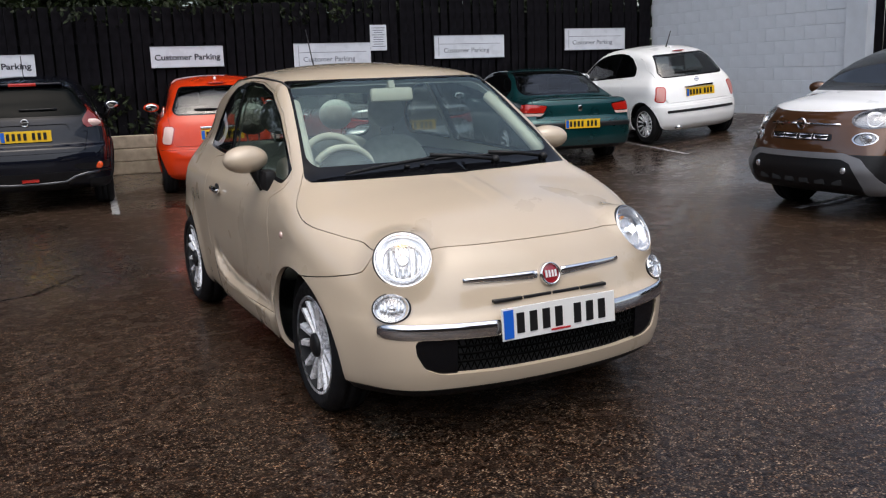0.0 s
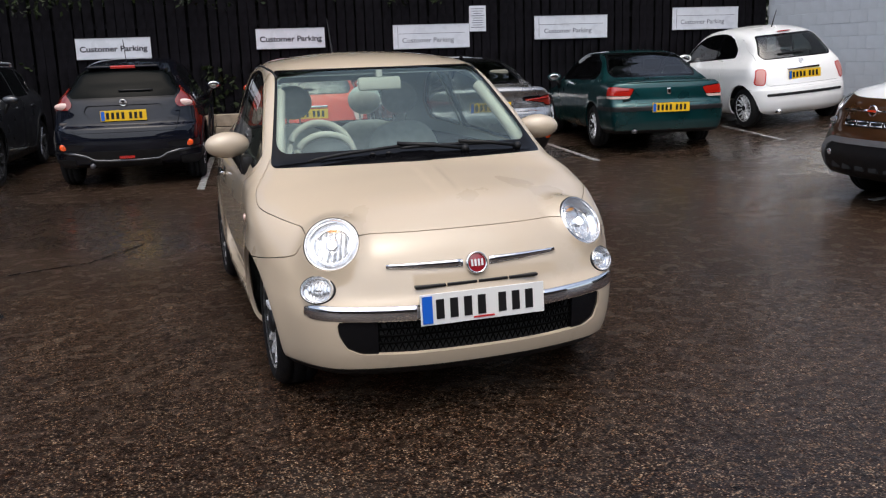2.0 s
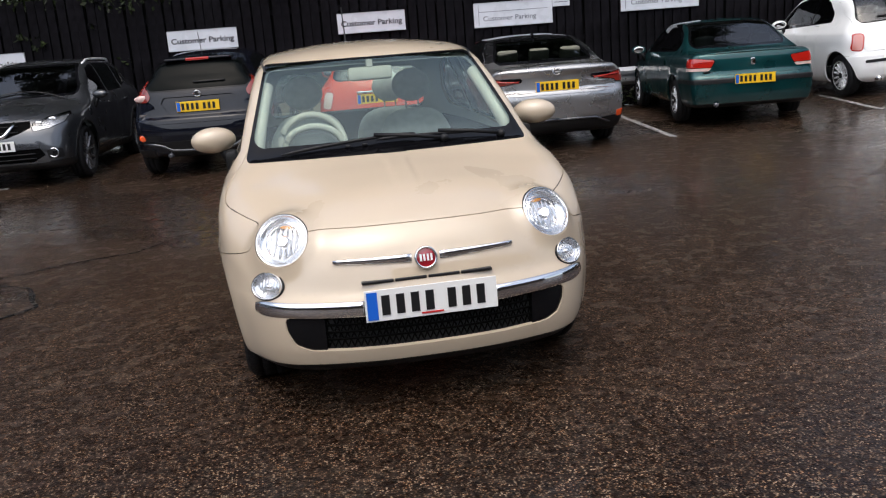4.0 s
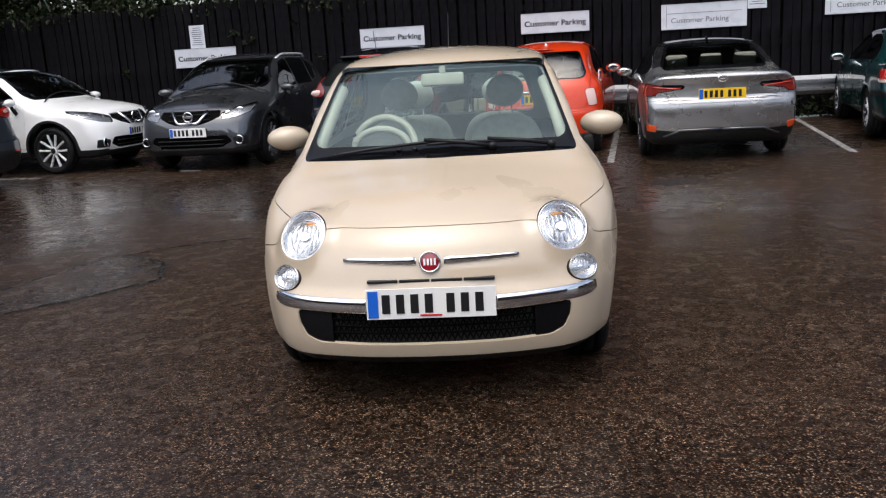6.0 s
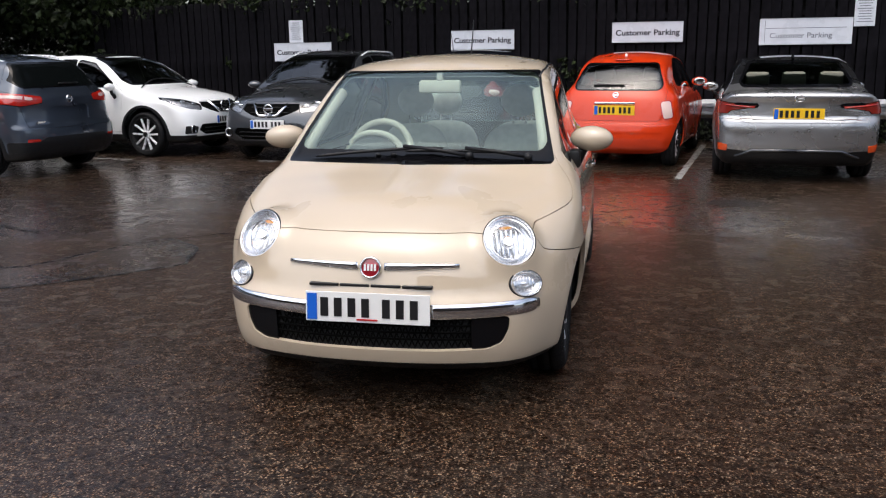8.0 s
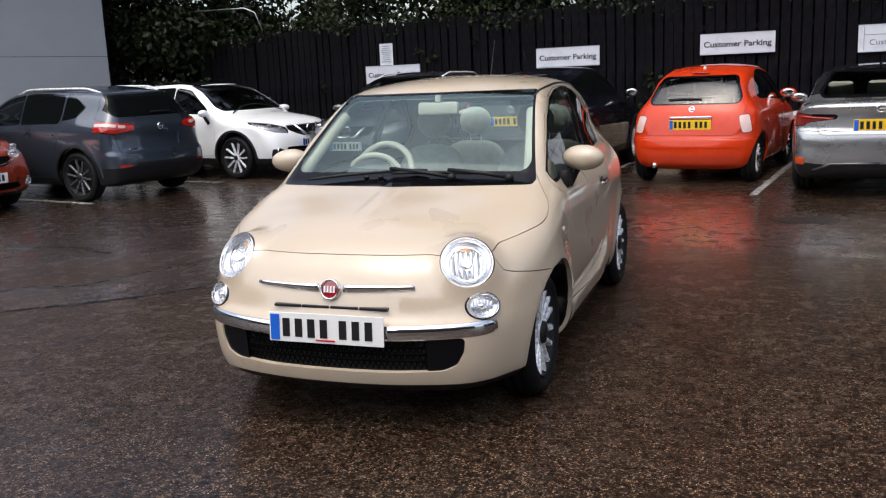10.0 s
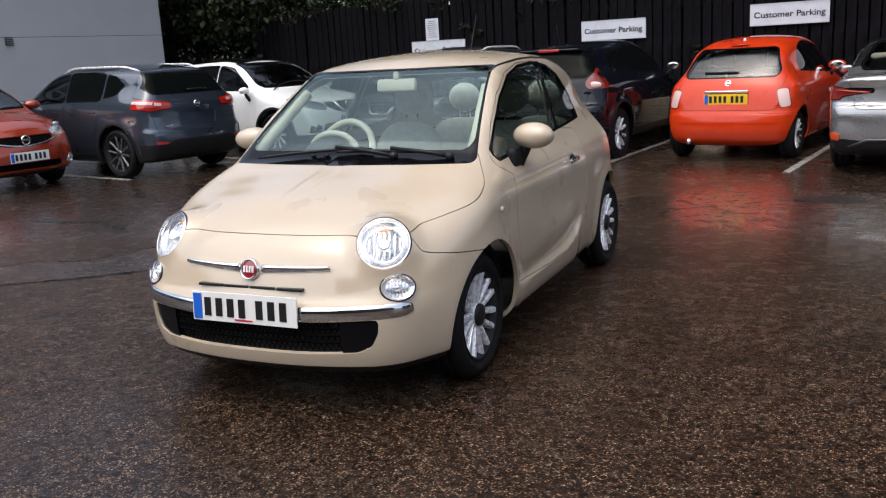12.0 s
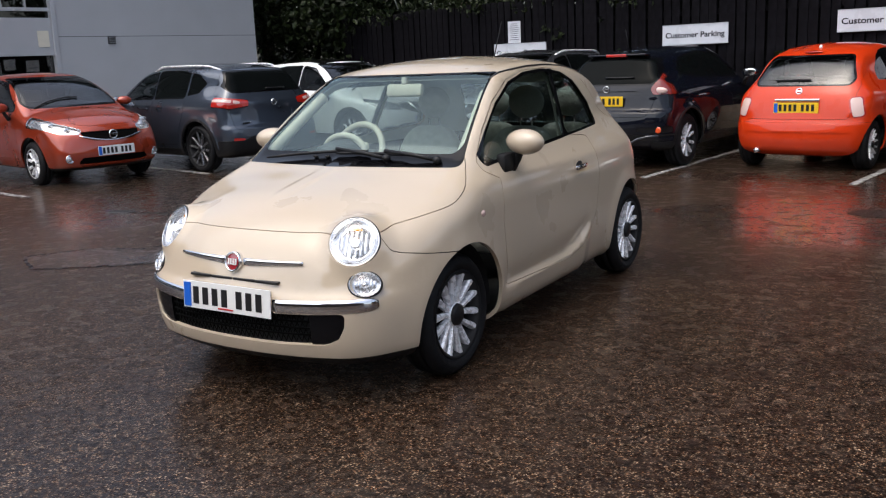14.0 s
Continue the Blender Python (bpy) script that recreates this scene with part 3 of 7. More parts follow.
def build_car(name, s, color, m, label, res=0.035, group=""):
    car = thing(name, m, label, "car", group)
    skin = Skin(car_field(s), (0, 0, s.get("zb", 0.2)), (s["W"] / 2 + 0.06, s["L"], s["H"]), res)
    body = (skin.V, skin.T)
    for yc, rr in s["wheels"]:
        g = lambda x, y, z, yc=yc, rr=rr: np.maximum(np.sqrt((y - yc) ** 2 + ((z - s["R"]) * 0.97) ** 2) - rr, 0.35 - x)
        _, body = split(body, g)
        V, F = [], []
        n = 20
        edge = min(side_x(skin.field, yc + d, s["R"] + 0.1) for d in (-rr - 0.02, 0.0, rr + 0.02)) - 0.035
        for i in range(n + 1):
            a = -0.12 + (math.pi + 0.24) * i / n
            for xx in (0.40, edge):
                V.append((xx, yc + (rr + 0.012) * math.cos(a), s["R"] + (rr + 0.012) * math.sin(a)))
        F = [(2 * i, 2 * i + 1, 2 * i + 3, 2 * i + 2) for i in range(n)]
        F.append(tuple(range(0, 2 * n + 2, 2)))
        for sd in (1, -1):
            put("arch_liner", mesh_of("arch_liner", [(sd * a, b, c) for a, b, c in V], F, M_LINING), car)
    glazed = []
    for r in s["regions"]:
        g = near(r["proj"], r["shape"], r["lim"])
        if r.get("frit") or r.get("outer"):
            ring, body = split(body, near(r["proj"], r["outer"], r["lim"]) if r.get("outer") else grown(g, r["frit"]))
            ins, ring = split(ring, g)
            skin_part(r.get("frit_name", "window_surround"), skin, ring, r.get("frit_mat", M_FRIT), car, "", -0.002, 0.01, r.get("sides", "both"))
        else:
            ins, body = split(body, g)
        gm = r["mat"]
        if r.get("tray"):
            skin_part("lamp_tray", skin, ins, r.get("tray_mat", M_REFL), car, "bright lamp reflector", -0.03, 0.0, r.get("sides", "both"))
        if r.get("cut", False):
            continue
        for ob in skin_part(r["name"], skin, ins, gm, car, r.get("label", ""), r.get("off", -0.004), r.get("rim", 0.012), r.get("sides", "both")):
            if gm in (M_GLASS, M_LENS):
                ob.visible_shadow = False
    for p in s["panels"]:
        g = even(near(p["proj"], p["shape"], p["lim"]), skin)
        w = p.get("gap", 0.0022)
        keep, body = split(body, grown(g, w))
        ins, _ = split(keep, grown(g, -w))
        skin_part(p["name"], skin, ins, p.get("mat", color), car, p.get("label", ""), p.get("off", 0.0), 0.02, p.get("sides", "both"))
    skin_part("body_shell", skin, body, color, car, "", 0.0, 0.02)
    # dark lining that closes the gaps and hides the inside of the panels
    lin = (skin.V, skin.T)
    for r in s["regions"]:
        if r.get("window") or r.get("tray"):
            _, lin = split(lin, near(r["proj"], r["shape"], r["lim"]))
    for yc, rr in s["wheels"]:
        _, lin = split(lin, lambda x, y, z, yc=yc, rr=rr: np.maximum(np.sqrt((y - yc) ** 2 + (z - s["R"]) ** 2) - rr - 0.01, 0.35 - x))
    if s.get("gap_dark"):
        cab, lin = split(lin, lambda x, y, z: np.maximum(np.maximum(0.97 - z, 1.0 - y), y - 3.3))
        skin_part("headliner", skin, cab, M_HEADLINER, car, "", -0.035, 0)
    skin_part("lining", skin, lin, M_LINING, car, "", -0.028, 0)
    add_wheels(car, s)
    if "mirror" in s:
        add_mirrors(car, s, s.get("mirror_mat", color))
    if "seats" in s:
        add_seats(car, *s["seats"])
    if "dash" in s:
        y0, z0, w = s["dash"]
        part("dashboard", box(bmesh.new(), -w, w, y0, y0 + 0.42, z0 - 0.35, z0, 0.06), M_DASH, car, "", True)
    return car, skin


def bar(pts, name, car, material, r=0.01, label="", mirrored=False, n=8, flat=1.0):
    for sd in ((1, -1) if mirrored else (1,)):
        V, F = tube([(sd * a, b, c) for a, b, c in pts], r, n, flat=flat)
        ob = put(name, mesh_of(name, V, F, material), car)
        if label:
            tagged(ob, label)


def region(name, proj, shape, material, lim, **k):
    if proj == "axis":
        shape = (k["axis"], k["radius"])
    return dict(name=name, proj=proj, shape=shape, mat=material, lim=lim, **k)


def mir(pts):
    """A closed outline, symmetric about x = 0, from its right half (top to bottom)."""
    return [(x, z) for x, z in pts] + [(-x, z) for x, z in reversed(pts)]

# ---- small rounded hatchback (three built: one in front, two parked) ----
def small_hatch(detail):
    L = 3.546
    s = dict(L=L, W=1.627, H=1.5, R=0.298, rim=0.205, track=0.715, tyre=0.185, belt=0.93, zb=0.17,
             wheels=[(0.745, 0.345), (3.02, 0.345)], style="fourteen", flare=0.014,
             top=[(0.0, 0.66), (0.1, 0.755), (0.2, 0.815), (0.4, 0.885), (0.6, 0.93), (0.8, 0.97), (0.93, 1.008), (1.05, 1.09), (1.25, 1.236), (1.45, 1.377), (1.56, 1.437), (1.72, 1.477), (1.9, 1.498), (2.1, 1.507), (2.4, 1.495), (2.7, 1.45), (2.92, 1.385), (3.05, 1.30), (3.2, 1.16), (3.35, 1.0), (3.42, 0.9), (3.5, 0.75)],
             front=[(0.16, 0.07), (0.235, 0.03), (0.33, 0.005), (0.42, 0.0), (0.49, 0.012), (0.54, 0.04), (0.635, 0.062), (0.72, 0.09), (0.79, 0.14), (0.85, 0.21)],
             rear=[(0.18, 0.12), (0.28, 0.03), (0.42, 0.0), (0.55, 0.005), (0.6, 0.03), (0.75, 0.05), (0.9, 0.09), (1.0, 0.14)],
             width=[(0.18, 0.745), (0.28, 0.785), (0.45, 0.806), (0.62, 0.812), (0.76, 0.812), (0.88, 0.793), (0.96, 0.75), (1.03, 0.716), (1.2, 0.662), (1.35, 0.605), (1.45, 0.555), (1.52, 0.51)],
             plan=[(0.0, 0.845), (0.25, 0.912), (0.5, 0.993), (0.75, 1.03), (1.2, 1.018), (2.3, 1.01), (2.8, 0.985), (3.2, 0.95), (3.55, 0.9)],
             house=[(0.9, 0.99), (1.2, 0.99), (1.6, 1.0), (2.3, 0.985), (2.8, 0.94), (3.2, 0.87), (3.5, 0.82)],
             crown=[(0.0, 0.10), (0.4, 0.13), (0.7, 0.075), (0.92, 0.035), (1.2, 0.04), (1.6, 0.075), (2.0, 0.105), (2.4, 0.125), (3.0, 0.13), (3.5, 0.1)],
             bow=(0.22, 2.3, 0.22, 2.4), sweep=0.5, crisp=0.65, round=(0.13, 0.15, 0.08), mirror=(0.85, 1.33, 1.065))
    wsb = polygon(mir([(0.543, 1.413), (0.656, 1.035)]), 0.045)
    wso = polygon(mir([(0.553, 1.42), (0.692, 0.978)]), 0.018)
    dw = polygon([(1.05, 0.985), (1.22, 1.125), (1.40, 1.245), (1.62, 1.345), (1.85, 1.39), (2.10, 1.402), (2.20, 1.398), (2.11, 1.035)], 0.02)
    qw = polygon([(2.145, 1.035), (2.235, 1.396), (2.38, 1.378), (2.53, 1.32), (2.68, 1.18), (2.70, 1.062)], 0.03)
    rw = polygon(mir([(0.47, 1.345), (0.60, 1.02)]), 0.06)
    s["regions"] = [
        region("windscreen", "front", wsb, M_GLASS if detail else M_DGLASS, 1.75, outer=wso, window=True, label="clear raked windscreen"),
        region("door_window", "side", dw, M_SIDEGLASS, 0.42, frit=0.017, sides="each", window=True),
        region("quarter_window", "side", qw, M_DGLASS, 0.42, frit=0.014, sides="each", window=True),
        region("rear_window", "rear", rw, M_GLASS if detail else M_SIDEGLASS, 2.85, frit=0.02, window=True),
    ]
    pillar = polygon([(2.085, 1.02), (2.19, 1.415), (2.27, 1.415), (2.17, 1.02)], 0.004)
    s["regions"].append(region("pillar_cover", "side", pillar, M_FRIT, 0.42, sides="each", off=-0.002))
    s["panels"] = [
        dict(name="door", proj="side", lim=0.42, sides="each", shape=polygon([(1.17, 0.345), (1.12, 0.7), (1.145, 0.90), (1.00, 0.965), (1.19, 1.14), (1.38, 1.272), (1.60, 1.372), (1.85, 1.416), (2.22, 1.424), (2.13, 1.03), (2.42, 1.0), (2.42, 0.75), (2.37, 0.55), (2.28, 0.42), (2.15, 0.36), (1.95, 0.33)], 0.04)),
        dict(name="tailgate", proj="rear", lim=2.7, shape=polygon(mir([(0.56, 1.41), (0.655, 1.0), (0.60, 0.62)]), 0.05)),
        dict(name="rear_bumper", proj="side", lim=-1, shape=lambda y, z: np.maximum(3.05 - y, z - 0.58)),
    ]
    return s


def lamp_bowl(car, name, c, axis, r, depth, label, amber=False, inner=True, lit=True):
    """A round lamp behind its lens: bright bowl, bulb shield and indicator."""
    rot = Vector(axis).to_track_quat("X", "Z").to_matrix().to_4x4()
    m = Matrix.Translation(c) @ rot
    prof = [(0.0, r), (-0.008, r * 0.985), (-depth * 0.45, r * 0.86), (-depth * 0.8, r * 0.6), (-depth, r * 0.25), (-depth, 0.0)]
    bowl = put(name, mesh_of(name, *revolve(prof, 40), M_REFL), car, m)
    tagged(bowl, label)
    if inner:
        part("bulb", ellipsoid(bmesh.new(), (-depth * 0.1, 0, 0), (r * 0.10, r * 0.17, r * 0.17), u=14, v=8), M_BULB if lit else M_REFL, bowl, "lit bulb" if lit else "", True)
        put("bulb_shield", mesh_of("bulb_shield", *revolve([(-depth, r * 0.3), (-depth * 0.35, r * 0.26), (-depth * 0.2, r * 0.12), (-depth * 0.18, 0)], 24), M_REFL), bowl)
        V, F = revolve([(-0.03, r * 0.66), (-0.012, r * 0.70), (-0.012, r * 0.74), (-0.03, r * 0.78)], 40)
        put("inner_ring", mesh_of("inner_ring", V, F, M_CHROME), bowl)
        for k in range(7):
            yy = (-0.6 + 0.2 * k) * r
            hh = math.sqrt(max(0.0, 0.5 * r * r - yy * yy)) * 0.8
            part("reflector_flute", ellipsoid(bmesh.new(), (-depth * 0.62, yy, 0), (0.006, 0.007, hh + 0.004), u=8, v=6), M_REFL, bowl, "", True)
    if amber:
        bm = ellipsoid(bmesh.new(), (-0.03, 0, r * 0.68), (0.008, r * 0.3, r * 0.12))
        part("indicator", bm, M_AMBER, bowl, "amber indicator", True)
    return bowl


def facing(field, x, z):
    """The skin's outward direction at its front, at (x, z)."""
    y = front_y(field, x, z)
    g = [float((field(*(np.array([c]) for c in np.array((x, y, z)) + d)) - field(*(np.array([c]) for c in np.array((x, y, z)) - d)))[0]) for d in np.eye(3) * 0.03]
    v = Vector(g).normalized()
    return ((x, y, z), tuple(v))


def hero_car():
    s = small_hatch(True)
    s["ridge"], s["mirror_z"], s["mirror_x"] = 0.035, 0.066, 0.113
    fld = car_field(s)
    LAMP, FOG = facing(fld, 0.556, 0.727)[0], facing(fld, 0.634, 0.56)[0]
    la, fa = Vector((0.33, -0.79, 0.51)).normalized(), Vector((0.48, -0.80, 0.35)).normalized()
    LAMP, FOG = (tuple(Vector(LAMP) + la * 0.008), tuple(la)), (tuple(Vector(FOG) + fa * 0.004), tuple(fa))
    s["bulges"] = [(LAMP[0], LAMP[1], 0.154)]
    s["ledge"] = [(1.0, 0.338), (1.7, 0.349), (1.96, 0.362), (2.13, 0.40), (2.22, 0.445), (2.30, 0.49)]
    s["rim"], s["R"], s["track"], s["track_rear"] = 0.214, 0.295, 0.684, 0.70
    intake = polygon(mir([(0.585, 0.445), (0.58, 0.385), (0.552, 0.330), (0.495, 0.303), (0.3, 0.297)]), 0.02)
    s["regions"] += [
        region("headlamp_hole", "axis", None, M_BLACK, 0.9, axis=LAMP, radius=0.117, cut=True, window=True),
        region("side_lamp_hole", "axis", None, M_BLACK, 0.9, axis=FOG, radius=0.056, cut=True, window=True),
        region("intake_blank", "front", lambda x, z: np.maximum(intake(x, z), 0.43 - x), M_FRIT, 0.5, off=-0.008, sides="each", rim=0.02),
        region("air_intake", "front", intake, M_PIT, 0.5, off=-0.05, rim=0.0, label="black lower air intake"),
        region("air_dam", "front", lambda x, z: z - 0.238, M_BLACK, 0.7, off=-0.008),
    ]
    bl = spline([0.0, 0.1, 0.2, 0.3, 0.42, 0.55, 0.66, 0.72, 0.78, 0.87, 0.97, 1.2], [0.776, 0.775, 0.766, 0.770, 0.79, 0.814, 0.834, 0.849, 0.873, 0.92, 0.985, 1.3])
    zl = spline([0.0, 0.2, 0.26, 0.32, 0.4, 0.75], [1.2, 1.15, 0.9, 0.69, 0.668, 0.62])
    s["panels"] = [
        dict(name="bonnet", proj="side", lim=-1, shape=lambda y, z: np.maximum((bl(y) - z) * 0.9, y - 1.03), label="glossy beige bonnet"),
        dict(name="front_bumper", proj="side", lim=-1, shape=lambda y, z: np.maximum(y - 0.75, z - zl(y)), label="body-coloured front bumper"),
    ] + s["panels"]
    s["gap_dark"] = True
    car, skin = build_car("small_hatchback", s, M_BEIGE, pose(2.04, 2.86, 0), "glossy beige small three-door hatchback, wet from rain, standing on asphalt", 0.024)
    f = skin.field
    for sd in (1, -1):
        for (c, ax), r, nm, lb, am in ((LAMP, 0.113, "headlamp", "round headlamp with bright reflector", True), (FOG, 0.061, "side_lamp", "small round lower lamp", False)):
            w = 0.8 if am else 0.45
            ax = Vector((sd * ax[0], ax[1], ax[2])).normalized()
            lamp = lamp_bowl(car, nm, Vector((sd * c[0], c[1], c[2])) + ax * 0.004, ax, r * 0.955, r * 0.42, lb, am, lit=am)
            if not am:
                lamp.matrix_basis = lamp.matrix_basis @ Matrix.Diagonal((1, 1.16, 0.9, 1))
            V, F = revolve([(-0.008, r), (0.0, r + 0.001), (0.006, r - 0.001), (0.008, r - 0.004 * w), (0.005, r - 0.008 * w), (-0.01, r - 0.009 * w)], 48)
            put("lamp_bezel", mesh_of("lamp_bezel", V, F, M_CHROME), lamp)
            V, F = revolve([(-0.09, r + 0.004), (0.001, r + 0.0045), (0.002, r + 0.0025), (0.0, r)], 48)
            put("lamp_seal", mesh_of("lamp_seal", V, F, M_BLACK), lamp)
            q = r - 0.008 * w
            V, F = revolve([(0.004, q), (0.011, q * 0.93), (0.020, q * 0.75), (0.027, q * 0.45), (0.030, 0.0)], 48)
            tagged(put("lamp_lens", mesh_of("lamp_lens", V, F, M_LENS), lamp), "clear domed lens")
    # badge
    yb = front_y(f, 0.0, 0.636)
    badge = put("badge", mesh_of("badge", *revolve([(0.01, 0.047), (-0.012, 0.047), (-0.018, 0.044), (-0.018, 0.039), (-0.012, 0.037)], 36, "Y"), M_CHROME), car, pose(0, yb - 0.006, 0.636, -15))
    tagged(badge, "round badge, red in a chrome ring")
    put("badge_disc", mesh_of("badge_disc", *revolve([(-0.010, 0.038), (-0.014, 0.02), (-0.015, 0.0)], 36, "Y"), M_BADGE), badge)
    for i in range(4):
        part("badge_bar", boxed(-0.026 + i * 0.0145, -0.026 + i * 0.0145 + 0.008, -0.018, -0.013, -0.014, 0.014), M_WPLATE, badge)
    # chrome strips and whiskers, following the nose
    for sd in (1, -1):
        xs = np.linspace(0.262, 0.69, 22)
        pts = [(sd * x, front_y(f, x, 0.47 + 0.012 * (x / 0.7) ** 2) - 0.004, 0.466 + 0.012 * (x / 0.7) ** 2) for x in xs]
        V, F = tube(pts, 0.014, 14, flat=2.4, taper=[1.0] * 19 + [0.97, 0.9, 0.7])
        tagged(put("chrome_bumper_strip", mesh_of("chrome_bumper_strip", V, F, M_CHROME), car), "chrome bumper strip")
        xs = np.linspace(0.058, 0.37, 14)
        pts = [(sd * x, front_y(f, x, 0.638) - 0.004, 0.637 + 0.01 * (x / 0.37)) for x in xs]
        V, F = tube(pts, 0.0105, 12, flat=1.9, taper=list(np.linspace(1.0, 0.5, 14)))
        tagged(put("chrome_whisker", mesh_of("chrome_whisker", V, F, M_CHROME), car), "slim chrome bar beside the badge")
    # slot over the plate, plate
    for i in range(4):
        x0 = -0.268 + i * 0.135
        part("slot", boxed(x0, x0 + 0.129, front_y(f, 0, 0.565) - 0.006, front_y(f, 0, 0.565) + 0.02, 0.557, 0.569, 0.003), M_INK, car, "dark slot over the plate")
    yp = front_y(f, 0, 0.48)
    part("plate_holder", boxed(-0.235, 0.235, yp - 0.006, yp + 0.03, 0.43, 0.535, 0.006), M_BLACK, car)
    add_plate(car, pose(0, yp - 0.009, 0.481, -4), M_WPLATE, legend=True)
    # intake mesh: slanted bars crossing
    V, F = [], []
    rows = []
    for k in range(34):
        x0 = -0.42 + k * 0.0255
        for dx in (0.05, -0.05):
            pts = []
            for q in range(3):
                xx = min(max(x0 + dx * (q / 2), -0.424), 0.424)
                zz = 0.308 + 0.122 * q / 2
                pts.append((xx, front_y(f, abs(xx), zz) + 0.022, zz))
            rows.append(tube(pts, 0.0032, 4))
    put("intake_grille", mesh_of("intake_grille", *join(*rows), M_PIT, smooth=False), car)
    for zz in (0.345, 0.375, 0.405):
        V, F = tube([(xx, front_y(f, abs(xx), zz) + 0.02, zz) for xx in np.linspace(-0.424, 0.424, 15)], 0.005, 6)
        put("intake_bar", mesh_of("intake_bar", V, F, M_PIT), car)
    # wipers
    def on_screen(x, y, up):
        a = np.linspace(0.8, 1.6, 1600)
        v = f(np.full(1600, x), np.full(1600, y), a)
        z = float(a[np.argmax(v > 0)])
        n = skin.normals(np.array([[x, y, z]]))[0]
        return (x + n[0] * up, y + n[1] * up, z + n[2] * up)
    for x0, x1, xa in ((-0.52, 0.13, 0.27), (-0.06, 0.38, 0.56)):
        pts = [on_screen(x, 0.94 - 0.045 * (x / 0.6) ** 2 + 0.03 * (x - x0) / (x1 - x0), 0.02) for x in np.linspace(x0, x1, 14)]
        V, F = tube(pts, 0.0085, 6, taper=[0.5] + [1.0] * 12 + [0.6])
        wp = put("wiper", mesh_of("wiper", V, F, M_BLACK), car)
        tagged(wp, "black windscreen wiper")
        mid, piv = Vector(pts[9]), Vector(on_screen(xa, 0.925 if xa < 0.4 else 0.945, 0.012))
        V, F = tube([piv, piv.lerp(mid, 0.45) + Vector((0, -0.004, 0.012)), mid + Vector((0, 0, 0.014))], 0.0105, 6)
        put("wiper_arm", mesh_of("wiper_arm", V, F, M_BLACK), wp)
        part("wiper_pivot", ellipsoid(bmesh.new(), piv, (0.022, 0.022, 0.02)), M_BLACK, wp, "", True)
    for x in (-0.2, -0.12):
        part("washer_nozzle", ellipsoid(bmesh.new(), on_screen(x, 0.935, 0.006), (0.016, 0.012, 0.008)), M_BLACK, car, "", True)
    # pale inner pillar trim at both edges of the screen
    for sd in (1, -1):
        pts = [on_screen(x, y, -0.05) for x, y in ((0.635, 1.03), (0.612, 1.16), (0.585, 1.3), (0.558, 1.44))]
        V, F = tube([(sd * a, b, c) for a, b, c in pts], 0.032, 10)
        tagged(put("pillar_trim", mesh_of("pillar_trim", V, F, M_IVORY), car), "pale inner pillar trim")
        pts = [on_screen(x, y, 0.001) for x, y in ((0.556, 1.50), (0.562, 1.6), (0.568, 1.75), (0.56, 1.95), (0.552, 2.2), (0.54, 2.5), (0.52, 2.8))]
        V, F = tube([(sd * a, b, c) for a, b, c in pts], 0.006, 6)
        tagged(put("roof_ditch", mesh_of("roof_ditch", V, F, M_INK), car), "black roof seam strip")
    # door handles, repeaters, lower side rub strip
    for sd in (1, -1):
        xs = side_x(f, 2.1, 0.845)
        h = part("door_handle", box(bmesh.new(), -0.014, 0.014, -0.075, 0.075, -0.014, 0.014, 0.011), M_CHROME, car, "chrome door handle", True, pose(sd * (xs + 0.02), 2.1, 0.845, 3))
        # black blob stands for the shade in the recess behind the handle
        part("handle_recess_shade", ellipsoid(bmesh.new(), (sd * -0.02, 0.02, 0), (0.006, 0.05, 0.03)), M_INK, h, "", True)
        xs = side_x(f, 0.90, 0.765)
        part("side_repeater", ellipsoid(bmesh.new(), (sd * xs, 0.90, 0.765), (0.009, 0.02, 0.016)), M_WHITELENS, car, "small clear side repeater", True)
        part("mirror_base", box(bmesh.new(), -0.03, 0.03, -0.06, 0.06, -0.05, 0.05, 0.02), M_BLACK, car, "", True, pose(sd * (side_x(f, 1.27, 0.96) + 0.005), 1.27, 0.965, 0, 0, 0))
    # aerial on the roof
    V, F = tube([(-0.02, 2.62, 1.445), (-0.02, 2.64, 1.49), (-0.02, 2.76, 1.73)], 0.005, 6, taper=[1.8, 1.0, 0.5])
    tagged(put("aerial", mesh_of("aerial", V, F, M_BLACK), car), "thin black roof aerial")
    # cabin
    bm = bmesh.new()
    box(bm, -0.66, 0.66, 1.0, 1.42, 0.6, 0.985, 0.06)
    part("dashboard", bm, M_DASH, car, "dark grey dashboard", True)
    part("dashboard_panel", box(bmesh.new(), -0.64, 0.64, 1.40, 1.445, 0.72, 0.9, 0.02), M_IVORY, car, "", True)
    ring = [(0.172 * math.cos(a), 0, 0.172 * math.sin(a)) for a in np.linspace(0, 2 * math.pi, 40, endpoint=False)]
    V, F = tube(ring, 0.019, 10, closed=True)
    sw = put("steering_wheel", mesh_of("steering_wheel", V, F, M_IVORY), car, pose(-0.345, 1.50, 0.975, -24))
    tagged(sw, "ivory steering wheel")
    part("wheel_hub", box(bmesh.new(), -0.075, 0.075, -0.03, 0.015, -0.08, 0.06, 0.025), M_IVORY, sw, "", True)
    for x0, x1 in ((-0.175, -0.06), (0.06, 0.175)):
        part("wheel_spoke", boxed(x0, x1, -0.015, 0.008, -0.025, 0.015, 0.006), M_DASH, sw, "", True)
    V, F = tube([(-0.345, 1.14, 0.93), (-0.345, 1.26, 0.975), (-0.345, 1.36, 0.985)], 0.135, 16, flat=0.62, taper=[0.6, 0.95, 1.0])
    hood = put("instrument_hood", mesh_of("instrument_hood", V, F, M_DASH), car)
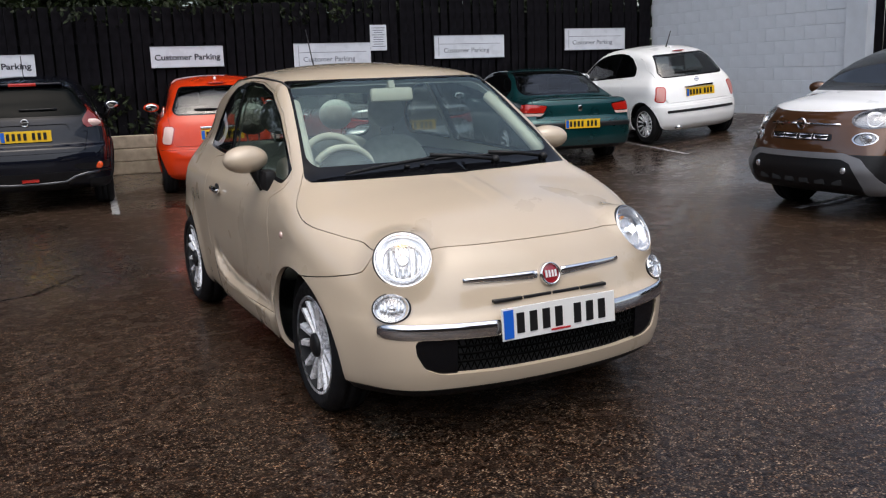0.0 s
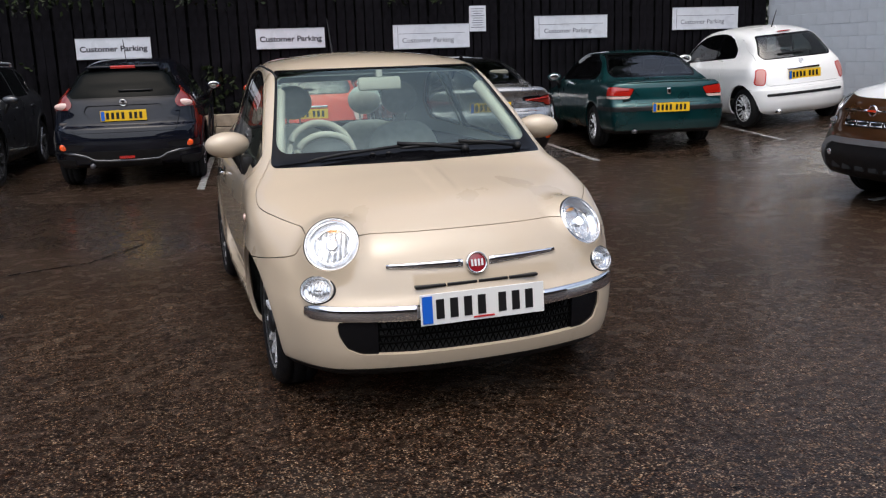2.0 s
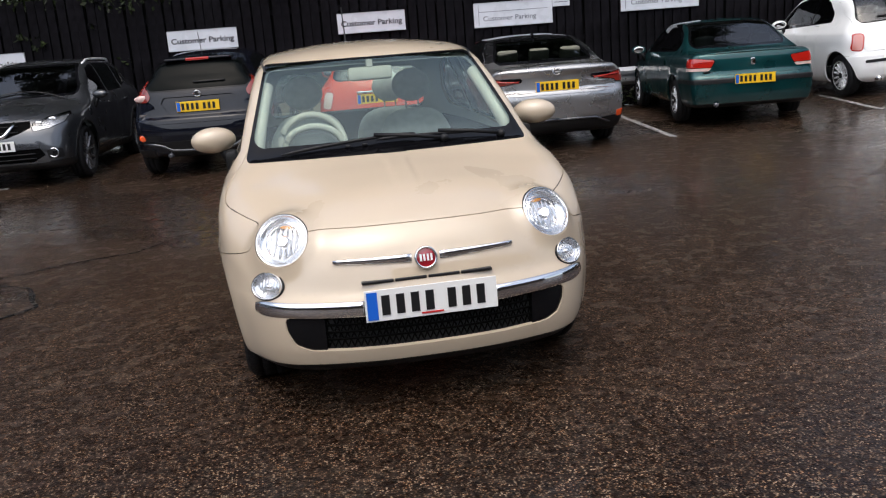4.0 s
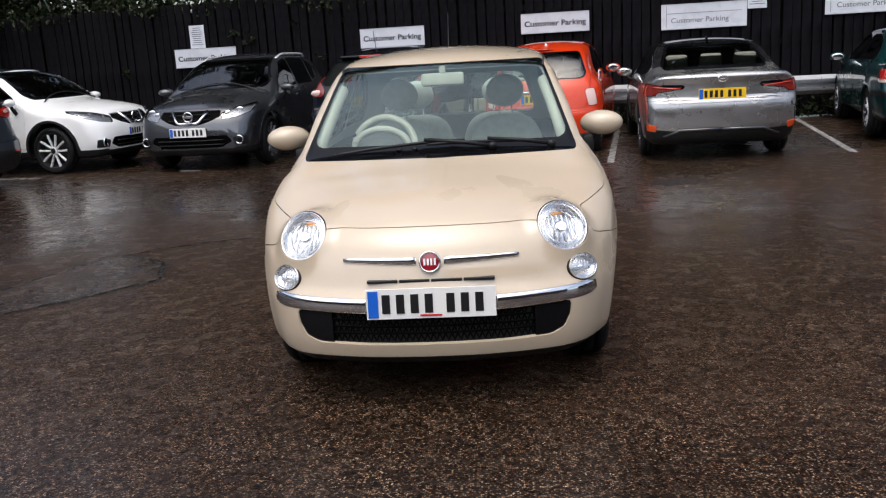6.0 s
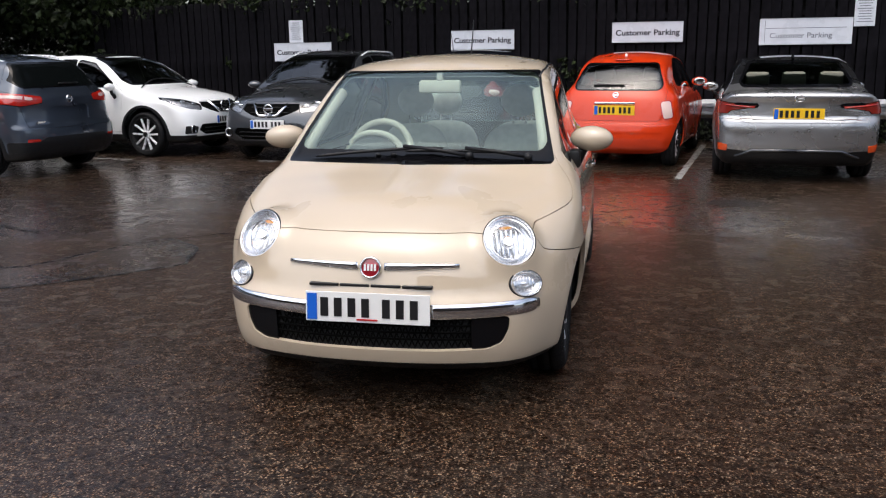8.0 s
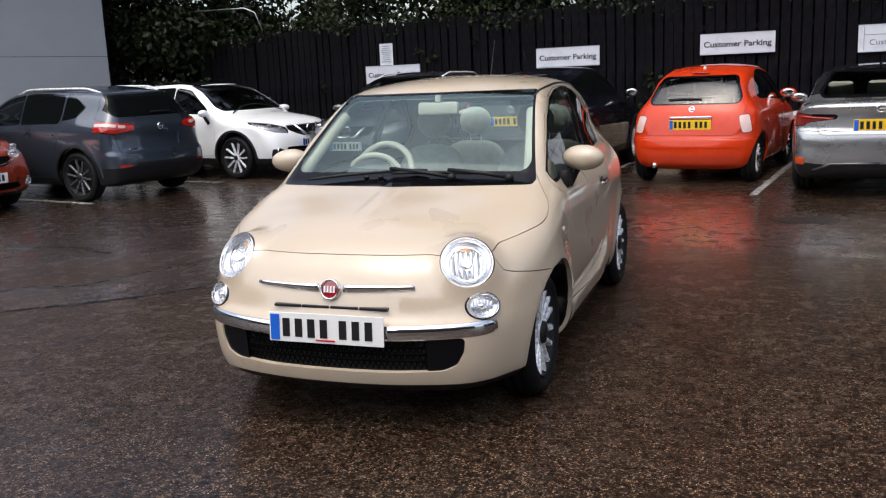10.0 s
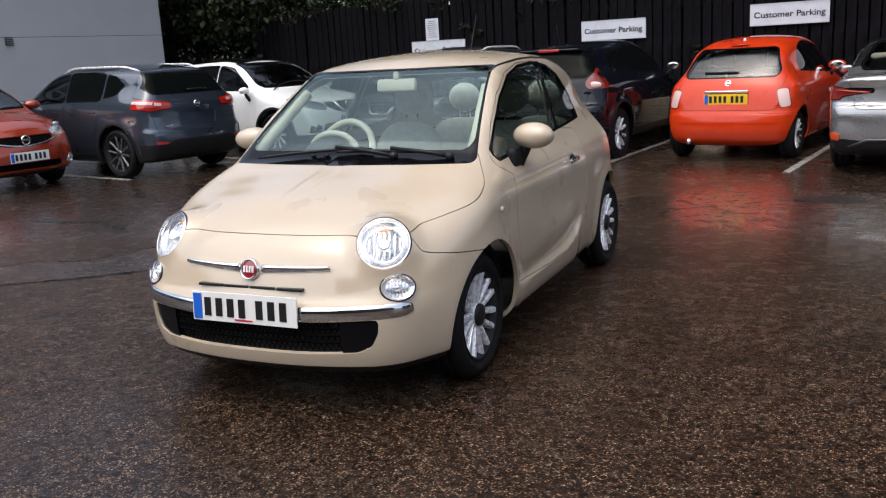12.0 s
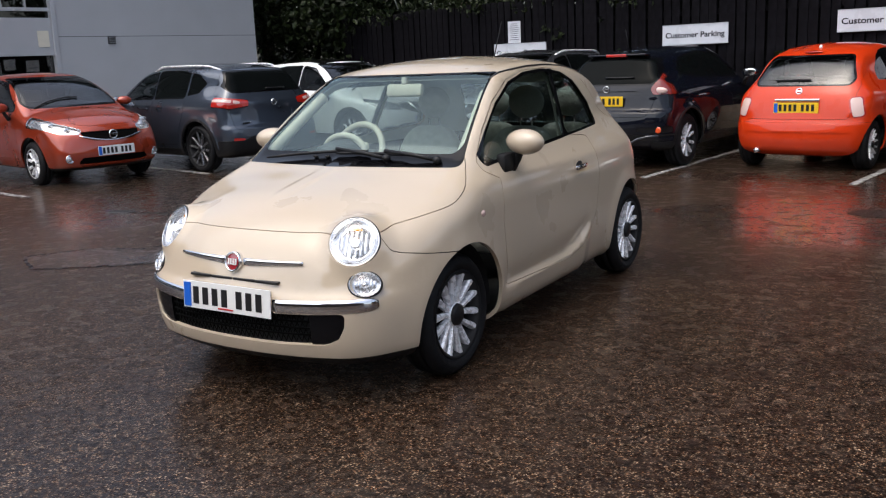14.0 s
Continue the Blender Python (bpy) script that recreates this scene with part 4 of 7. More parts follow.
    V, F = tube([(-0.345 + 0.15 * math.cos(a), 1.37, 0.98 + 0.105 * math.sin(a)) for a in np.linspace(-0.1, math.pi + 0.1, 20)], 0.018, 10)
    tagged(put("hood_rim", mesh_of("hood_rim", V, F, M_IVORY), hood), "ivory rim of the instrument hood")
    for y, xs, zz, w, hh in ((2.05, (-0.345, 0.345), 0.36, 0.5, 0.60), (2.85, (-0.3, 0.3), 0.42, 0.54, 0.50)):
        for x in xs:
            st = part("seat", seat_bm(w, hh, 0.5), M_CLOTH, car, "pale cloth seat", True, pose(x, y - 0.1, zz))
            yy, zt = 0.25 + 0.25 * (hh + 0.1), hh + 0.13
            bm = ellipsoid(bmesh.new(), (0, yy, zt + 0.12), (0.122, 0.06, 0.105), u=24, v=14)
            part("headrest", bm, M_CLOTH, st, "rounded pale headrest", True)
            for px in (-0.04, 0.04):
                V, F = tube([(px, yy - 0.01, zt - 0.08), (px, yy, zt + 0.1)], 0.006, 6)
                put("headrest_post", mesh_of("headrest_post", V, F, M_CHROME), st)
    rv = part("rear_view_mirror", box(bmesh.new(), -0.12, 0.12, -0.02, 0.02, -0.036, 0.036, 0.016), M_IVORY, car, "ivory rear-view mirror", True, pose(-0.0, 1.52, 1.33, -10))
    part("mirror_stalk", boxed(-0.018, 0.018, -0.02, 0.03, 0.03, 0.075, 0.006), M_IVORY, rv)
    return car


hero_car()

# ---- ground ----
def asphalt(name, soaked=0.0):
    """Wet asphalt; soaked adds standing water."""
    m = bpy.data.materials.new(name)
    m.use_nodes = True
    nt = m.node_tree
    N, K = nt.nodes, nt.links
    b = N["Principled BSDF"]
    tc = N.new("ShaderNodeTexCoord")

    def noise_tex(scale, detail=4, rough=0.5):
        n = N.new("ShaderNodeTexNoise")
        n.inputs["Scale"].default_value, n.inputs["Detail"].default_value, n.inputs["Roughness"].default_value = scale, detail, rough
        K.new(tc.outputs["Object"], n.inputs["Vector"])
        return n.outputs["Fac"]

    def rng(src, a, b_, c, d):
        r = N.new("ShaderNodeMapRange")
        for i, v in enumerate((a, b_, c, d)):
            r.inputs[i + 1].default_value = v
        K.new(src, r.inputs[0])
        return r.outputs[0]

    def mixc(fac, c1, c2):
        x = N.new("ShaderNodeMix")
        x.data_type = "RGBA"
        for sock, c in ((x.inputs[6], c1), (x.inputs[7], c2)):
            if isinstance(c, tuple):
                sock.default_value = (*c, 1)
            else:
                K.new(c, sock)
        K.new(fac, x.inputs[0])
        return x.outputs[2]

    def math2(op, a, c):
        x = N.new("ShaderNodeMath")
        x.operation = op
        for i, v in enumerate((a, c)):
            if isinstance(v, float):
                x.inputs[i].default_value = v
            else:
                K.new(v, x.inputs[i])
        return x.outputs[0]
    vo = N.new("ShaderNodeTexVoronoi")
    vo.inputs["Scale"].default_value = 128
    K.new(tc.outputs["Object"], vo.inputs["Vector"])
    sep = N.new("ShaderNodeSeparateColor")
    K.new(vo.outputs["Color"], sep.inputs[0])
    pick = rng(sep.outputs[0], 0.58, 0.9, 0.0, 1.0)          # which stones are pale
    core = rng(vo.outputs["Distance"], 0.3, 0.75, 1.0, 0.0)    # stone or binder
    stone = math2("MULTIPLY", pick, core)
    warm = mixc(sep.outputs[1], (0.25, 0.122, 0.053), (0.47, 0.36, 0.25))
    big = noise_tex(0.55, 5)
    base = mixc(rng(big, 0.35, 0.65, 0.0, 1.0), (0.0085, 0.0037, 0.0018), (0.017, 0.0082, 0.0045))
    col = mixc(math2("MULTIPLY", stone, rng(noise_tex(3.0, 3), 0.3, 0.7, 0.34, 0.74)), base, warm)
    # coarser clusters of pale and dark grit
    grit = N.new("ShaderNodeVectorMath")
    grit.operation = "SCALE"
    K.new(col, grit.inputs[0])
    K.new(rng(noise_tex(24, 6, 0.7), 0.36, 0.64, 0.25, 1.9), grit.inputs["Scale"])
    K.new(grit.outputs[0], b.inputs["Base Color"])
    sp = N.new("ShaderNodeSeparateXYZ")
    K.new(tc.outputs["Object"], sp.inputs[0])
    wet = rng(math2("ADD", math2("ADD", noise_tex(0.4, 4), rng(sp.outputs[0], -1.0, 2.0, 0.085, 0.0)), rng(sp.outputs[1], 4.0, 8.0, soaked - 0.24, soaked + 0.03)), 0.44, 0.58, 0.0, 1.0)       # standing water here and there; x and y ramps add far and left sheen
    fine = noise_tex(30, 3)
    rough = math2("ADD", rng(wet, 0.0, 1.0, 0.45, 0.23), rng(fine, 0.3, 0.7, -0.06, 0.08))
    K.new(rough, b.inputs["Roughness"])
    bp = N.new("ShaderNodeBump")
    bp.inputs["Distance"].default_value = 0.004
    K.new(rng(wet, 0.0, 1.0, 0.4, 0.22), bp.inputs["Strength"])
    K.new(math2("ADD", vo.outputs["Distance"], fine), bp.inputs["Height"])
    K.new(bp.outputs[0], b.inputs["Normal"])
    K.new(math2("MULTIPLY", rng(wet, 0.0, 1.0, 0.16, 0.72), rng(noise_tex(26, 6, 0.75), 0.38, 0.62, 0.25, 1.7)), b.inputs["Specular IOR Level"])
    K.new(rng(wet, 0.2, 1.0, 0.38, 0.78), b.inputs["Coat Weight"])
    b.inputs["Coat IOR"].default_value = 1.4
    K.new(rng(noise_tex(7, 4), 0.35, 0.65, 0.10, 0.34), b.inputs["Coat Roughness"])
    return m


M_ASPH = asphalt("wet_asphalt")
M_SEAM = mat("tar_seam", (0.008, 0.007, 0.006), 0.25, vary=0.3, scale=9, bump=0.4, bscale=80)
M_PATCH = asphalt("soaked_asphalt", 0.16)
M_SPOT = mat("dark_wet_spot", (0.014, 0.010, 0.008), 0.35, vary=0.5, scale=12, bump=0.5, bscale=150)


def worn_line():
    m = mat("worn_white_line", (0.62, 0.62, 0.60), 0.4)
    nt = m.node_tree
    tc = nt.nodes.new("ShaderNodeTexCoord")
    n = nt.nodes.new("ShaderNodeTexNoise")
    n.inputs["Scale"].default_value, n.inputs["Detail"].default_value = 14, 8
    r = nt.nodes.new("ShaderNodeMapRange")
    r.inputs[1].default_value, r.inputs[2].default_value = 0.40, 0.52
    x = nt.nodes.new("ShaderNodeMix")
    x.data_type = "RGBA"
    x.inputs[6].default_value, x.inputs[7].default_value = (0.04, 0.032, 0.028, 1), (0.40, 0.40, 0.39, 1)
    nt.links.new(tc.outputs["Object"], n.inputs["Vector"])
    nt.links.new(n.outputs["Fac"], r.inputs[0])
    nt.links.new(r.outputs[0], x.inputs[0])
    nt.links.new(x.outputs[2], nt.nodes["Principled BSDF"].inputs["Base Color"])
    return m


M_LINE = worn_line()


def ground_z(x):
    """The asphalt climbs gently towards the block wall."""
    h = max(0.0, min(x, 14.0) - 7.6)
    return 0.12 * h * h / (h + 0.8)


bm = bmesh.new()
xs = [-160, -60, -30, 0, 7] + [7.6 + 0.4 * i for i in range(17)] + [20, 60, 160]
ys = [-160, -40, 0, 40, 160]
grid = [[bm.verts.new((x, y, ground_z(x))) for y in ys] for x in xs]
for i in range(len(xs) - 1):
    for j in range(len(ys) - 1):
        bm.faces.new((grid[i][j], grid[i + 1][j], grid[i + 1][j + 1], grid[i][j + 1]))
tagged(part("ground", bm, M_ASPH, None, smooth=True), "wet dark brown speckled asphalt of a car park", "ground", kind="structure")

for (x0, y0), (x1, y1) in (((1.36, 10.44), (1.86, 14.9)), ((3.67, 10.45), (4.28, 14.6)), ((6.56, 10.35), (7.31, 14.9)), ((9.3, 10.0), (9.75, 12.1)), ((7.23, 6.19), (8.6, 6.3)), ((-9.2, 10.3), (-4.82, 9.33)), ((-9.6, 7.6), (-5.46, 6.83)), ((-8.6, 12.5), (-4.29, 11.64)), ((-2.25, 11.75), (-1.95, 11.68))):
    L = math.hypot(x1 - x0, y1 - y0)
    ob = part("bay_line", boxed(0, L, -0.042, 0.042, 0.0, 0.005), M_LINE, None, m=pose(x0, y0, 0.001 + ground_z(x0), 0, -math.degrees(math.atan2(ground_z(x1) - ground_z(x0), L)), math.degrees(math.atan2(y1 - y0, x1 - x0))))
    tagged(ob, "worn white painted parking bay line", "road marking", "bay lines", "structure")


def ribbon(name, pts, w, material, label):
    """A thin flat band on the ground with uneven edges."""
    P, V, F = [Vector((*p, 0)) for p in pts], [], []
    fine = []
    for a, c in zip(P, P[1:]):
        n = max(2, int((c - a).length / 0.08))
        fine += [a.lerp(c, i / n) for i in range(n)]
    fine.append(P[-1])
    for i, p in enumerate(fine):
        d = (fine[min(i + 1, len(fine) - 1)] - fine[max(i - 1, 0)]).normalized()
        s = Vector((-d.y, d.x, 0))
        j = 0.03 * noise.noise(p * 3.0)
        ww = w * (0.7 + 0.6 * abs(noise.noise(p * 7.0)))
        V += [p + s * (j - ww) + Vector((0, 0, 0.004)), p + s * (j + ww) + Vector((0, 0, 0.004))]
    F = [(2 * i, 2 * i + 2, 2 * i + 3, 2 * i + 1) for i in range(len(fine) - 1)]
    return tagged(put(name, mesh_of(name, V, F, material)), label, "road repair", kind="structure")


ribbon("asphalt_seam", [(-1.26, 5.09), (-0.95, 5.95), (-0.72, 6.23), (-0.33, 5.95), (-0.12, 5.38), (-0.45, 5.0), (-0.94, 4.55), (-1.5, 4.2), (-2.0, 4.5), (-1.7, 5.0), (-1.26, 5.09)], 0.02, M_SEAM, "dark tar seam round a sunken asphalt patch")
ribbon("asphalt_seam", [(-0.72, 6.23), (-0.2, 6.6), (0.3, 6.75), (0.7, 7.3)], 0.014, M_SEAM, "dark tar seam across wet asphalt")
ribbon("asphalt_seam", [(-3.3, 6.4), (-2.6, 6.55), (-2.0, 6.3)], 0.03, M_SEAM, "dark tar seam across wet asphalt")


# ---- black boarded fence ----
def stain():
    m = mat("black_stained_wood", (0.0065, 0.006, 0.0075), 0.85, vary=0.6, scale=6, bump=0.5, bscale=40)
    m.node_tree.nodes["Principled BSDF"].inputs["Specular IOR Level"].default_value = 0.05
    return m


M_FENCE = stain()
M_SLEEPER = mat("weathered_sleeper", (0.33, 0.27, 0.20), 0.75, vary=0.25, scale=9, bump=0.5, bscale=60)
M_RAIL = mat("galvanised_steel", (0.40, 0.41, 0.43), 0.38, 0.9, vary=0.12, scale=14, bump=0.1, bscale=60)
BEND = Vector((2.3, 15.42, 0))


def fence_y(x):
    return BEND.y - (0.17 if x < BEND.x else 0.05) * (x - BEND.x)


def board_mesh(w, h):
    bm = boxed(-w / 2, w / 2, -0.011, 0.011, 0, h, 0.003)
    me = bpy.data.meshes.new("board")
    bm.to_mesh(me)
    bm.free()
    me.materials.append(M_FENCE)
    return me


def fence(x0, x1, top0, top1, label, slope=True):
    f = thing("fence", pose(x0, fence_y(x0), 0), label, "fence", kind="structure")
    ang = math.degrees(math.atan2(fence_y(x1) - fence_y(x0), x1 - x0))
    L = math.hypot(x1 - x0, fence_y(x1) - fence_y(x0))
    f.matrix_basis = pose(x0, fence_y(x0), 0, 0, 0, ang)
    variants = [board_mesh(0.138 + 0.005 * k, 2.5) for k in range(3)]
    n = int(L / 0.165)
    for i in range(n):
        u = (i + 0.5) / n
        h = top0 + (top1 - top0) * (math.floor(u * 6) / 5) + random.uniform(-0.012, 0.012)
        o = put("board", random.choice(variants), f, pose(u * L, random.uniform(-0.006, 0.006) - 0.012 * (i % 2), 0.03, 0, random.uniform(-0.5, 0.5), random.uniform(-1.5, 1.5)))
        o.scale = (1, 1, h / 2.5)
    # added near-black sheet stands for the shade in the gaps between boards
    part("gap_shade_board", boxed(0, L, 0.075, 0.085, 0.02, min(top0, top1) - 0.08), M_PIT, f)
    for z in (0.5, 1.3, 2.1):
        part("rail", boxed(0, L, 0.02, 0.07, z - 0.045, z + 0.045, 0.005), M_FENCE, f)
    for i in range(int(L / 2.4) + 1):
        part("post", boxed(-0.05, 0.05, -0.05, 0.05, 0, 2.4, 0.006), M_FENCE, f, m=pose(min(i * 2.4 + 0.05, L - 0.05), 0.13, 0))
    return f


fence(-8.3, 2.3, 2.5, 2.6, "tall black-stained close-boarded timber fence")
fence(2.3, 12.75, 2.6, 2.95, "tall black-stained close-boarded timber fence")


# ---- signs on the fence ----
M_SIGN = mat("sign_white", (0.63, 0.65, 0.70), 0.3, vary=0.04, scale=5)
M_SIGNEDGE = mat("sign_edge", (0.5, 0.52, 0.56), 0.4)
M_TEXT = mat("sign_text", (0.02, 0.02, 0.03), 0.5)
M_TEXT2 = mat("sign_text_grey", (0.14, 0.15, 0.18), 0.5)


def lettering(body, size, x, z, y, material, parent, align="CENTER", stretch=1.0, bold=0.0008):
    c = bpy.data.curves.new("lettering", "FONT")
    c.body, c.size, c.align_x, c.align_y, c.extrude = body, size, align, "CENTER", 0.001
    c.offset = bold
    c.materials.append(material)
    o = put("lettering", c, parent, pose(x, y, z, 90))
    o.scale = (stretch, 1, 1)
    return o


def parking_sign(xl, xr, top, h, grey):
    yl, yr = fence_y(xl), fence_y(xr)
    w = math.hypot(xr - xl, yr - yl)
    m = pose((xl + xr) / 2, (yl + yr) / 2 - 0.055, top - h / 2, 0, 0, math.degrees(math.atan2(yr - yl, xr - xl)))
    s = thing("parking_sign", m, "white customer parking sign with grey lettering and a thin rule" if grey else "white customer parking sign with bold black lettering", "sign", "parking signs")
    part("sign_panel", boxed(-w / 2, w / 2, -0.012, 0.012, -h / 2, h / 2, 0.004), M_SIGN, s)
    for z in (-h / 2 - 0.006, h / 2 + 0.006):
        part("sign_edge", boxed(-w / 2, w / 2, -0.018, 0.02, z - 0.008, z + 0.008), M_SIGNEDGE, s)
    if grey:
        part("rule", boxed(-w / 2 + 0.09, w / 2 - 0.09, -0.0145, -0.012, 0.05, 0.058), M_TEXT2, s)
        part("rule", boxed(-w / 2 + 0.08, -w / 2 + 0.087, -0.0145, -0.012, -h / 2 + 0.02, h / 2 - 0.02), M_TEXT2, s)
        lettering("Customer Parking", 0.118, -w * 0.05, -h * 0.17, -0.014, M_TEXT2, s, stretch=1.1)
    else:
        lettering("Customer Parking", 0.128, 0, -0.01, -0.014, M_TEXT, s, stretch=w * 0.9 / 0.94, bold=0.003)
    for x in (-w / 2 + 0.2, w / 2 - 0.2):
        part("bracket", boxed(x - 0.02, x + 0.02, 0.01, 0.05, -h / 2, h / 2), M_SIGNEDGE, s)


parking_sign(-3.83, -2.58, 1.74, 0.32, False)
parking_sign(-0.15, 1.03, 1.90, 0.31, False)
parking_sign(2.74, 3.91, 1.98, 0.31, False)
parking_sign(5.12, 6.53, 1.99, 0.39, True)
parking_sign(7.79, 9.25, 2.09, 0.39, True)
parking_sign(10.62, 12.05, 2.19, 0.39, True)


def notice(x, top, w, h):
    m = pose(x, fence_y(x) - 0.035, top - h / 2, 0, 0, -7)
    s = thing("notice", m, "white printed notice board with small unreadable lines", "notice", "notices")
    part("notice_panel", boxed(-w / 2, w / 2, -0.006, 0.006, -h / 2, h / 2, 0.002), M_SIGN, s)
    for i in range(9):
        ww = w * random.uniform(0.25, 0.4)
        part("text_line", boxed(-ww, ww, -0.0085, -0.006, h * (0.38 - i * 0.09) - 0.006, h * (0.38 - i * 0.09) + 0.006), M_TEXT2, s)


notice(-3.34, 2.18, 0.3, 0.42)
notice(6.7, 2.31, 0.31, 0.45)

# ---- low sleeper wall and crash barrier in front of the fence ----
def sleeper_wall(x0, x1):
    w = thing("sleeper_wall", pose((x0 + x1) / 2, fence_y((x0 + x1) / 2) - 0.35, 0, 0, 0, -9.6), "low wall of pale weathered timber sleepers", "wall", kind="structure")
    L = x1 - x0
    for r in range(3):
        xs = [-L / 2, random.uniform(-0.3, 0.3) * L, L / 2]
        for a, c in zip(xs, xs[1:]):
            part("sleeper", boxed(a + 0.006, c - 0.006, -0.1, 0.1, r * 0.205, r * 0.205 + 0.198, 0.012), M_SLEEPER, w, m=pose(0, random.uniform(-0.01, 0.01), 0))


sleeper_wall(0.4, 3.4)


def barrier(x0, x1):
    yc = fence_y((x0 + x1) / 2) - 0.45
    b = thing("crash_barrier", pose((x0 + x1) / 2, yc, 0, 0, 0, -3), "galvanised steel crash barrier on posts", "barrier", kind="structure")
    prof = [(-0.155, 0.0), (-0.13, -0.03), (-0.09, -0.075), (-0.05, -0.075), (-0.015, -0.01), (0.015, -0.01), (0.05, -0.075), (0.09, -0.075), (0.13, -0.03), (0.155, 0.0)]
    L = x1 - x0
    V, F = [], []
    for x in (-L / 2, L / 2):
        for z, y in prof:
            V.append((x, y, 0.57 + z))
        for z, y in reversed(prof):
            V.append((x, y + 0.006, 0.57 + z))
    n = 2 * len(prof)
    F = [(i, (i + 1) % n, n + (i + 1) % n, n + i) for i in range(n)]
    put("beam", mesh_of("beam", V, F, M_RAIL, smooth=False), b)
    for i in range(int(L / 1.6) + 1):
        part("barrier_post", boxed(-0.05, 0.05, 0.01, 0.12, 0, 0.66, 0.006), M_RAIL, b, m=pose(-L / 2 + 0.1 + i * 1.6, 0, 0))


barrier(3.5, 12.2)

# ---- pale block wall on one side, boarded fence beyond it ----
M_BLOCK = mat("painted_blockwork", (0.56, 0.60, 0.65), 0.7, vary=0.06, scale=4, bump=0.35, bscale=90)
M_MORTAR = mat("painted_joint", (0.54, 0.58, 0.63), 0.8, vary=0.08, scale=6)


def block_wall():
    w = thing("wall_east", pose(12.47, 9.9, 0, 0, 0, -4.3), "pale blue-grey painted blockwork wall", "wall", kind="structure")
    # top courses are out of view, added to hold sky off ground reflections
    part("wall_core", boxed(0.005, 0.22, 0, 5.1, 0, 6.85), M_MORTAR, w)
    bl = boxed(0, 0.03, 0.004, 0.443, 0.004, 0.218, 0.004)
    me = bpy.data.meshes.new("block")
    bl.to_mesh(me)
    bl.free()
    me.materials.append(M_BLOCK)
    for r in range(30):
        for c in range(-1, 12):
            y = c * 0.447 + (0.2235 if r % 2 else 0)
            if -0.05 < y and y + 0.447 < 5.2:
                put("block", me, w, pose(random.uniform(-0.002, 0.002), y, r * 0.222))
        if r % 2:
            o = put("block", me, w, pose(0, 0, r * 0.222))
            o.scale = (1, 0.5, 1)
    pier = boxed(-0.06, 0.24, -0.42, 0.0, 0, 6.85, 0.01)
    part("pier", pier, M_BLOCK, w)


block_wall()


def side_fence():
    f = thing("fence", pose(12.5, 9.45, 0, 0, 0, -94.3), "black-stained boarded fence beside the block wall", "fence", kind="structure")
    me = board_mesh(0.15, 3.0)
    for i in range(60):
        put("board", me, f, pose(0.1 + i * 0.165, random.uniform(-0.006, 0.006), 0.03))
    for z in (0.5, 1.5, 2.5):
        part("rail", boxed(0, 10, 0.02, 0.07, z - 0.045, z + 0.045), M_FENCE, f)


side_fence()

# ---- grey clad building ----
M_CLAD = mat("grey_cladding", (0.44, 0.455, 0.48), 0.45, vary=0.03, scale=2)
M_DARKTRIM = mat("dark_trim", (0.05, 0.055, 0.06), 0.4)


def building():
    b = thing("building", pose(-9.16, 15.2, 0, 0, 0, -10), "pale grey panel-clad building with a glazed bay", "building", kind="structure")
    part("wall", boxed(-8, 0, -4.47, 0, 0, 2.195), M_CLAD, b)
    part("wall", boxed(-8, 0, -4.47, 0, 2.205, 4.4), M_CLAD, b)
    part("wall_joint", boxed(-7.9, -0.012, -4.45, -0.012, 2.19, 2.21), M_DARKTRIM, b)
    part("eaves", boxed(-8.2, 0.35, -22, 0.35, 4.4, 4.75, 0.02), M_DARKTRIM, b)
    v = part("vent", boxed(-0.01, 0.03, -0.11, 0.11, -0.11, 0.11, 0.01), M_DARKTRIM, b, "small dark wall vent", m=pose(0, -3.42, 2.13) @ Matrix.Diagonal((1, 0.7, 0.7, 1)))
    for i in range(4):
        part("vent_slat", boxed(0.028, 0.045, -0.09, 0.09, -0.085 + i * 0.048, -0.06 + i * 0.048), M_RAIL, v)
    # glazed bay
    part("glazed_bay_back", boxed(-8, -1.2, -22, -4.47, 0, 4.4), M_LINING, b)
    for z0, z1, mt in ((0.0, 0.7, M_CLAD), (1.93, 2.54, M_CLAD)):
        part("spandrel", boxed(-0.25, -0.05, -22, -4.47, z0, z1), mt, b)
    for i in range(8):
        y = -4.47 - i * 1.9
        part("mullion", boxed(-0.16, 0.02, y - 0.09, y, 0, 4.4, 0.01), M_CLAD, b)
        if i < 7:
            for z0, z1 in ((0.7, 1.93), (2.54, 4.4)):
                w = part("window_pane", boxed(-0.12, -0.1, y - 1.81, y - 0.09, z0, z1), M_DGLASS, b, "dark reflecting window pane")
                part("window_rail", boxed(-0.13, -0.04, y - 1.81, y - 0.09, z1 - 0.06, z1), M_CLAD, b)
            for q in range(1, 4):
                part("window_bar", boxed(-0.13, -0.06, y - 0.09 - q * 0.43, y - 0.06 - q * 0.43, 2.72, 4.34), M_CLAD, b)
            part("window_transom", boxed(-0.13, -0.05, y - 1.81, y - 0.09, 2.66, 2.72), M_CLAD, b)
    part("wall_notice", boxed(-0.05, -0.04, -4.83, -4.62, 2.02, 2.31), M_CREAM, b, "pale paper notice")


building()


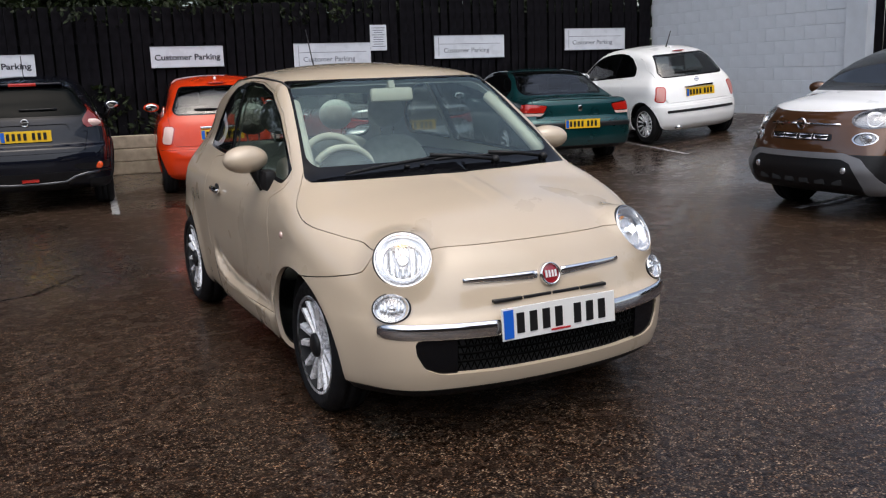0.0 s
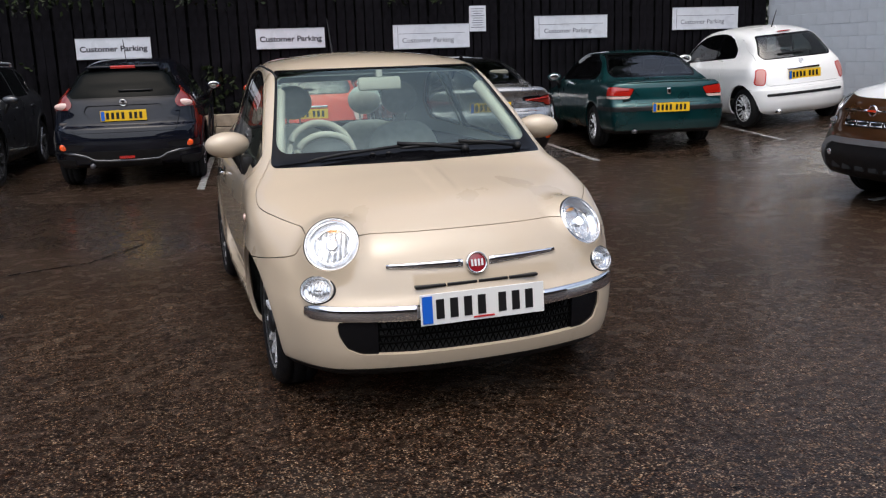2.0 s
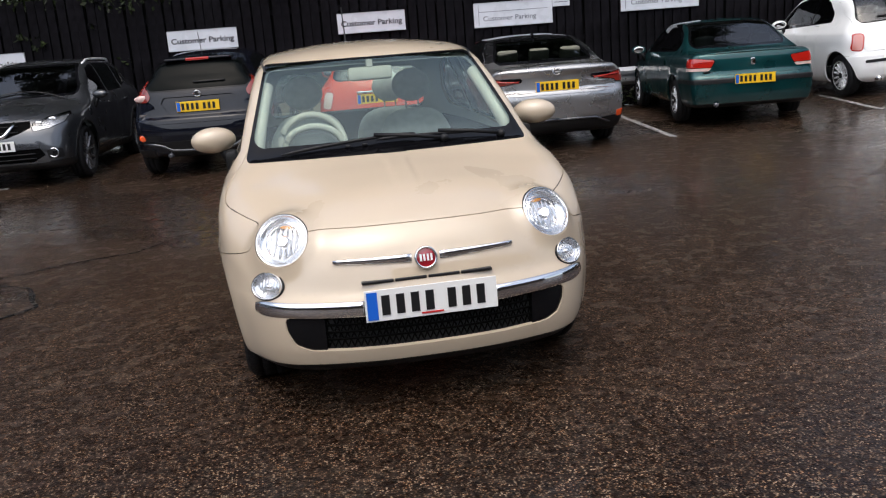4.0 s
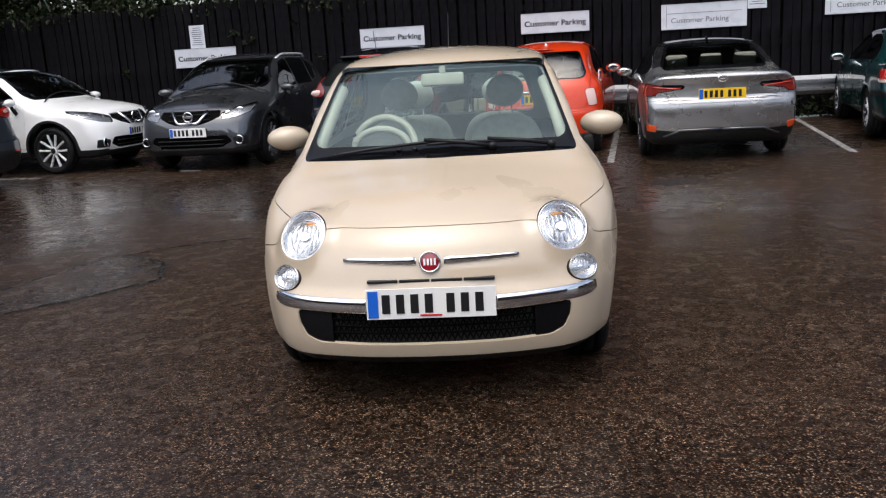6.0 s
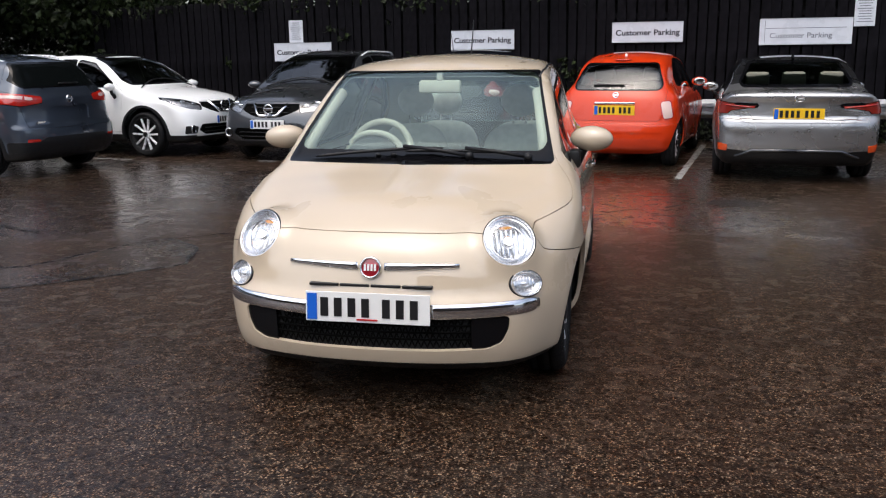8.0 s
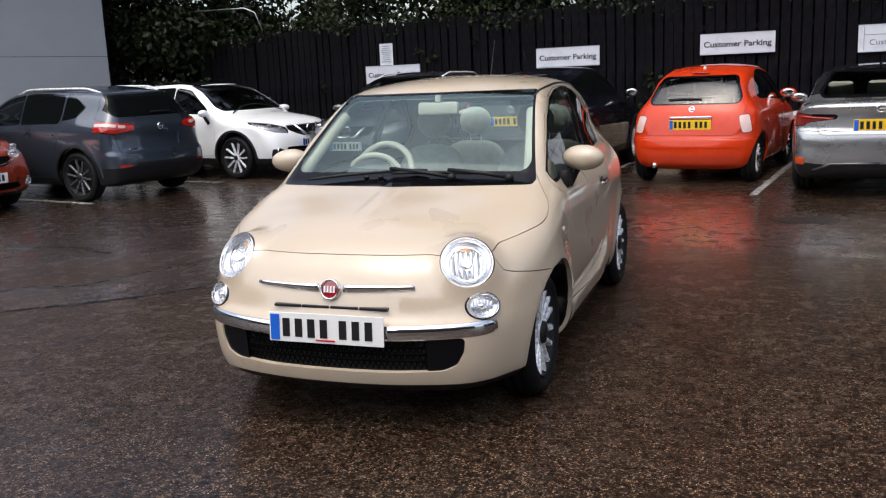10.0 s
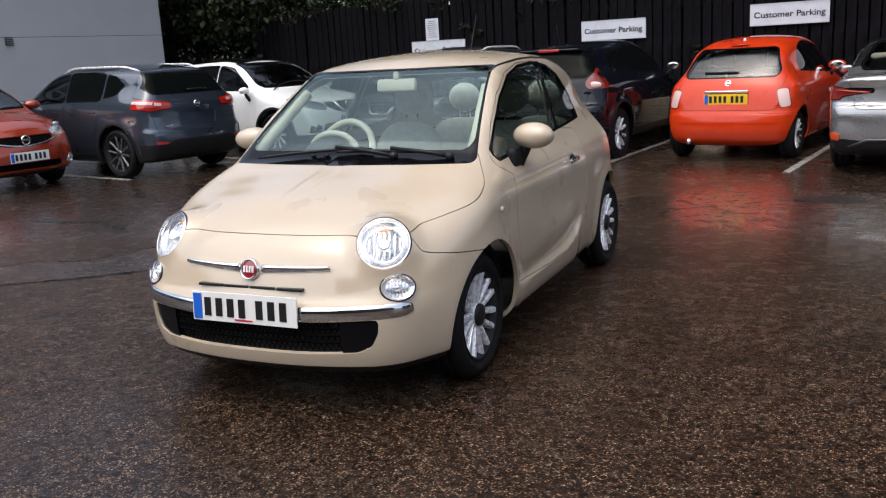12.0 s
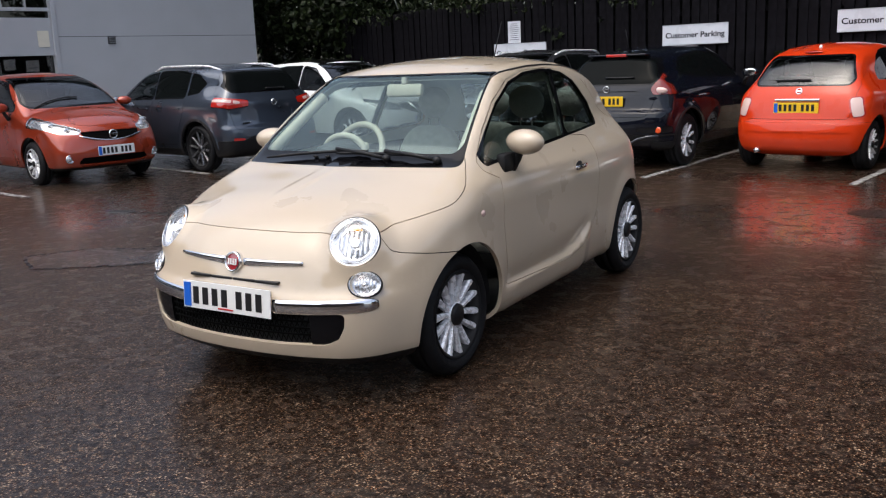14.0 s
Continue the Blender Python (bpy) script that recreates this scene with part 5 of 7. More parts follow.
# ---- unseen plain walls added to close the place behind the camera, blocking low sky ----
M_BACK = mat("unseen_wall_brown", (0.075, 0.055, 0.045), 0.8, vary=0.25, scale=3, bump=0.3, bscale=40)
for x0, x1, h in ((-24, 1.5, 6.5), (1.5, 26, 9.0)):
    tagged(part("unseen_wall_south", boxed(x0, x1, -0.3, 0, 0, h), M_BACK, None, m=pose(0, -15, 0)), "unseen plain brown wall added to block low sky from reflections", "wall", kind="structure")
tagged(part("unseen_wall_west", boxed(-0.3, 0, -24, 0, 0, 6.0), M_BACK, None, m=pose(-18, 9, 0)), "unseen plain brown wall added to block low sky from reflections", "wall", kind="structure")


# ---- trees and ivy behind the fence ----
def leaf_mat(name, c):
    m = mat(name, c, 0.5, vary=0.0)
    nt = m.node_tree
    g = nt.nodes.new("ShaderNodeNewGeometry")
    r = nt.nodes.new("ShaderNodeHueSaturation")
    mr = nt.nodes.new("ShaderNodeMapRange")
    mr.inputs[3].default_value, mr.inputs[4].default_value = 0.45, 1.6
    nt.links.new(g.outputs["Random Per Island"], mr.inputs[0])
    nt.links.new(mr.outputs[0], r.inputs["Value"])
    r.inputs["Color"].default_value = (*c, 1)
    nt.nodes["Principled BSDF"].inputs["Specular IOR Level"].default_value = 0.2
    nt.links.new(r.outputs[0], nt.nodes["Principled BSDF"].inputs["Base Color"])
    return m


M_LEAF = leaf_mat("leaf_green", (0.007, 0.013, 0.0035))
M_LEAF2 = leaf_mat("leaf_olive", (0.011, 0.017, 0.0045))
M_BARK = mat("bark", (0.07, 0.055, 0.04), 0.85, vary=0.3, scale=8, bump=0.7, bscale=30)


def leaves(rs, clumps, n, size):
    """Many small folded leaves scattered in clumps (centre, radius)."""
    V, F = [], []
    w = np.array([r ** 2 for _, r in clumps])
    w = w / w.sum()
    for k in rs.choice(len(clumps), n, p=w):
        (cx, cy, cz), r = clumps[k]
        d = rs.normal(size=3)
        d /= np.linalg.norm(d)
        p = np.array((cx, cy, cz)) + d * r * rs.uniform(0.55, 1.08) * np.array((1, 1, 0.75))
        a = rs.normal(size=3)
        a[2] -= 0.6
        a /= np.linalg.norm(a)
        b = np.cross(a, rs.normal(size=3))
        b /= np.linalg.norm(b)
        c = np.cross(a, b)
        s = size * rs.uniform(0.6, 1.4)
        i = len(V)
        V += [p, p + a * s * 0.5 + b * s * 0.3 + c * s * 0.08, p + a * s, p + a * s * 0.5 - b * s * 0.3 + c * s * 0.08]
        F += [(i, i + 1, i + 2), (i, i + 2, i + 3)]
    return V, F


def tree(name, seed, height, spread, m, material, n=9000, size=0.16, low=2.2):
    rs = np.random.RandomState(seed)
    t = thing(name, m, "dense dark green broadleaf tree behind the fence", "tree", "trees behind the fence")
    parts = [tube([(0, 0, 0), (0.1, 0.05, height * 0.3), (0.0, 0.1, height * 0.6), (0.1, 0, height * 0.9)], 0.2, 10, taper=[1.3, 1, 0.6, 0.15])]
    clumps = []
    for k in range(22):
        a, u = rs.uniform(0, 6.28), rs.uniform(0, 1)
        z = low + (height - low) * u
        rr = spread * math.sin(math.pi * (0.15 + 0.8 * u)) * rs.uniform(0.45, 1.0)
        c = (rr * math.cos(a), rr * math.sin(a), z)
        clumps.append((c, rs.uniform(0.6, 1.25) * spread * 0.36))
        if k % 2 == 0:
            parts.append(tube([(0, 0, max(z - 1.5, 0.8)), (c[0] * 0.5, c[1] * 0.5, z - 0.6), c], 0.07, 6, taper=[1.2, 0.8, 0.3]))
    put("trunk", mesh_of("trunk", *join(*parts), M_BARK), t)
    V, F = leaves(rs, clumps, n, size)
    put("crown", mesh_of("crown", V, F, material, smooth=False), t)
    return t


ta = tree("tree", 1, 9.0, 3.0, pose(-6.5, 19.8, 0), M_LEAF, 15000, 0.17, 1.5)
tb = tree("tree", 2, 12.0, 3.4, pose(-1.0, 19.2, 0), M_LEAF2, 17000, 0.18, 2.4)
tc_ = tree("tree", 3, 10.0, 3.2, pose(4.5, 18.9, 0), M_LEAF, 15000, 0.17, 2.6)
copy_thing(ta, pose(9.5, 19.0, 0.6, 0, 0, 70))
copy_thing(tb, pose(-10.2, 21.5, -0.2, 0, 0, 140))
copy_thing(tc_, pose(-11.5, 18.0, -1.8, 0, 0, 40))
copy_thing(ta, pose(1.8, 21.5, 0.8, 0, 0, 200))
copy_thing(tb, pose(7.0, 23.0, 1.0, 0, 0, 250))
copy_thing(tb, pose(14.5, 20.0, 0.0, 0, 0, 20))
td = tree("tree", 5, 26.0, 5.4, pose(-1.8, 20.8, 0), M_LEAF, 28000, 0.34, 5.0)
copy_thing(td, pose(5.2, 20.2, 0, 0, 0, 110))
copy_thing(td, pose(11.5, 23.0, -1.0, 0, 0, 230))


def ivy(name, clumps, n, size, label, seed):
    V, F = leaves(np.random.RandomState(seed), clumps, n, size)
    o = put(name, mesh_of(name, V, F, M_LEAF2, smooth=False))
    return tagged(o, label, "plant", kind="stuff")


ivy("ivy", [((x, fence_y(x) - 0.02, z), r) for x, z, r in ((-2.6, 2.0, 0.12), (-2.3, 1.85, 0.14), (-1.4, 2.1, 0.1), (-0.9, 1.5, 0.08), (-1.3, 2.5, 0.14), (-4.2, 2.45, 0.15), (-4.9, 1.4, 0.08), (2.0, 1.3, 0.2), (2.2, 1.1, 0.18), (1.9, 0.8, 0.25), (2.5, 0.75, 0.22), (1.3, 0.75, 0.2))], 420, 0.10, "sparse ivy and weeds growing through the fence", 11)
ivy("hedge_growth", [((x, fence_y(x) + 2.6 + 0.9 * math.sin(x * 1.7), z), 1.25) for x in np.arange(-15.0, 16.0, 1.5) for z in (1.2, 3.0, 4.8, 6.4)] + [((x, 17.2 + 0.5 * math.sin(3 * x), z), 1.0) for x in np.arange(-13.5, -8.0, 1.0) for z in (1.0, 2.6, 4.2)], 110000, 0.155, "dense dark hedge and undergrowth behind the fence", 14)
ivy("shrub_growth", [((x, fence_y(x) - 0.2, 0.22), 0.24) for x in np.arange(3.6, 12.0, 0.35)], 1500, 0.09, "low green weeds under the barrier", 12)
ivy("overhanging_leaves", [((x, fence_y(x) - 0.05 + 0.3 * math.sin(x * 3), 2.62 + 0.12 * math.sin(x * 2.1)), 0.3) for x in np.arange(-8.0, 6.5, 0.6)], 1500, 0.09, "leafy branches hanging over the fence top", 13)
V, F = tube([(-7.9, 16.6, 3.1), (-6.6, 16.5, 3.08), (-6.35, 16.5, 2.98), (-6.2, 16.5, 2.6)], 0.015, 6)
tagged(put("bent_cable", mesh_of("bent_cable", V, F, M_RAIL)), "thin pale bent wire above the fence", "wire")

# ---- drain cover and a dark wet spot on the asphalt ----
dc = thing("drain_cover", pose(-3.2, 6.45, 0, 0, 0, 12) @ Matrix.Diagonal((0.6, 0.5, 1, 1)), "small dark iron drain cover set in wet asphalt", "drain")
part("cover_frame", boxed(-0.24, 0.24, -0.17, 0.17, -0.02, 0.006, 0.003), M_DARKTRIM, dc)
for i in range(6):
    part("cover_bar", boxed(-0.2 + i * 0.07, -0.17 + i * 0.07, -0.13, 0.13, 0.004, 0.012), M_DARKTRIM, dc)


# flat dark blob for a puddle, its dark wet look put into the colour
def wet_spot(x, y, rx, ry):
    bm = bmesh.new()
    vs = []
    for i in range(28):
        a = 2 * math.pi * i / 28
        k = 1 + 0.3 * noise.noise(Vector((3 * math.cos(a) + x, 3 * math.sin(a) + y, 0.3)))
        vs.append(bm.verts.new((x + rx * k * math.cos(a), y + ry * k * math.sin(a), 0.004)))
    bm.faces.new(vs)
    tagged(part("ground_patch", bm, M_SPOT, None), "dark wet spot on the asphalt", "road repair", kind="structure")


wet_spot(4.15, 8.7, 0.30, 0.2)
bm = bmesh.new()
bm.faces.new([bm.verts.new((x, y, 0.003)) for x, y in ((-1.26, 5.09), (-0.95, 5.95), (-0.72, 6.23), (-0.33, 5.95), (-0.12, 5.38), (-0.45, 5.0), (-0.94, 4.55), (-1.5, 4.2), (-2.0, 4.5), (-1.7, 5.0))])
tagged(part("ground_patch", bm, M_PATCH, None), "smoother brown patch let into the asphalt", "road repair", kind="structure")

# ---- parked cars ----
def at_rear(x, y, th, L):
    """The pose of a car whose tail stands at (x, y)."""
    a = radians(th)
    return pose(x + L * math.sin(a), y - L * math.cos(a), 0, 0, 0, th)


def rear_plate(car, skin, s, z, chars=7):
    y = max(rear_y(skin.field, x, z, s["L"]) for x in (0.0, 0.25))
    add_plate(car, pose(0, y + 0.012, z, 0, 0, 180), M_YELLOW, chars)


def front_plate(car, skin, s, z):
    add_plate(car, pose(0, front_y(skin.field, 0.2, z) - 0.014, z), M_WPLATE)


def round_badge(car, y, z, r, facing=-1, tilt=0):
    m = pose(0, y - 0.006, z, -tilt) if facing < 0 else pose(0, y + 0.006, z, 0, 0, 180) @ pose(0, 0, 0, -tilt)
    b = put("badge", mesh_of("badge", *revolve([(0.006, r), (-0.008, r), (-0.012, r * 0.88), (-0.008, r * 0.72)], 28, "Y"), M_CHROME), car, m)
    part("badge_bar", boxed(-r, r, -0.013, 0.004, -r * 0.2, r * 0.2, 0.002), M_CHROME, b)


def exhaust(car, x, y, z, metal=M_DALLOY):
    V, F = tube([(x, y - 0.18, z), (x, y + 0.02, z)], 0.032, 14)
    put("exhaust_pipe", mesh_of("exhaust_pipe", V, F, metal), car)


def rear_wiper(car, skin, s, x0, x1, z):
    pts = []
    for x in np.linspace(x0, x1, 8):
        y = rear_y(skin.field, abs(x), z, s["L"])
        pts.append((x, y + 0.012, z))
    V, F = tube(pts, 0.012, 6)
    put("rear_wiper", mesh_of("rear_wiper", V, F, M_BLACK), car)


def parked_small_hatch(color, m, label, strip, handle_mat, style, rim_mat):
    s = small_hatch(False)
    s["track"], s["track_rear"], s["crisp"] = 0.70, 0.685, 0.3
    s["plan"] = s["plan"][:-3] + [(2.8, 1.0), (3.2, 0.985), (3.55, 0.945)]
    s["bow"] = (0.22, 2.3, 0.19, 2.8)
    s["style"], s["rim_mat"] = style, rim_mat
    s["regions"] += [
        region("tail_lamp", "rear", polygon([(0.585, 0.86), (0.70, 0.87), (0.745, 0.66), (0.64, 0.645)], 0.03), M_WHITELENS if color is M_ORANGE else M_PINKLENS, 2.95, frit=0.016, frit_mat=M_REDLENS, off=0.006, sides="each", label="upright rounded tail lamp"),
        # chrome trim on the white car; on the orange, black paints the groove's shade
        region("bumper_trim_groove_shade", "rear", polygon(mir([(0.60, 0.464), (0.60, 0.446)]), 0.006), M_CHROME if color is M_WHITE else M_INK, 2.95, off=0.01 if color is M_WHITE else 0.002, rim=0.02),
        region("bumper_strip", "rear", polygon(mir([(0.62, 0.505), (0.62, 0.465)]), 0.01), strip, 2.95, off=0.008, rim=0.02),
    ]
    s["seats"] = ([(1.95, (-0.345, 0.345), 0.6), (2.5, (-0.3, 0.3), 0.4)], 0.38, M_DASH)
    car, skin = build_car("small_hatchback", s, color, m, label, 0.036)
    rear_plate(car, skin, s, 0.755)
    y = rear_y(skin.field, 0.0, 0.84, s["L"])
    part("tailgate_handle", box(bmesh.new(), -0.27, 0.27, -0.01, 0.03, -0.018, 0.018, 0.012), handle_mat, car, "chrome tailgate handle", True, pose(0, y, 0.845))
    round_badge(car, rear_y(skin.field, 0, 0.945, s["L"]), 0.945, 0.04, 1, 20)
    rear_wiper(car, skin, s, -0.1, 0.32, 1.075)
    exhaust(car, 0.45, 3.5, 0.235, M_CHROME)
    part("third_lamp", ellipsoid(bmesh.new(), (0, 2.93, 1.40), (0.12, 0.03, 0.012)), M_REDLENS, car, "", True)
    part("aerial_base", ellipsoid(bmesh.new(), (0, 2.7, 1.455), (0.02, 0.03, 0.03)), M_WHITE, car, "", True)
    return car


parked_small_hatch(M_ORANGE, at_rear(2.86, 11.42, 170, 3.546), "bright orange small three-door hatchback, nose to the fence", M_ORANGE, M_CHROME, "many", M_ALLOY)
wf = parked_small_hatch(M_WHITE, Matrix.Translation((0, 0, ground_z(10.35) + 0.01)) @ at_rear(10.35, 10.75, 174, 3.546) @ pose(0, 0, 0, 0, 4), "white small three-door hatchback parked beside the pale block wall", M_BLACK, M_CHROME, "many", M_ALLOY)
V, F = tube([(0, 2.6, 1.46), (0, 2.75, 1.72)], 0.007, 6, taper=[1.5, 0.6])
put("aerial", mesh_of("aerial", V, F, M_BLACK), wf)


# silver saloon
# near-black tone over the silver saloon's roof and rear pillars
M_DARKROOF = paint("dark_roof_grey", (0.018, 0.018, 0.020), 0.3)


def silver_saloon():
    s = dict(L=4.665, W=1.81, H=1.44, R=0.33, rim=0.235, track=0.79, tyre=0.22, belt=0.93, zb=0.2, wheels=[(0.87, 0.38), (3.67, 0.38)], style="five_twin", flare=0.02,
             top=[(0.0, 0.6), (0.15, 0.72), (0.4, 0.80), (0.8, 0.88), (1.25, 0.945), (1.4, 0.99), (1.7, 1.19), (2.0, 1.35), (2.3, 1.42), (2.6, 1.435), (3.0, 1.42), (3.3, 1.365), (3.6, 1.245), (3.9, 1.105), (4.05, 1.06), (4.3, 1.05), (4.55, 1.055), (4.66, 1.02)],
             front=[(0.2, 0.1), (0.35, 0.02), (0.5, 0.0), (0.65, 0.03), (0.8, 0.12)],
             rear=[(0.2, 0.2), (0.33, 0.08), (0.45, 0.02), (0.6, 0.0), (0.72, 0.02), (0.76, 0.06), (0.92, 0.07), (1.0, 0.02), (1.06, 0.03)],
             width=[(0.18, 0.82), (0.35, 0.88), (0.6, 0.905), (0.8, 0.905), (0.92, 0.88), (1.0, 0.83), (1.1, 0.77), (1.25, 0.72), (1.38, 0.65), (1.46, 0.59)],
             plan=[(0, 0.86), (0.4, 0.94), (1.0, 0.99), (2, 1.0), (3.6, 1.0), (4.2, 0.975), (4.66, 0.93)], house=[(1.0, 1.0), (2.4, 1.0), (3.3, 0.98), (4.0, 0.95), (4.6, 0.96)],
             crown=[(0, 0.08), (1.2, 0.08), (2.2, 0.07), (3.2, 0.09), (4.0, 0.03), (4.6, 0.03)], bow=(0.22, 2.4, 0.14, 2.8), round=(0.07, 0.075, 0.07), mirror=(0.98, 1.55, 1.0))
    s["regions"] = [
        region("windscreen", "front", polygon(mir([(0.54, 1.37), (0.70, 1.01)]), 0.05), M_DGLASS, 2.3, frit=0.03, window=True),
        region("rear_window", "rear", polygon(mir([(0.50, 1.35), (0.625, 1.105)]), 0.035), M_DGLASS, 3.15, frit=0.035, window=True),
        region("side_window", "side", polygon([(1.65, 1.0), (2.1, 1.32), (2.5, 1.37), (3.0, 1.36), (3.5, 1.2), (3.7, 1.06), (3.4, 1.03)], 0.04), M_BLKGLASS, 0.45, frit=0.02, sides="each"),
        region("dark_roof", "top", polygon([(-0.78, 1.9), (0.78, 1.9), (0.78, 3.82), (-0.78, 3.82)], 0.05), M_DARKROOF, 1.10, off=0.001),
        region("lamp_top", "rear", polygon([(0.42, 0.915), (0.70, 0.925), (0.70, 0.90), (0.46, 0.885)], 0.008), M_FRIT, 4.25, off=0.006, sides="each"),
        region("tail_lamp", "rear", polygon([(0.42, 0.885), (0.60, 0.895), (0.90, 0.945), (0.90, 0.80), (0.76, 0.805), (0.73, 0.835), (0.52, 0.868)], 0.01), M_DREDLENS, 4.25, frit=0.008, off=0.008, sides="each", label="angular red tail lamp"),
        region("rear_reflector", "rear", polygon([(0.745, 0.445), (0.85, 0.465), (0.86, 0.385), (0.75, 0.375)], 0.01), M_ORLENS, 4.2, off=0.008, sides="each", label="orange-red reflector"),
        region("rear_valance", "rear", lambda x, z: z - 0.37 - 0.02 * np.clip((x - 0.5) / 0.2, 0, 1), M_BLACK, 4.2, off=0.004),
        region("black_sill", "side", lambda y, z: z - 0.26 + 0 * y, M_BLACK, 0.6, sides="each"),
    ]
    s["panels"] = [dict(name="boot_lid", proj="rear", lim=4.0, shape=polygon(mir([(0.72, 1.12), (0.66, 0.92), (0.60, 0.70)]), 0.05)),
                   dict(name="rear_door", proj="side", lim=0.5, sides="each", shape=polygon([(2.62, 0.32), (2.62, 1.38), (3.1, 1.36), (3.72, 1.08), (3.3, 0.55), (3.25, 0.34)], 0.05)),
                   dict(name="front_door", proj="side", lim=0.5, sides="each", shape=polygon([(1.42, 0.33), (1.40, 0.9), (2.1, 1.36), (2.60, 1.40), (2.60, 0.32)], 0.05))]
    s["seats"] = ([(2.2, (-0.38, 0.38), 0.62), (3.15, (-0.42, 0.0, 0.42), 0.58)], 0.34, M_TAN)
    car, skin = build_car("saloon_car", s, M_SILVER, at_rear(4.93, 10.05, 175, 4.665), "silver saloon, near-black over roof and rear pillars, nose to the black fence", 0.04)
    rear_plate(car, skin, s, 0.80)
    y = rear_y(skin.field, 0, 0.985, s["L"])
    b = put("badge", mesh_of("badge", *revolve([(0.006, 0.06), (-0.008, 0.058), (-0.008, 0.046), (0.0, 0.045)], 28, "Y"), M_CHROME), car, pose(0, y, 0.975, 0, 0, 180) @ Matrix.Diagonal((1, 1, 0.7, 1)))
    part("badge_bar", boxed(-0.02, 0.045, -0.012, 0.0, -0.03, -0.018), M_CHROME, b)
    for x in (0.42, -0.42):
        part("model_script", boxed(x - 0.06, x + 0.06, -0.002, 0.003, 0, 0.009), M_RAIL, car, "", m=pose(0, rear_y(skin.field, 0.42, 0.735, s["L"]), 0.73))
    for sd in (1, -1):
        pts = [(0.84, 0.30), (0.64, 0.315), (0.53, 0.36), (0.48, 0.385), (0.2, 0.39), (0.0, 0.39)]
        V, F = tube([(sd * x, rear_y(skin.field, x, z, s["L"]) + 0.008, z) for x, z in pts], 0.016, 8)
        tagged(put("diffuser_edge", mesh_of("diffuser_edge", V, F, M_GREY), car), "grey edge of the lower bumper")
        V, F = tube([(sd * x, rear_y(skin.field, x, 0.865, s["L"]) + 0.012, 0.872 + 0.09 * (x - 0.5)) for x in np.linspace(0.47, 0.80, 6)], 0.009, 6)
        tagged(put("lamp_bar", mesh_of("lamp_bar", V, F, M_REDLENS), car), "thin bright red lamp bar")
    part("shark_fin", ellipsoid(bmesh.new(), (0, 3.2, 1.41), (0.02, 0.08, 0.05)), M_FRIT, car, "", True)


silver_saloon()


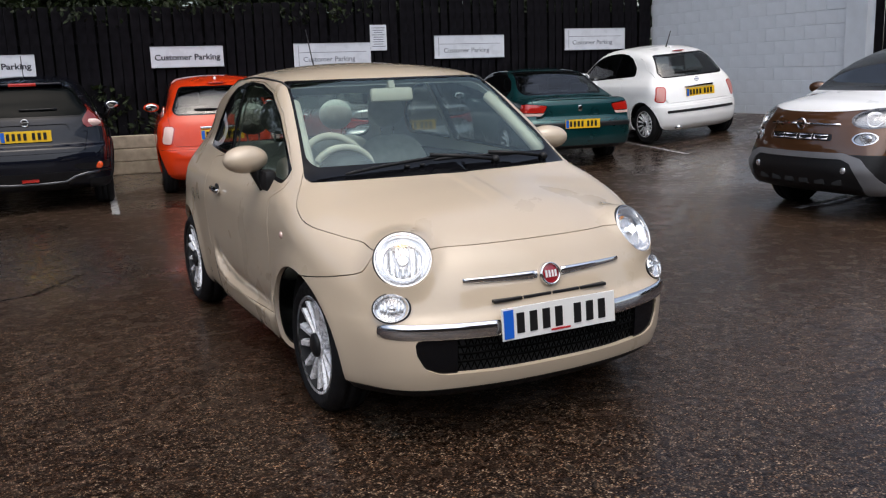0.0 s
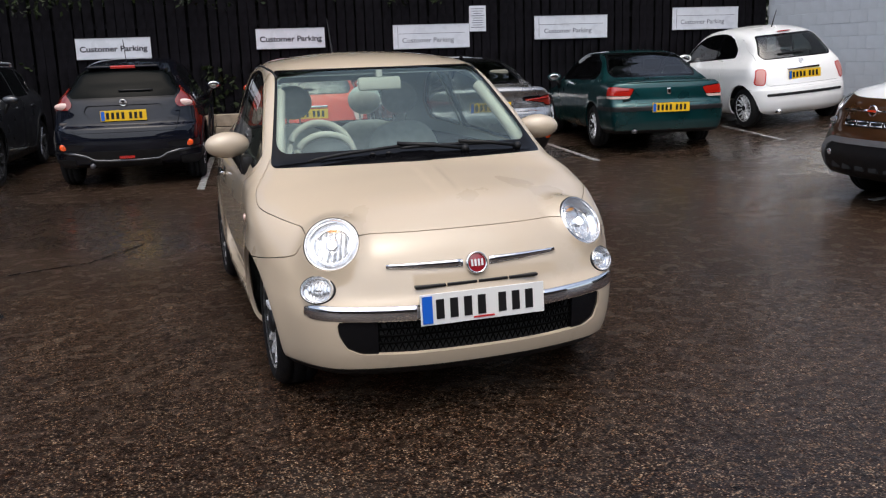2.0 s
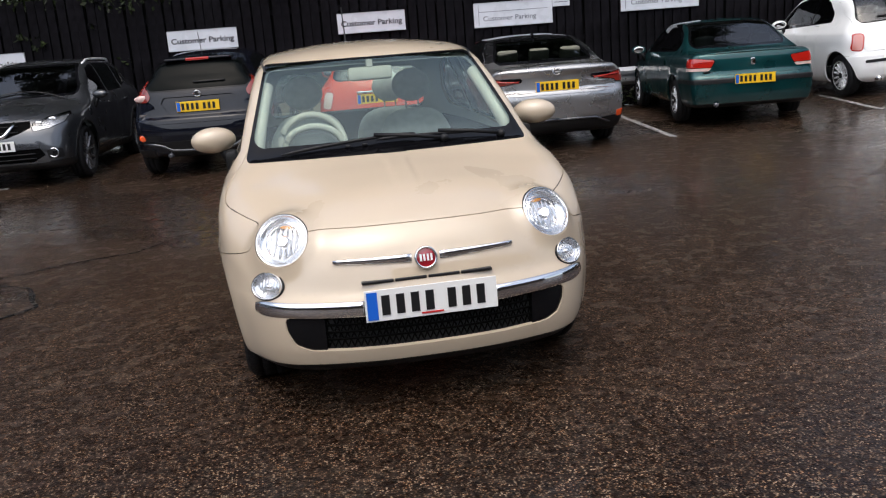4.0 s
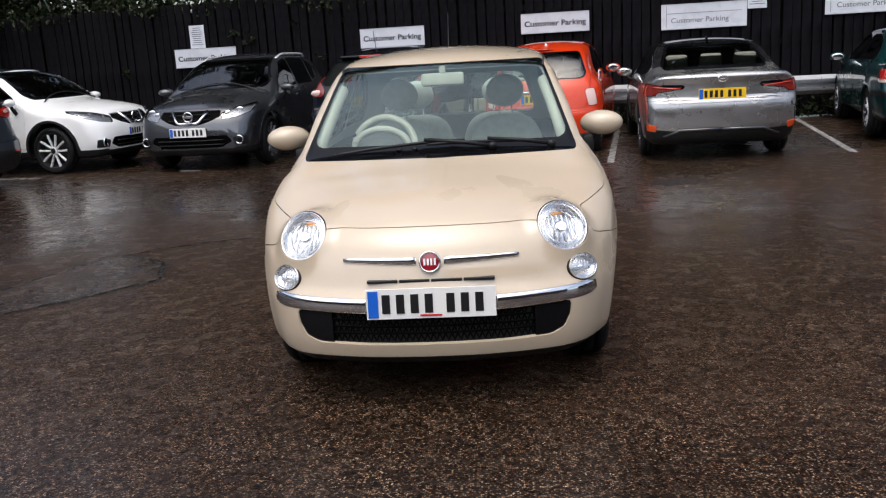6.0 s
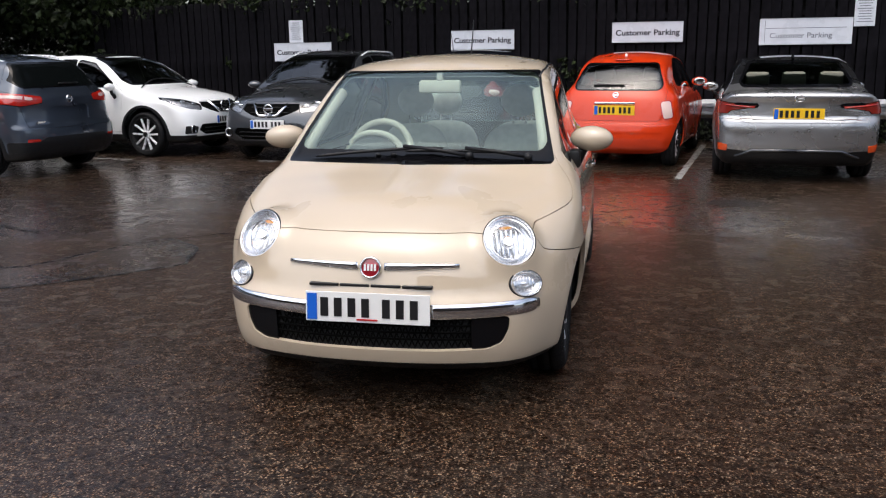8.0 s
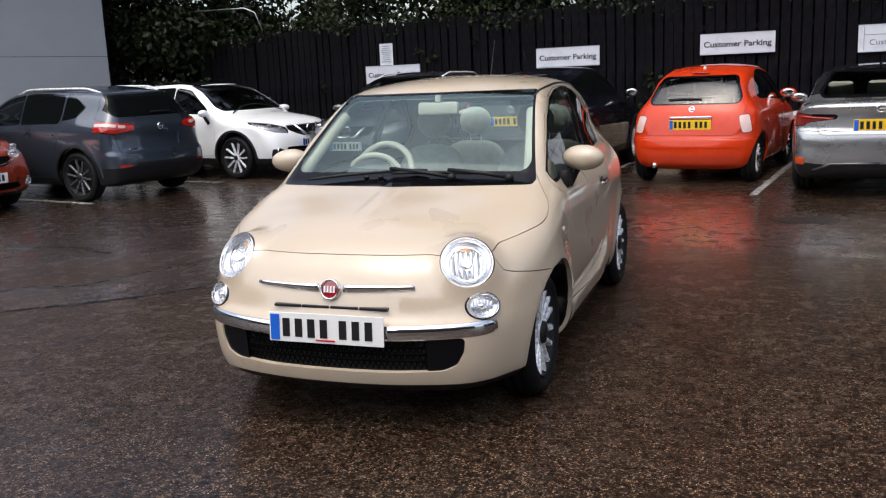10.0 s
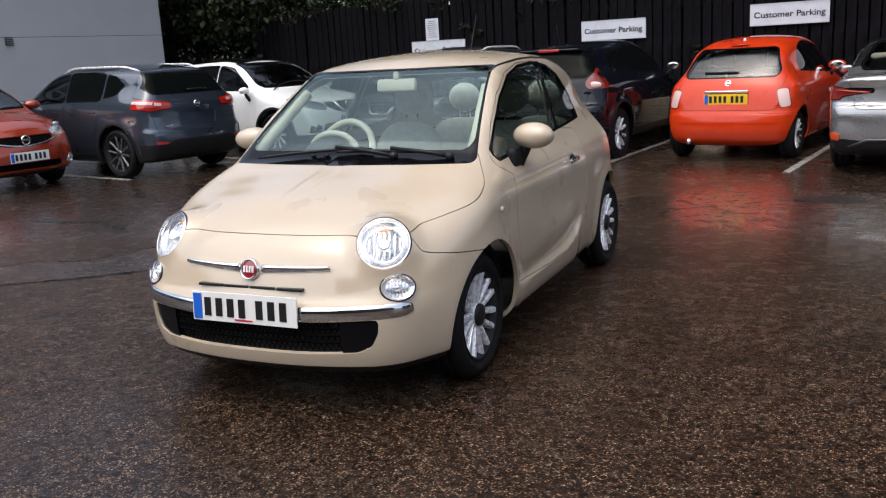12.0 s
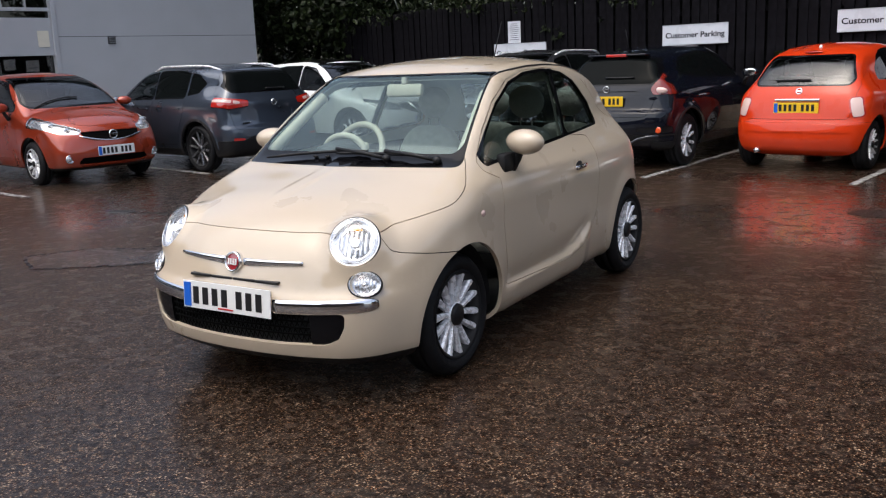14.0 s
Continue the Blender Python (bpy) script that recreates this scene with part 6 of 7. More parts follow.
def green_saloon():
    s = dict(L=4.555, W=1.765, H=1.41, R=0.305, rim=0.19, track=0.77, tyre=0.195, belt=0.92, zb=0.22, wheels=[(0.92, 0.355), (3.62, 0.355)], style="five_twin", flare=0.01,
             top=[(0.0, 0.6), (0.15, 0.70), (0.4, 0.78), (0.8, 0.86), (1.25, 0.93), (1.4, 0.98), (1.75, 1.18), (2.05, 1.33), (2.35, 1.395), (2.7, 1.405), (3.05, 1.385), (3.3, 1.33), (3.55, 1.20), (3.85, 1.03), (3.98, 0.985), (4.3, 0.98), (4.48, 0.97), (4.55, 0.90)],
             front=[(0.2, 0.1), (0.35, 0.02), (0.5, 0.0), (0.65, 0.03), (0.8, 0.12)],
             rear=[(0.2, 0.14), (0.3, 0.04), (0.42, 0.0), (0.6, 0.0), (0.64, 0.04), (0.7, 0.07), (0.85, 0.085), (0.97, 0.11)],
             width=[(0.2, 0.80), (0.35, 0.86), (0.6, 0.88), (0.8, 0.875), (0.9, 0.85), (0.97, 0.81), (1.1, 0.745), (1.25, 0.665), (1.36, 0.60), (1.44, 0.54)],
             plan=[(0, 0.86), (0.4, 0.94), (1.0, 0.99), (2, 1.0), (3.4, 1.0), (4.1, 0.97), (4.56, 0.91)], house=[(1.0, 1.0), (2.4, 1.0), (3.3, 0.95), (4.0, 0.93), (4.6, 0.96)],
             crown=[(0, 0.08), (1.2, 0.08), (2.2, 0.06), (3.2, 0.08), (4.0, 0.03), (4.6, 0.03)], bow=(0.2, 2.4, 0.12, 3.0), round=(0.055, 0.06, 0.06), mirror=(0.97, 1.62, 0.99))
    s["regions"] = [
        region("windscreen", "front", polygon(mir([(0.54, 1.34), (0.70, 1.0)]), 0.05), M_DGLASS, 2.3, frit=0.03, window=True),
        region("rear_window", "rear", polygon(mir([(0.52, 1.335), (0.655, 1.04)]), 0.05), M_DGLASS, 3.1, frit=0.03, window=True),
        region("side_window", "side", polygon([(1.62, 0.98), (2.1, 1.29), (2.5, 1.34), (2.95, 1.335), (3.35, 1.2), (3.58, 1.02), (3.4, 1.0)], 0.04), M_DGLASS, 0.45, frit=0.02, sides="each", window=True),
        region("tail_lamp", "rear", polygon([(0.50, 0.865), (0.78, 0.895), (0.90, 0.875), (0.90, 0.775), (0.55, 0.77)], 0.012), M_REDLENS, 4.25, frit=0.008, off=0.006, sides="each", label="red tail lamp"),
        region("reversing_lamp", "rear", polygon([(0.55, 0.765), (0.90, 0.77), (0.90, 0.73), (0.57, 0.725)], 0.008), M_WHITELENS, 4.25, off=0.006, sides="each", label="pale lower lamp strip"),
        region("rub_strip", "rear", polygon(mir([(0.95, 0.615), (0.95, 0.555)]), 0.005), M_BLACK, 3.9, off=0.006),
        region("lower_skirt", "rear", lambda x, z: z - 0.285, M_BLACK, 3.9),
    ]
    s["panels"] = [dict(name="boot_lid", proj="rear", lim=3.9, shape=polygon(mir([(0.74, 1.05), (0.70, 0.9), (0.66, 0.66)]), 0.03)),
                   dict(name="rear_door", proj="side", lim=0.5, sides="each", shape=polygon([(2.58, 0.32), (2.58, 1.36), (3.0, 1.35), (3.60, 1.03), (3.22, 0.55), (3.2, 0.34)], 0.05)),
                   dict(name="front_door", proj="side", lim=0.5, sides="each", shape=polygon([(1.42, 0.33), (1.40, 0.9), (2.1, 1.34), (2.56, 1.38), (2.56, 0.32)], 0.05))]
    s["seats"] = ([(2.2, (-0.38, 0.38), 0.6), (3.1, (-0.4, 0.4), 0.5)], 0.34, M_DASH)
    car, skin = build_car("saloon_car", s, M_GREEN, Matrix.Translation((0, 0, 0.045)) @ at_rear(7.86, 10.62, 168, 4.555), "dark metallic green older saloon, nose to the black fence", 0.04)
    rear_plate(car, skin, s, 0.60)
    V, F = tube([(x, rear_y(skin.field, abs(x), 0.945, 4.555) - 0.002, 0.955 - 0.02 * (x / 0.7) ** 2) for x in np.linspace(-0.66, 0.66, 15)], 0.012, 8)
    put("boot_edge", mesh_of("boot_edge", V, F, M_GREEN), car)
    part("badge", box(bmesh.new(), -0.03, 0.03, -0.005, 0.012, -0.045, 0.045, 0.01), M_CHROME, car, "small chrome badge", True, pose(0, rear_y(skin.field, 0, 0.82, 4.555), 0.82))
    part("boot_script", boxed(-0.66, -0.56, -0.004, 0.008, 0, 0.02), M_CHROME, car, "", m=pose(1.22, rear_y(skin.field, 0.6, 0.70, 4.555), 0.695))
    exhaust(car, 0.5, 4.5, 0.27)


green_saloon()


# crossovers: one plan serves three cars
def crossover(front_lamps):
    s = dict(L=4.377, W=1.806, H=1.6, R=0.345, rim=0.266, track=0.785, tyre=0.215, belt=1.02, zb=0.22, wheels=[(0.90, 0.40), (3.546, 0.40)], style="five_twin", flare=0.02,
             top=[(0.0, 0.72), (0.1, 0.82), (0.3, 0.93), (0.6, 1.0), (0.95, 1.05), (1.15, 1.09), (1.3, 1.18), (1.6, 1.36), (1.85, 1.485), (2.1, 1.555), (2.5, 1.59), (3.2, 1.575), (3.8, 1.51), (3.98, 1.46), (4.1, 1.33), (4.22, 1.15), (4.3, 1.0), (4.36, 0.8)],
             front=[(0.2, 0.14), (0.32, 0.04), (0.5, 0.0), (0.65, 0.01), (0.75, 0.035), (0.85, 0.09), (0.95, 0.2)],
             rear=[(0.2, 0.16), (0.35, 0.04), (0.5, 0.0), (0.62, 0.01), (0.7, 0.06), (0.9, 0.09), (1.0, 0.08), (1.08, 0.13)],
             width=[(0.2, 0.84), (0.4, 0.885), (0.6, 0.90), (0.8, 0.90), (0.95, 0.888), (1.03, 0.86), (1.12, 0.815), (1.3, 0.745), (1.45, 0.675), (1.55, 0.61), (1.62, 0.55)],
             plan=[(0, 0.87), (0.4, 0.94), (0.9, 0.985), (1.6, 1.0), (3.5, 1.0), (4.0, 0.97), (4.38, 0.92)], house=[(1.0, 1.0), (2.4, 1.0), (3.4, 0.96), (4.0, 0.9), (4.4, 0.9)],
             crown=[(0, 0.10), (1.0, 0.10), (2.0, 0.08), (3.5, 0.09), (4.3, 0.05)], bow=(0.2, 2.4, 0.16, 2.5), round=(0.10, 0.12, 0.08), mirror=(0.98, 1.45, 1.07), mirror_z=0.058)
    s["regions"] = [
        region("windscreen", "front", polygon(mir([(0.56, 1.49), (0.73, 1.12)]), 0.05), M_DGLASS, 2.2, frit=0.03, window=True),
        region("rear_window", "rear", polygon(mir([(0.55, 1.45), (0.70, 1.16)]), 0.06), M_BLKGLASS, 3.7, frit=0.02),
        region("front_side_window", "side", polygon([(1.5, 1.08), (1.98, 1.42), (2.32, 1.475), (2.32, 1.09)], 0.03), M_DGLASS, 0.45, frit=0.02, sides="each", window=True),
        region("rear_side_window", "side", polygon([(2.38, 1.09), (2.38, 1.478), (2.9, 1.475), (3.18, 1.44), (3.18, 1.10)], 0.03), M_BLKGLASS, 0.45, frit=0.02, sides="each"),
        region("quarter_window", "side", polygon([(3.25, 1.13), (3.25, 1.435), (3.42, 1.405), (3.62, 1.29), (3.50, 1.17)], 0.012), M_BLKGLASS, 0.45, frit=0.015, sides="each"),
    ]
    clad = lambda y, z: np.minimum(z - 0.335, np.minimum(np.sqrt((y - 0.9) ** 2 + (z - 0.345) ** 2) - 0.445, np.sqrt((y - 3.546) ** 2 + (z - 0.345) ** 2) - 0.445))
    s["regions"].append(region("side_cladding", "side", clad, M_BLACK, 0.62, off=0.008, rim=0.02, sides="each"))
    if front_lamps:
        s["regions"] += [
            region("headlamp", "front", polygon([(0.45, 0.795), (0.62, 0.865), (0.79, 0.905), (0.82, 0.875), (0.80, 0.80), (0.66, 0.74), (0.48, 0.715)], 0.012), M_LENS, 0.8, tray=True, tray_mat=M_TRAY, frit=0.008, off=0.004, sides="each", label="slim clear headlamp"),
            region("grille", "front", polygon(mir([(0.43, 0.84), (0.45, 0.76), (0.32, 0.70), (0.18, 0.655)]), 0.012), M_PIT, 0.4, off=-0.025),
            region("lower_intake", "front", polygon(mir([(0.54, 0.50), (0.60, 0.41), (0.44, 0.33)]), 0.02), M_PIT, 0.4, off=-0.02),
            region("front_skirt", "front", lambda x, z: z - 0.315, M_BLACK, 0.7, off=0.004),
            region("fog_surround", "front", polygon([(0.61, 0.47), (0.78, 0.48), (0.78, 0.36), (0.62, 0.36)], 0.02), M_BLACK, 0.6, off=0.003, sides="each"),
        ]
        s["panels"] = [dict(name="bonnet", proj="side", lim=-1, shape=lambda y, z: np.maximum((spline([0.0, 0.15, 0.5, 1.2], [0.86, 0.865, 0.95, 1.06])(y) - z), y - 1.16))]
    else:
        s["regions"] += [
            region("lamp_core", "rear", polygon([(0.56, 1.022), (0.86, 1.066), (0.87, 1.03), (0.60, 0.988)], 0.01), M_WHITELENS, 3.92, off=0.012, sides="each", label="pale core of the tail lamp"),
            region("tail_lamp", "rear", polygon([(0.44, 1.03), (0.60, 1.055), (0.92, 1.10), (0.92, 0.97), (0.75, 0.925), (0.46, 0.955)], 0.015), M_REDLENS, 3.92, frit=0.008, off=0.01, sides="each", label="red and clear wrap-round tail lamp"),
            region("plate_recess", "rear", polygon(mir([(0.34, 0.90), (0.30, 0.72)]), 0.02), M_BLUEGREY, 3.95, off=-0.016, rim=0.0),
            region("bumper_cladding", "rear", lambda x, z: z - 0.47 - 0.05 * np.clip((0.62 - x) / 0.12, 0, 1), M_BLACK, 4.02, off=0.006),
            region("fog_reflector", "rear", polygon([(0.60, 0.50), (0.76, 0.51), (0.76, 0.465), (0.60, 0.46)], 0.006), M_REDLENS, 4.0, off=0.008, sides="each"),
        ]
        s["panels"] = [dict(name="tailgate", proj="rear", lim=3.85, shape=polygon(mir([(0.60, 1.51), (0.78, 1.12), (0.70, 0.63)]), 0.05))]
    s["panels"] += [dict(name="rear_door", proj="side", lim=0.5, sides="each", shape=polygon([(2.35, 0.38), (2.35, 1.49), (2.9, 1.485), (3.22, 1.42), (3.22, 0.9), (3.05, 0.6), (3.0, 0.40)], 0.05)),
                    dict(name="front_door", proj="side", lim=0.5, sides="each", shape=polygon([(1.33, 0.38), (1.30, 1.0), (1.95, 1.45), (2.33, 1.49), (2.33, 0.38)], 0.05))]
    s["seats"] = ([(2.05, (-0.38, 0.38), 0.62), (2.95, (-0.38, 0.38), 0.55)], 0.42, M_DASH)
    return s


def crossover_car(color, m, label, front, rim_mat, style, plate=True, glass_roof=False):
    s = crossover(front)
    if glass_roof:
        s["regions"].append(region("glass_roof", "top", polygon([(-0.52, 2.02), (0.52, 2.02), (0.54, 3.5), (-0.54, 3.5)], 0.05), M_FRIT, 1.35, off=0.001, label="dark glass roof"))
    s["rim_mat"], s["style"] = rim_mat, style
    car, skin = build_car("crossover_car", s, color, m, label, 0.042)
    f = skin.field
    for sd in (1, -1):
        if not glass_roof:
            pts = []
            for y in np.linspace(2.1, 3.75, 18):
                x, a = side_x(f, y, 1.46) - 0.06, np.linspace(1.3, 1.75, 600)
                z = float(a[np.argmax(f(np.full(600, x), np.full(600, y), a) > 0)])
                pts.append((sd * x, y, z - 0.01 + 0.05 * min(1.0, (y - 2.1) / 0.22, (3.75 - y) / 0.22)))
            V, F = tube(pts, 0.016, 8)
            tagged(put("roof_rail", mesh_of("roof_rail", V, F, M_ALLOY), car), "silver roof rail")
        for y in (1.85, 2.75):
            part("door_handle", box(bmesh.new(), -0.014, 0.014, -0.08, 0.08, -0.014, 0.014, 0.01), color, car, "", True, pose(sd * (side_x(f, y + 0.3, 0.93) + 0.015), y + 0.3, 0.93))
    if front:
        for sd in (1, -1):
            V, F = tube([(sd * 0.265, front_y(f, 0.265, 0.83) - 0.008, 0.835), (sd * 0.16, front_y(f, 0.16, 0.69) - 0.012, 0.695), (sd * 0.13, front_y(f, 0.13, 0.675) - 0.012, 0.675), (0, front_y(f, 0, 0.67) - 0.012, 0.67)], 0.024, 8, flat=1.0)
            put("grille_bar", mesh_of("grille_bar", V, F, M_CHROME), car)
            V, F = tube([(sd * 0.69 + 0.055 * math.cos(a), front_y(f, 0.69, 0.43) - 0.006, 0.43 + 0.055 * math.sin(a)) for a in np.linspace(0, 6.283, 20, endpoint=False)], 0.01, 6, closed=True)
            put("fog_ring", mesh_of("fog_ring", V, F, M_CHROME), car)
            part("fog_lamp", ellipsoid(bmesh.new(), (sd * 0.69, front_y(f, 0.69, 0.43), 0.43), (0.045, 0.012, 0.045)), M_FRIT, car, "", True)
            for x, r in ((0.52, 0.04), (0.66, 0.045)):
                yy = front_y(f, x, 0.80 + (x - 0.5) * 0.25)
                part("lamp_unit", ellipsoid(bmesh.new(), (sd * x, yy + 0.02, 0.80 + (x - 0.5) * 0.25), (0.055, 0.012, 0.028)), M_REFL, car, "", True)
        round_badge(car, front_y(f, 0, 0.755) - 0.016, 0.765, 0.075)
        for z in (0.72, 0.79):
            V, F = tube([(x, front_y(f, abs(x), z) + 0.004, z) for x in np.linspace(-0.3, 0.3, 9)], 0.006, 6)
            put("grille_slat", mesh_of("grille_slat", V, F, M_BLACK), car)
        for z in (0.38, 0.44):
            V, F = tube([(x, front_y(f, abs(x), z) + 0.004, z) for x in np.linspace(-0.48, 0.48, 11)], 0.008, 6)
            put("intake_bar", mesh_of("intake_bar", V, F, M_BLACK), car)
        if plate:
            front_plate(car, skin, s, 0.555)
        for x0, x1 in ((-0.6, 0.05), (0.05, 0.6)):
            pts = []
            for x in np.linspace(x0, x1, 8):
                a = np.linspace(0.9, 1.7, 800)
                v = f(np.full(800, abs(x)), np.full(800, 1.27 - 0.12 * (x / 0.6) ** 2), a)
                pts.append((x, 1.27 - 0.12 * (x / 0.6) ** 2, float(a[np.argmax(v > 0)]) + 0.015))
            V, F = tube(pts, 0.01, 6)
            put("wiper", mesh_of("wiper", V, F, M_BLACK), car)
    else:
        round_badge(car, rear_y(f, 0, 0.99, 4.377), 0.99, 0.05, 1)
        part("script", boxed(0.44, 0.60, -0.004, 0.006, 0.70, 0.722), M_CHROME, car, "", m=pose(0, rear_y(f, 0.5, 0.71, 4.377), 0))
        rear_wiper(car, skin, s, -0.3, 0.05, 1.19)
    return car


crossover_car(M_GREY, pose(-1.98, 11.45, 0, 0, 0, -6), "dark grey crossover, chrome grille bars, backed to the fence", True, M_DALLOY, "five_twin")
crossover_car(M_WHITE, pose(-3.2, 12.75, 0, 0, 0, 78), "white crossover with black cladding and silver wheels", True, M_ALLOY, "five_twin", glass_roof=True)
crossover_car(M_BLUEGREY, at_rear(-4.15, 10.2, -100, 4.377), "blue-grey crossover with silver roof rails, tail to the car park", False, M_DALLOY, "five_twin")


def dark_juke():
    s = dict(L=4.135, W=1.765, H=1.57, R=0.34, rim=0.235, track=0.765, tyre=0.215, belt=1.05, zb=0.24, wheels=[(0.82, 0.40), (3.35, 0.40)], style="ten", flare=0.035, rim_mat=M_ALLOY,
             top=[(0.0, 0.75), (0.15, 0.92), (0.5, 1.03), (0.9, 1.08), (1.1, 1.12), (1.5, 1.38), (1.75, 1.50), (2.0, 1.555), (2.5, 1.56), (3.1, 1.525), (3.5, 1.46), (3.65, 1.42), (3.8, 1.25), (3.95, 1.08), (4.05, 0.95), (4.12, 0.8)],
             front=[(0.2, 0.14), (0.35, 0.03), (0.55, 0.0), (0.75, 0.03), (0.95, 0.15)],
             rear=[(0.2, 0.22), (0.33, 0.1), (0.5, 0.02), (0.6, 0.0), (0.72, 0.02), (0.78, 0.10), (0.95, 0.14), (1.05, 0.15)],
             width=[(0.2, 0.82), (0.4, 0.865), (0.65, 0.88), (0.85, 0.87), (0.98, 0.84), (1.06, 0.79), (1.2, 0.72), (1.35, 0.645), (1.48, 0.57), (1.58, 0.5)],
             plan=[(0, 0.88), (0.4, 0.95), (0.9, 0.99), (1.6, 0.99), (3.2, 1.0), (3.8, 0.97), (4.14, 0.92)], house=[(1.0, 1.0), (2.2, 1.0), (3.2, 0.94), (3.8, 0.88), (4.1, 0.9)],
             crown=[(0, 0.1), (1.0, 0.1), (2.0, 0.08), (3.3, 0.1), (4.1, 0.05)], bow=(0.2, 2.4, 0.2, 2.5), round=(0.11, 0.12, 0.08), mirror=(0.96, 1.4, 1.14))
    s["regions"] = [
        region("windscreen", "front", polygon(mir([(0.52, 1.48), (0.68, 1.15)]), 0.05), M_DGLASS, 2.0, frit=0.03, window=True),
        region("rear_window", "rear", polygon(mir([(0.52, 1.40), (0.66, 1.14), (0.60, 1.09)]), 0.05), M_BLKGLASS, 3.3, frit=0.02),
        region("side_window", "side", polygon([(1.4, 1.12), (1.9, 1.44), (2.5, 1.46), (3.1, 1.38), (3.3, 1.2), (2.6, 1.14)], 0.03), M_BLKGLASS, 0.4, frit=0.02, sides="each"),
        region("tail_lamp", "rear", polygon([(0.60, 1.03), (0.64, 1.10), (0.66, 1.30), (0.70, 1.13), (0.78, 1.06), (0.90, 1.04), (0.90, 0.95), (0.62, 0.95)], 0.006), M_DREDLENS, 3.65, off=0.012, rim=0.02, sides="each", label="red boomerang tail lamp"),
        region("bumper_cladding", "rear", polygon(mir([(0.95, 0.45), (0.55, 0.43), (0.40, 0.37), (0.38, 0.15)]), 0.01), M_BLACK, 3.6, off=0.004),
        region("plate_recess", "rear", polygon(mir([(0.43, 1.0), (0.47, 0.93), (0.36, 0.775)]), 0.02), M_NAVY, 3.6, off=-0.016, rim=0.0),
        region("fog_pocket", "rear", polygon([(0.45, 0.53), (0.86, 0.56), (0.86, 0.475), (0.56, 0.465)], 0.02), M_BLACK, 3.6, off=-0.006, sides="each"),
        region("side_cladding", "side", lambda y, z: np.minimum(z - 0.36, np.minimum(np.sqrt((y - 0.82) ** 2 + (z - 0.34) ** 2) - 0.44, np.sqrt((y - 3.35) ** 2 + (z - 0.34) ** 2) - 0.44)), M_BLACK, 0.62, off=0.008, rim=0.02, sides="each"),
    ]
    s["panels"] = [dict(name="tailgate", proj="rear", lim=3.4, shape=polygon(mir([(0.56, 1.46), (0.70, 1.10), (0.60, 0.68)]), 0.05)),
                   dict(name="rear_door", proj="side", lim=0.5, sides="each", shape=polygon([(2.25, 0.4), (2.25, 1.48), (2.8, 1.45), (3.2, 1.2), (2.95, 0.7), (2.85, 0.42)], 0.05))]
    car, skin = build_car("crossover_car", s, M_NAVY, at_rear(0.56, 11.05, 173, 4.135), "blue-black compact crossover, nose to the black fence", 0.038)
    f = skin.field
    rear_plate(car, skin, s, 0.875)
    round_badge(car, rear_y(f, 0, 1.03, 4.135), 1.025, 0.045, 1)
    part("third_lamp", box(bmesh.new(), -0.15, 0.15, -0.02, 0.03, -0.02, 0.02, 0.01), M_REDLENS, car, "red high brake lamp", True, pose(0, 3.66, 1.45))
    part("spoiler", box(bmesh.new(), -0.42, 0.42, -0.14, 0.03, -0.015, 0.015, 0.014), M_NAVY, car, "", True, pose(0, 3.66, 1.452, 8))
    for sd in (1, -1):
        part("round_reflector", ellipsoid(bmesh.new(), (sd * 0.74, rear_y(f, 0.74, 0.515, 4.135), 0.515), (0.045, 0.012, 0.042)), M_ORLENS, car, "round orange reflector", True)
        # the lamp's glow is only a pale lens colour, nothing emits here
        part("lamp_bulb_lens", ellipsoid(bmesh.new(), (sd * 0.71, rear_y(f, 0.71, 1.0, 4.135) + 0.008, 1.0), (0.10, 0.026, 0.044)), M_WHITELENS, car, "pale lamp lens, its glow put into the colour", True)
    V, F = tube([(x, rear_y(f, abs(x), z, 4.135) + 0.004, z) for x, z in ((-0.74, 0.44), (-0.6, 0.43), (-0.48, 0.40), (-0.38, 0.345), (-0.2, 0.335), (0.2, 0.335), (0.38, 0.345), (0.48, 0.40), (0.6, 0.43), (0.74, 0.44))], 0.018, 8)
    tagged(put("skid_trim", mesh_of("skid_trim", V, F, M_GREY), car), "grey bumper trim")
    part("fog_reflector", boxed(-0.09, 0.09, -0.005, 0.012, 0.36, 0.40), M_REDLENS, car, "", m=pose(0, rear_y(f, 0, 0.38, 4.135), 0))
    part("script", boxed(0.62, 0.76, -0.004, 0.006, 0.78, 0.81), M_CHROME, car, "", m=pose(0, rear_y(f, 0.7, 0.79, 4.135), 0))
    rear_wiper(car, skin, s, -0.35, 0.05, 1.17)
    exhaust(car, 0.42, 4.0, 0.28)
    V, F = tube([(0.0, 3.3, 1.5), (0.0, 3.42, 1.78)], 0.005, 6)
    put("aerial", mesh_of("aerial", V, F, M_BLACK), car)


dark_juke()


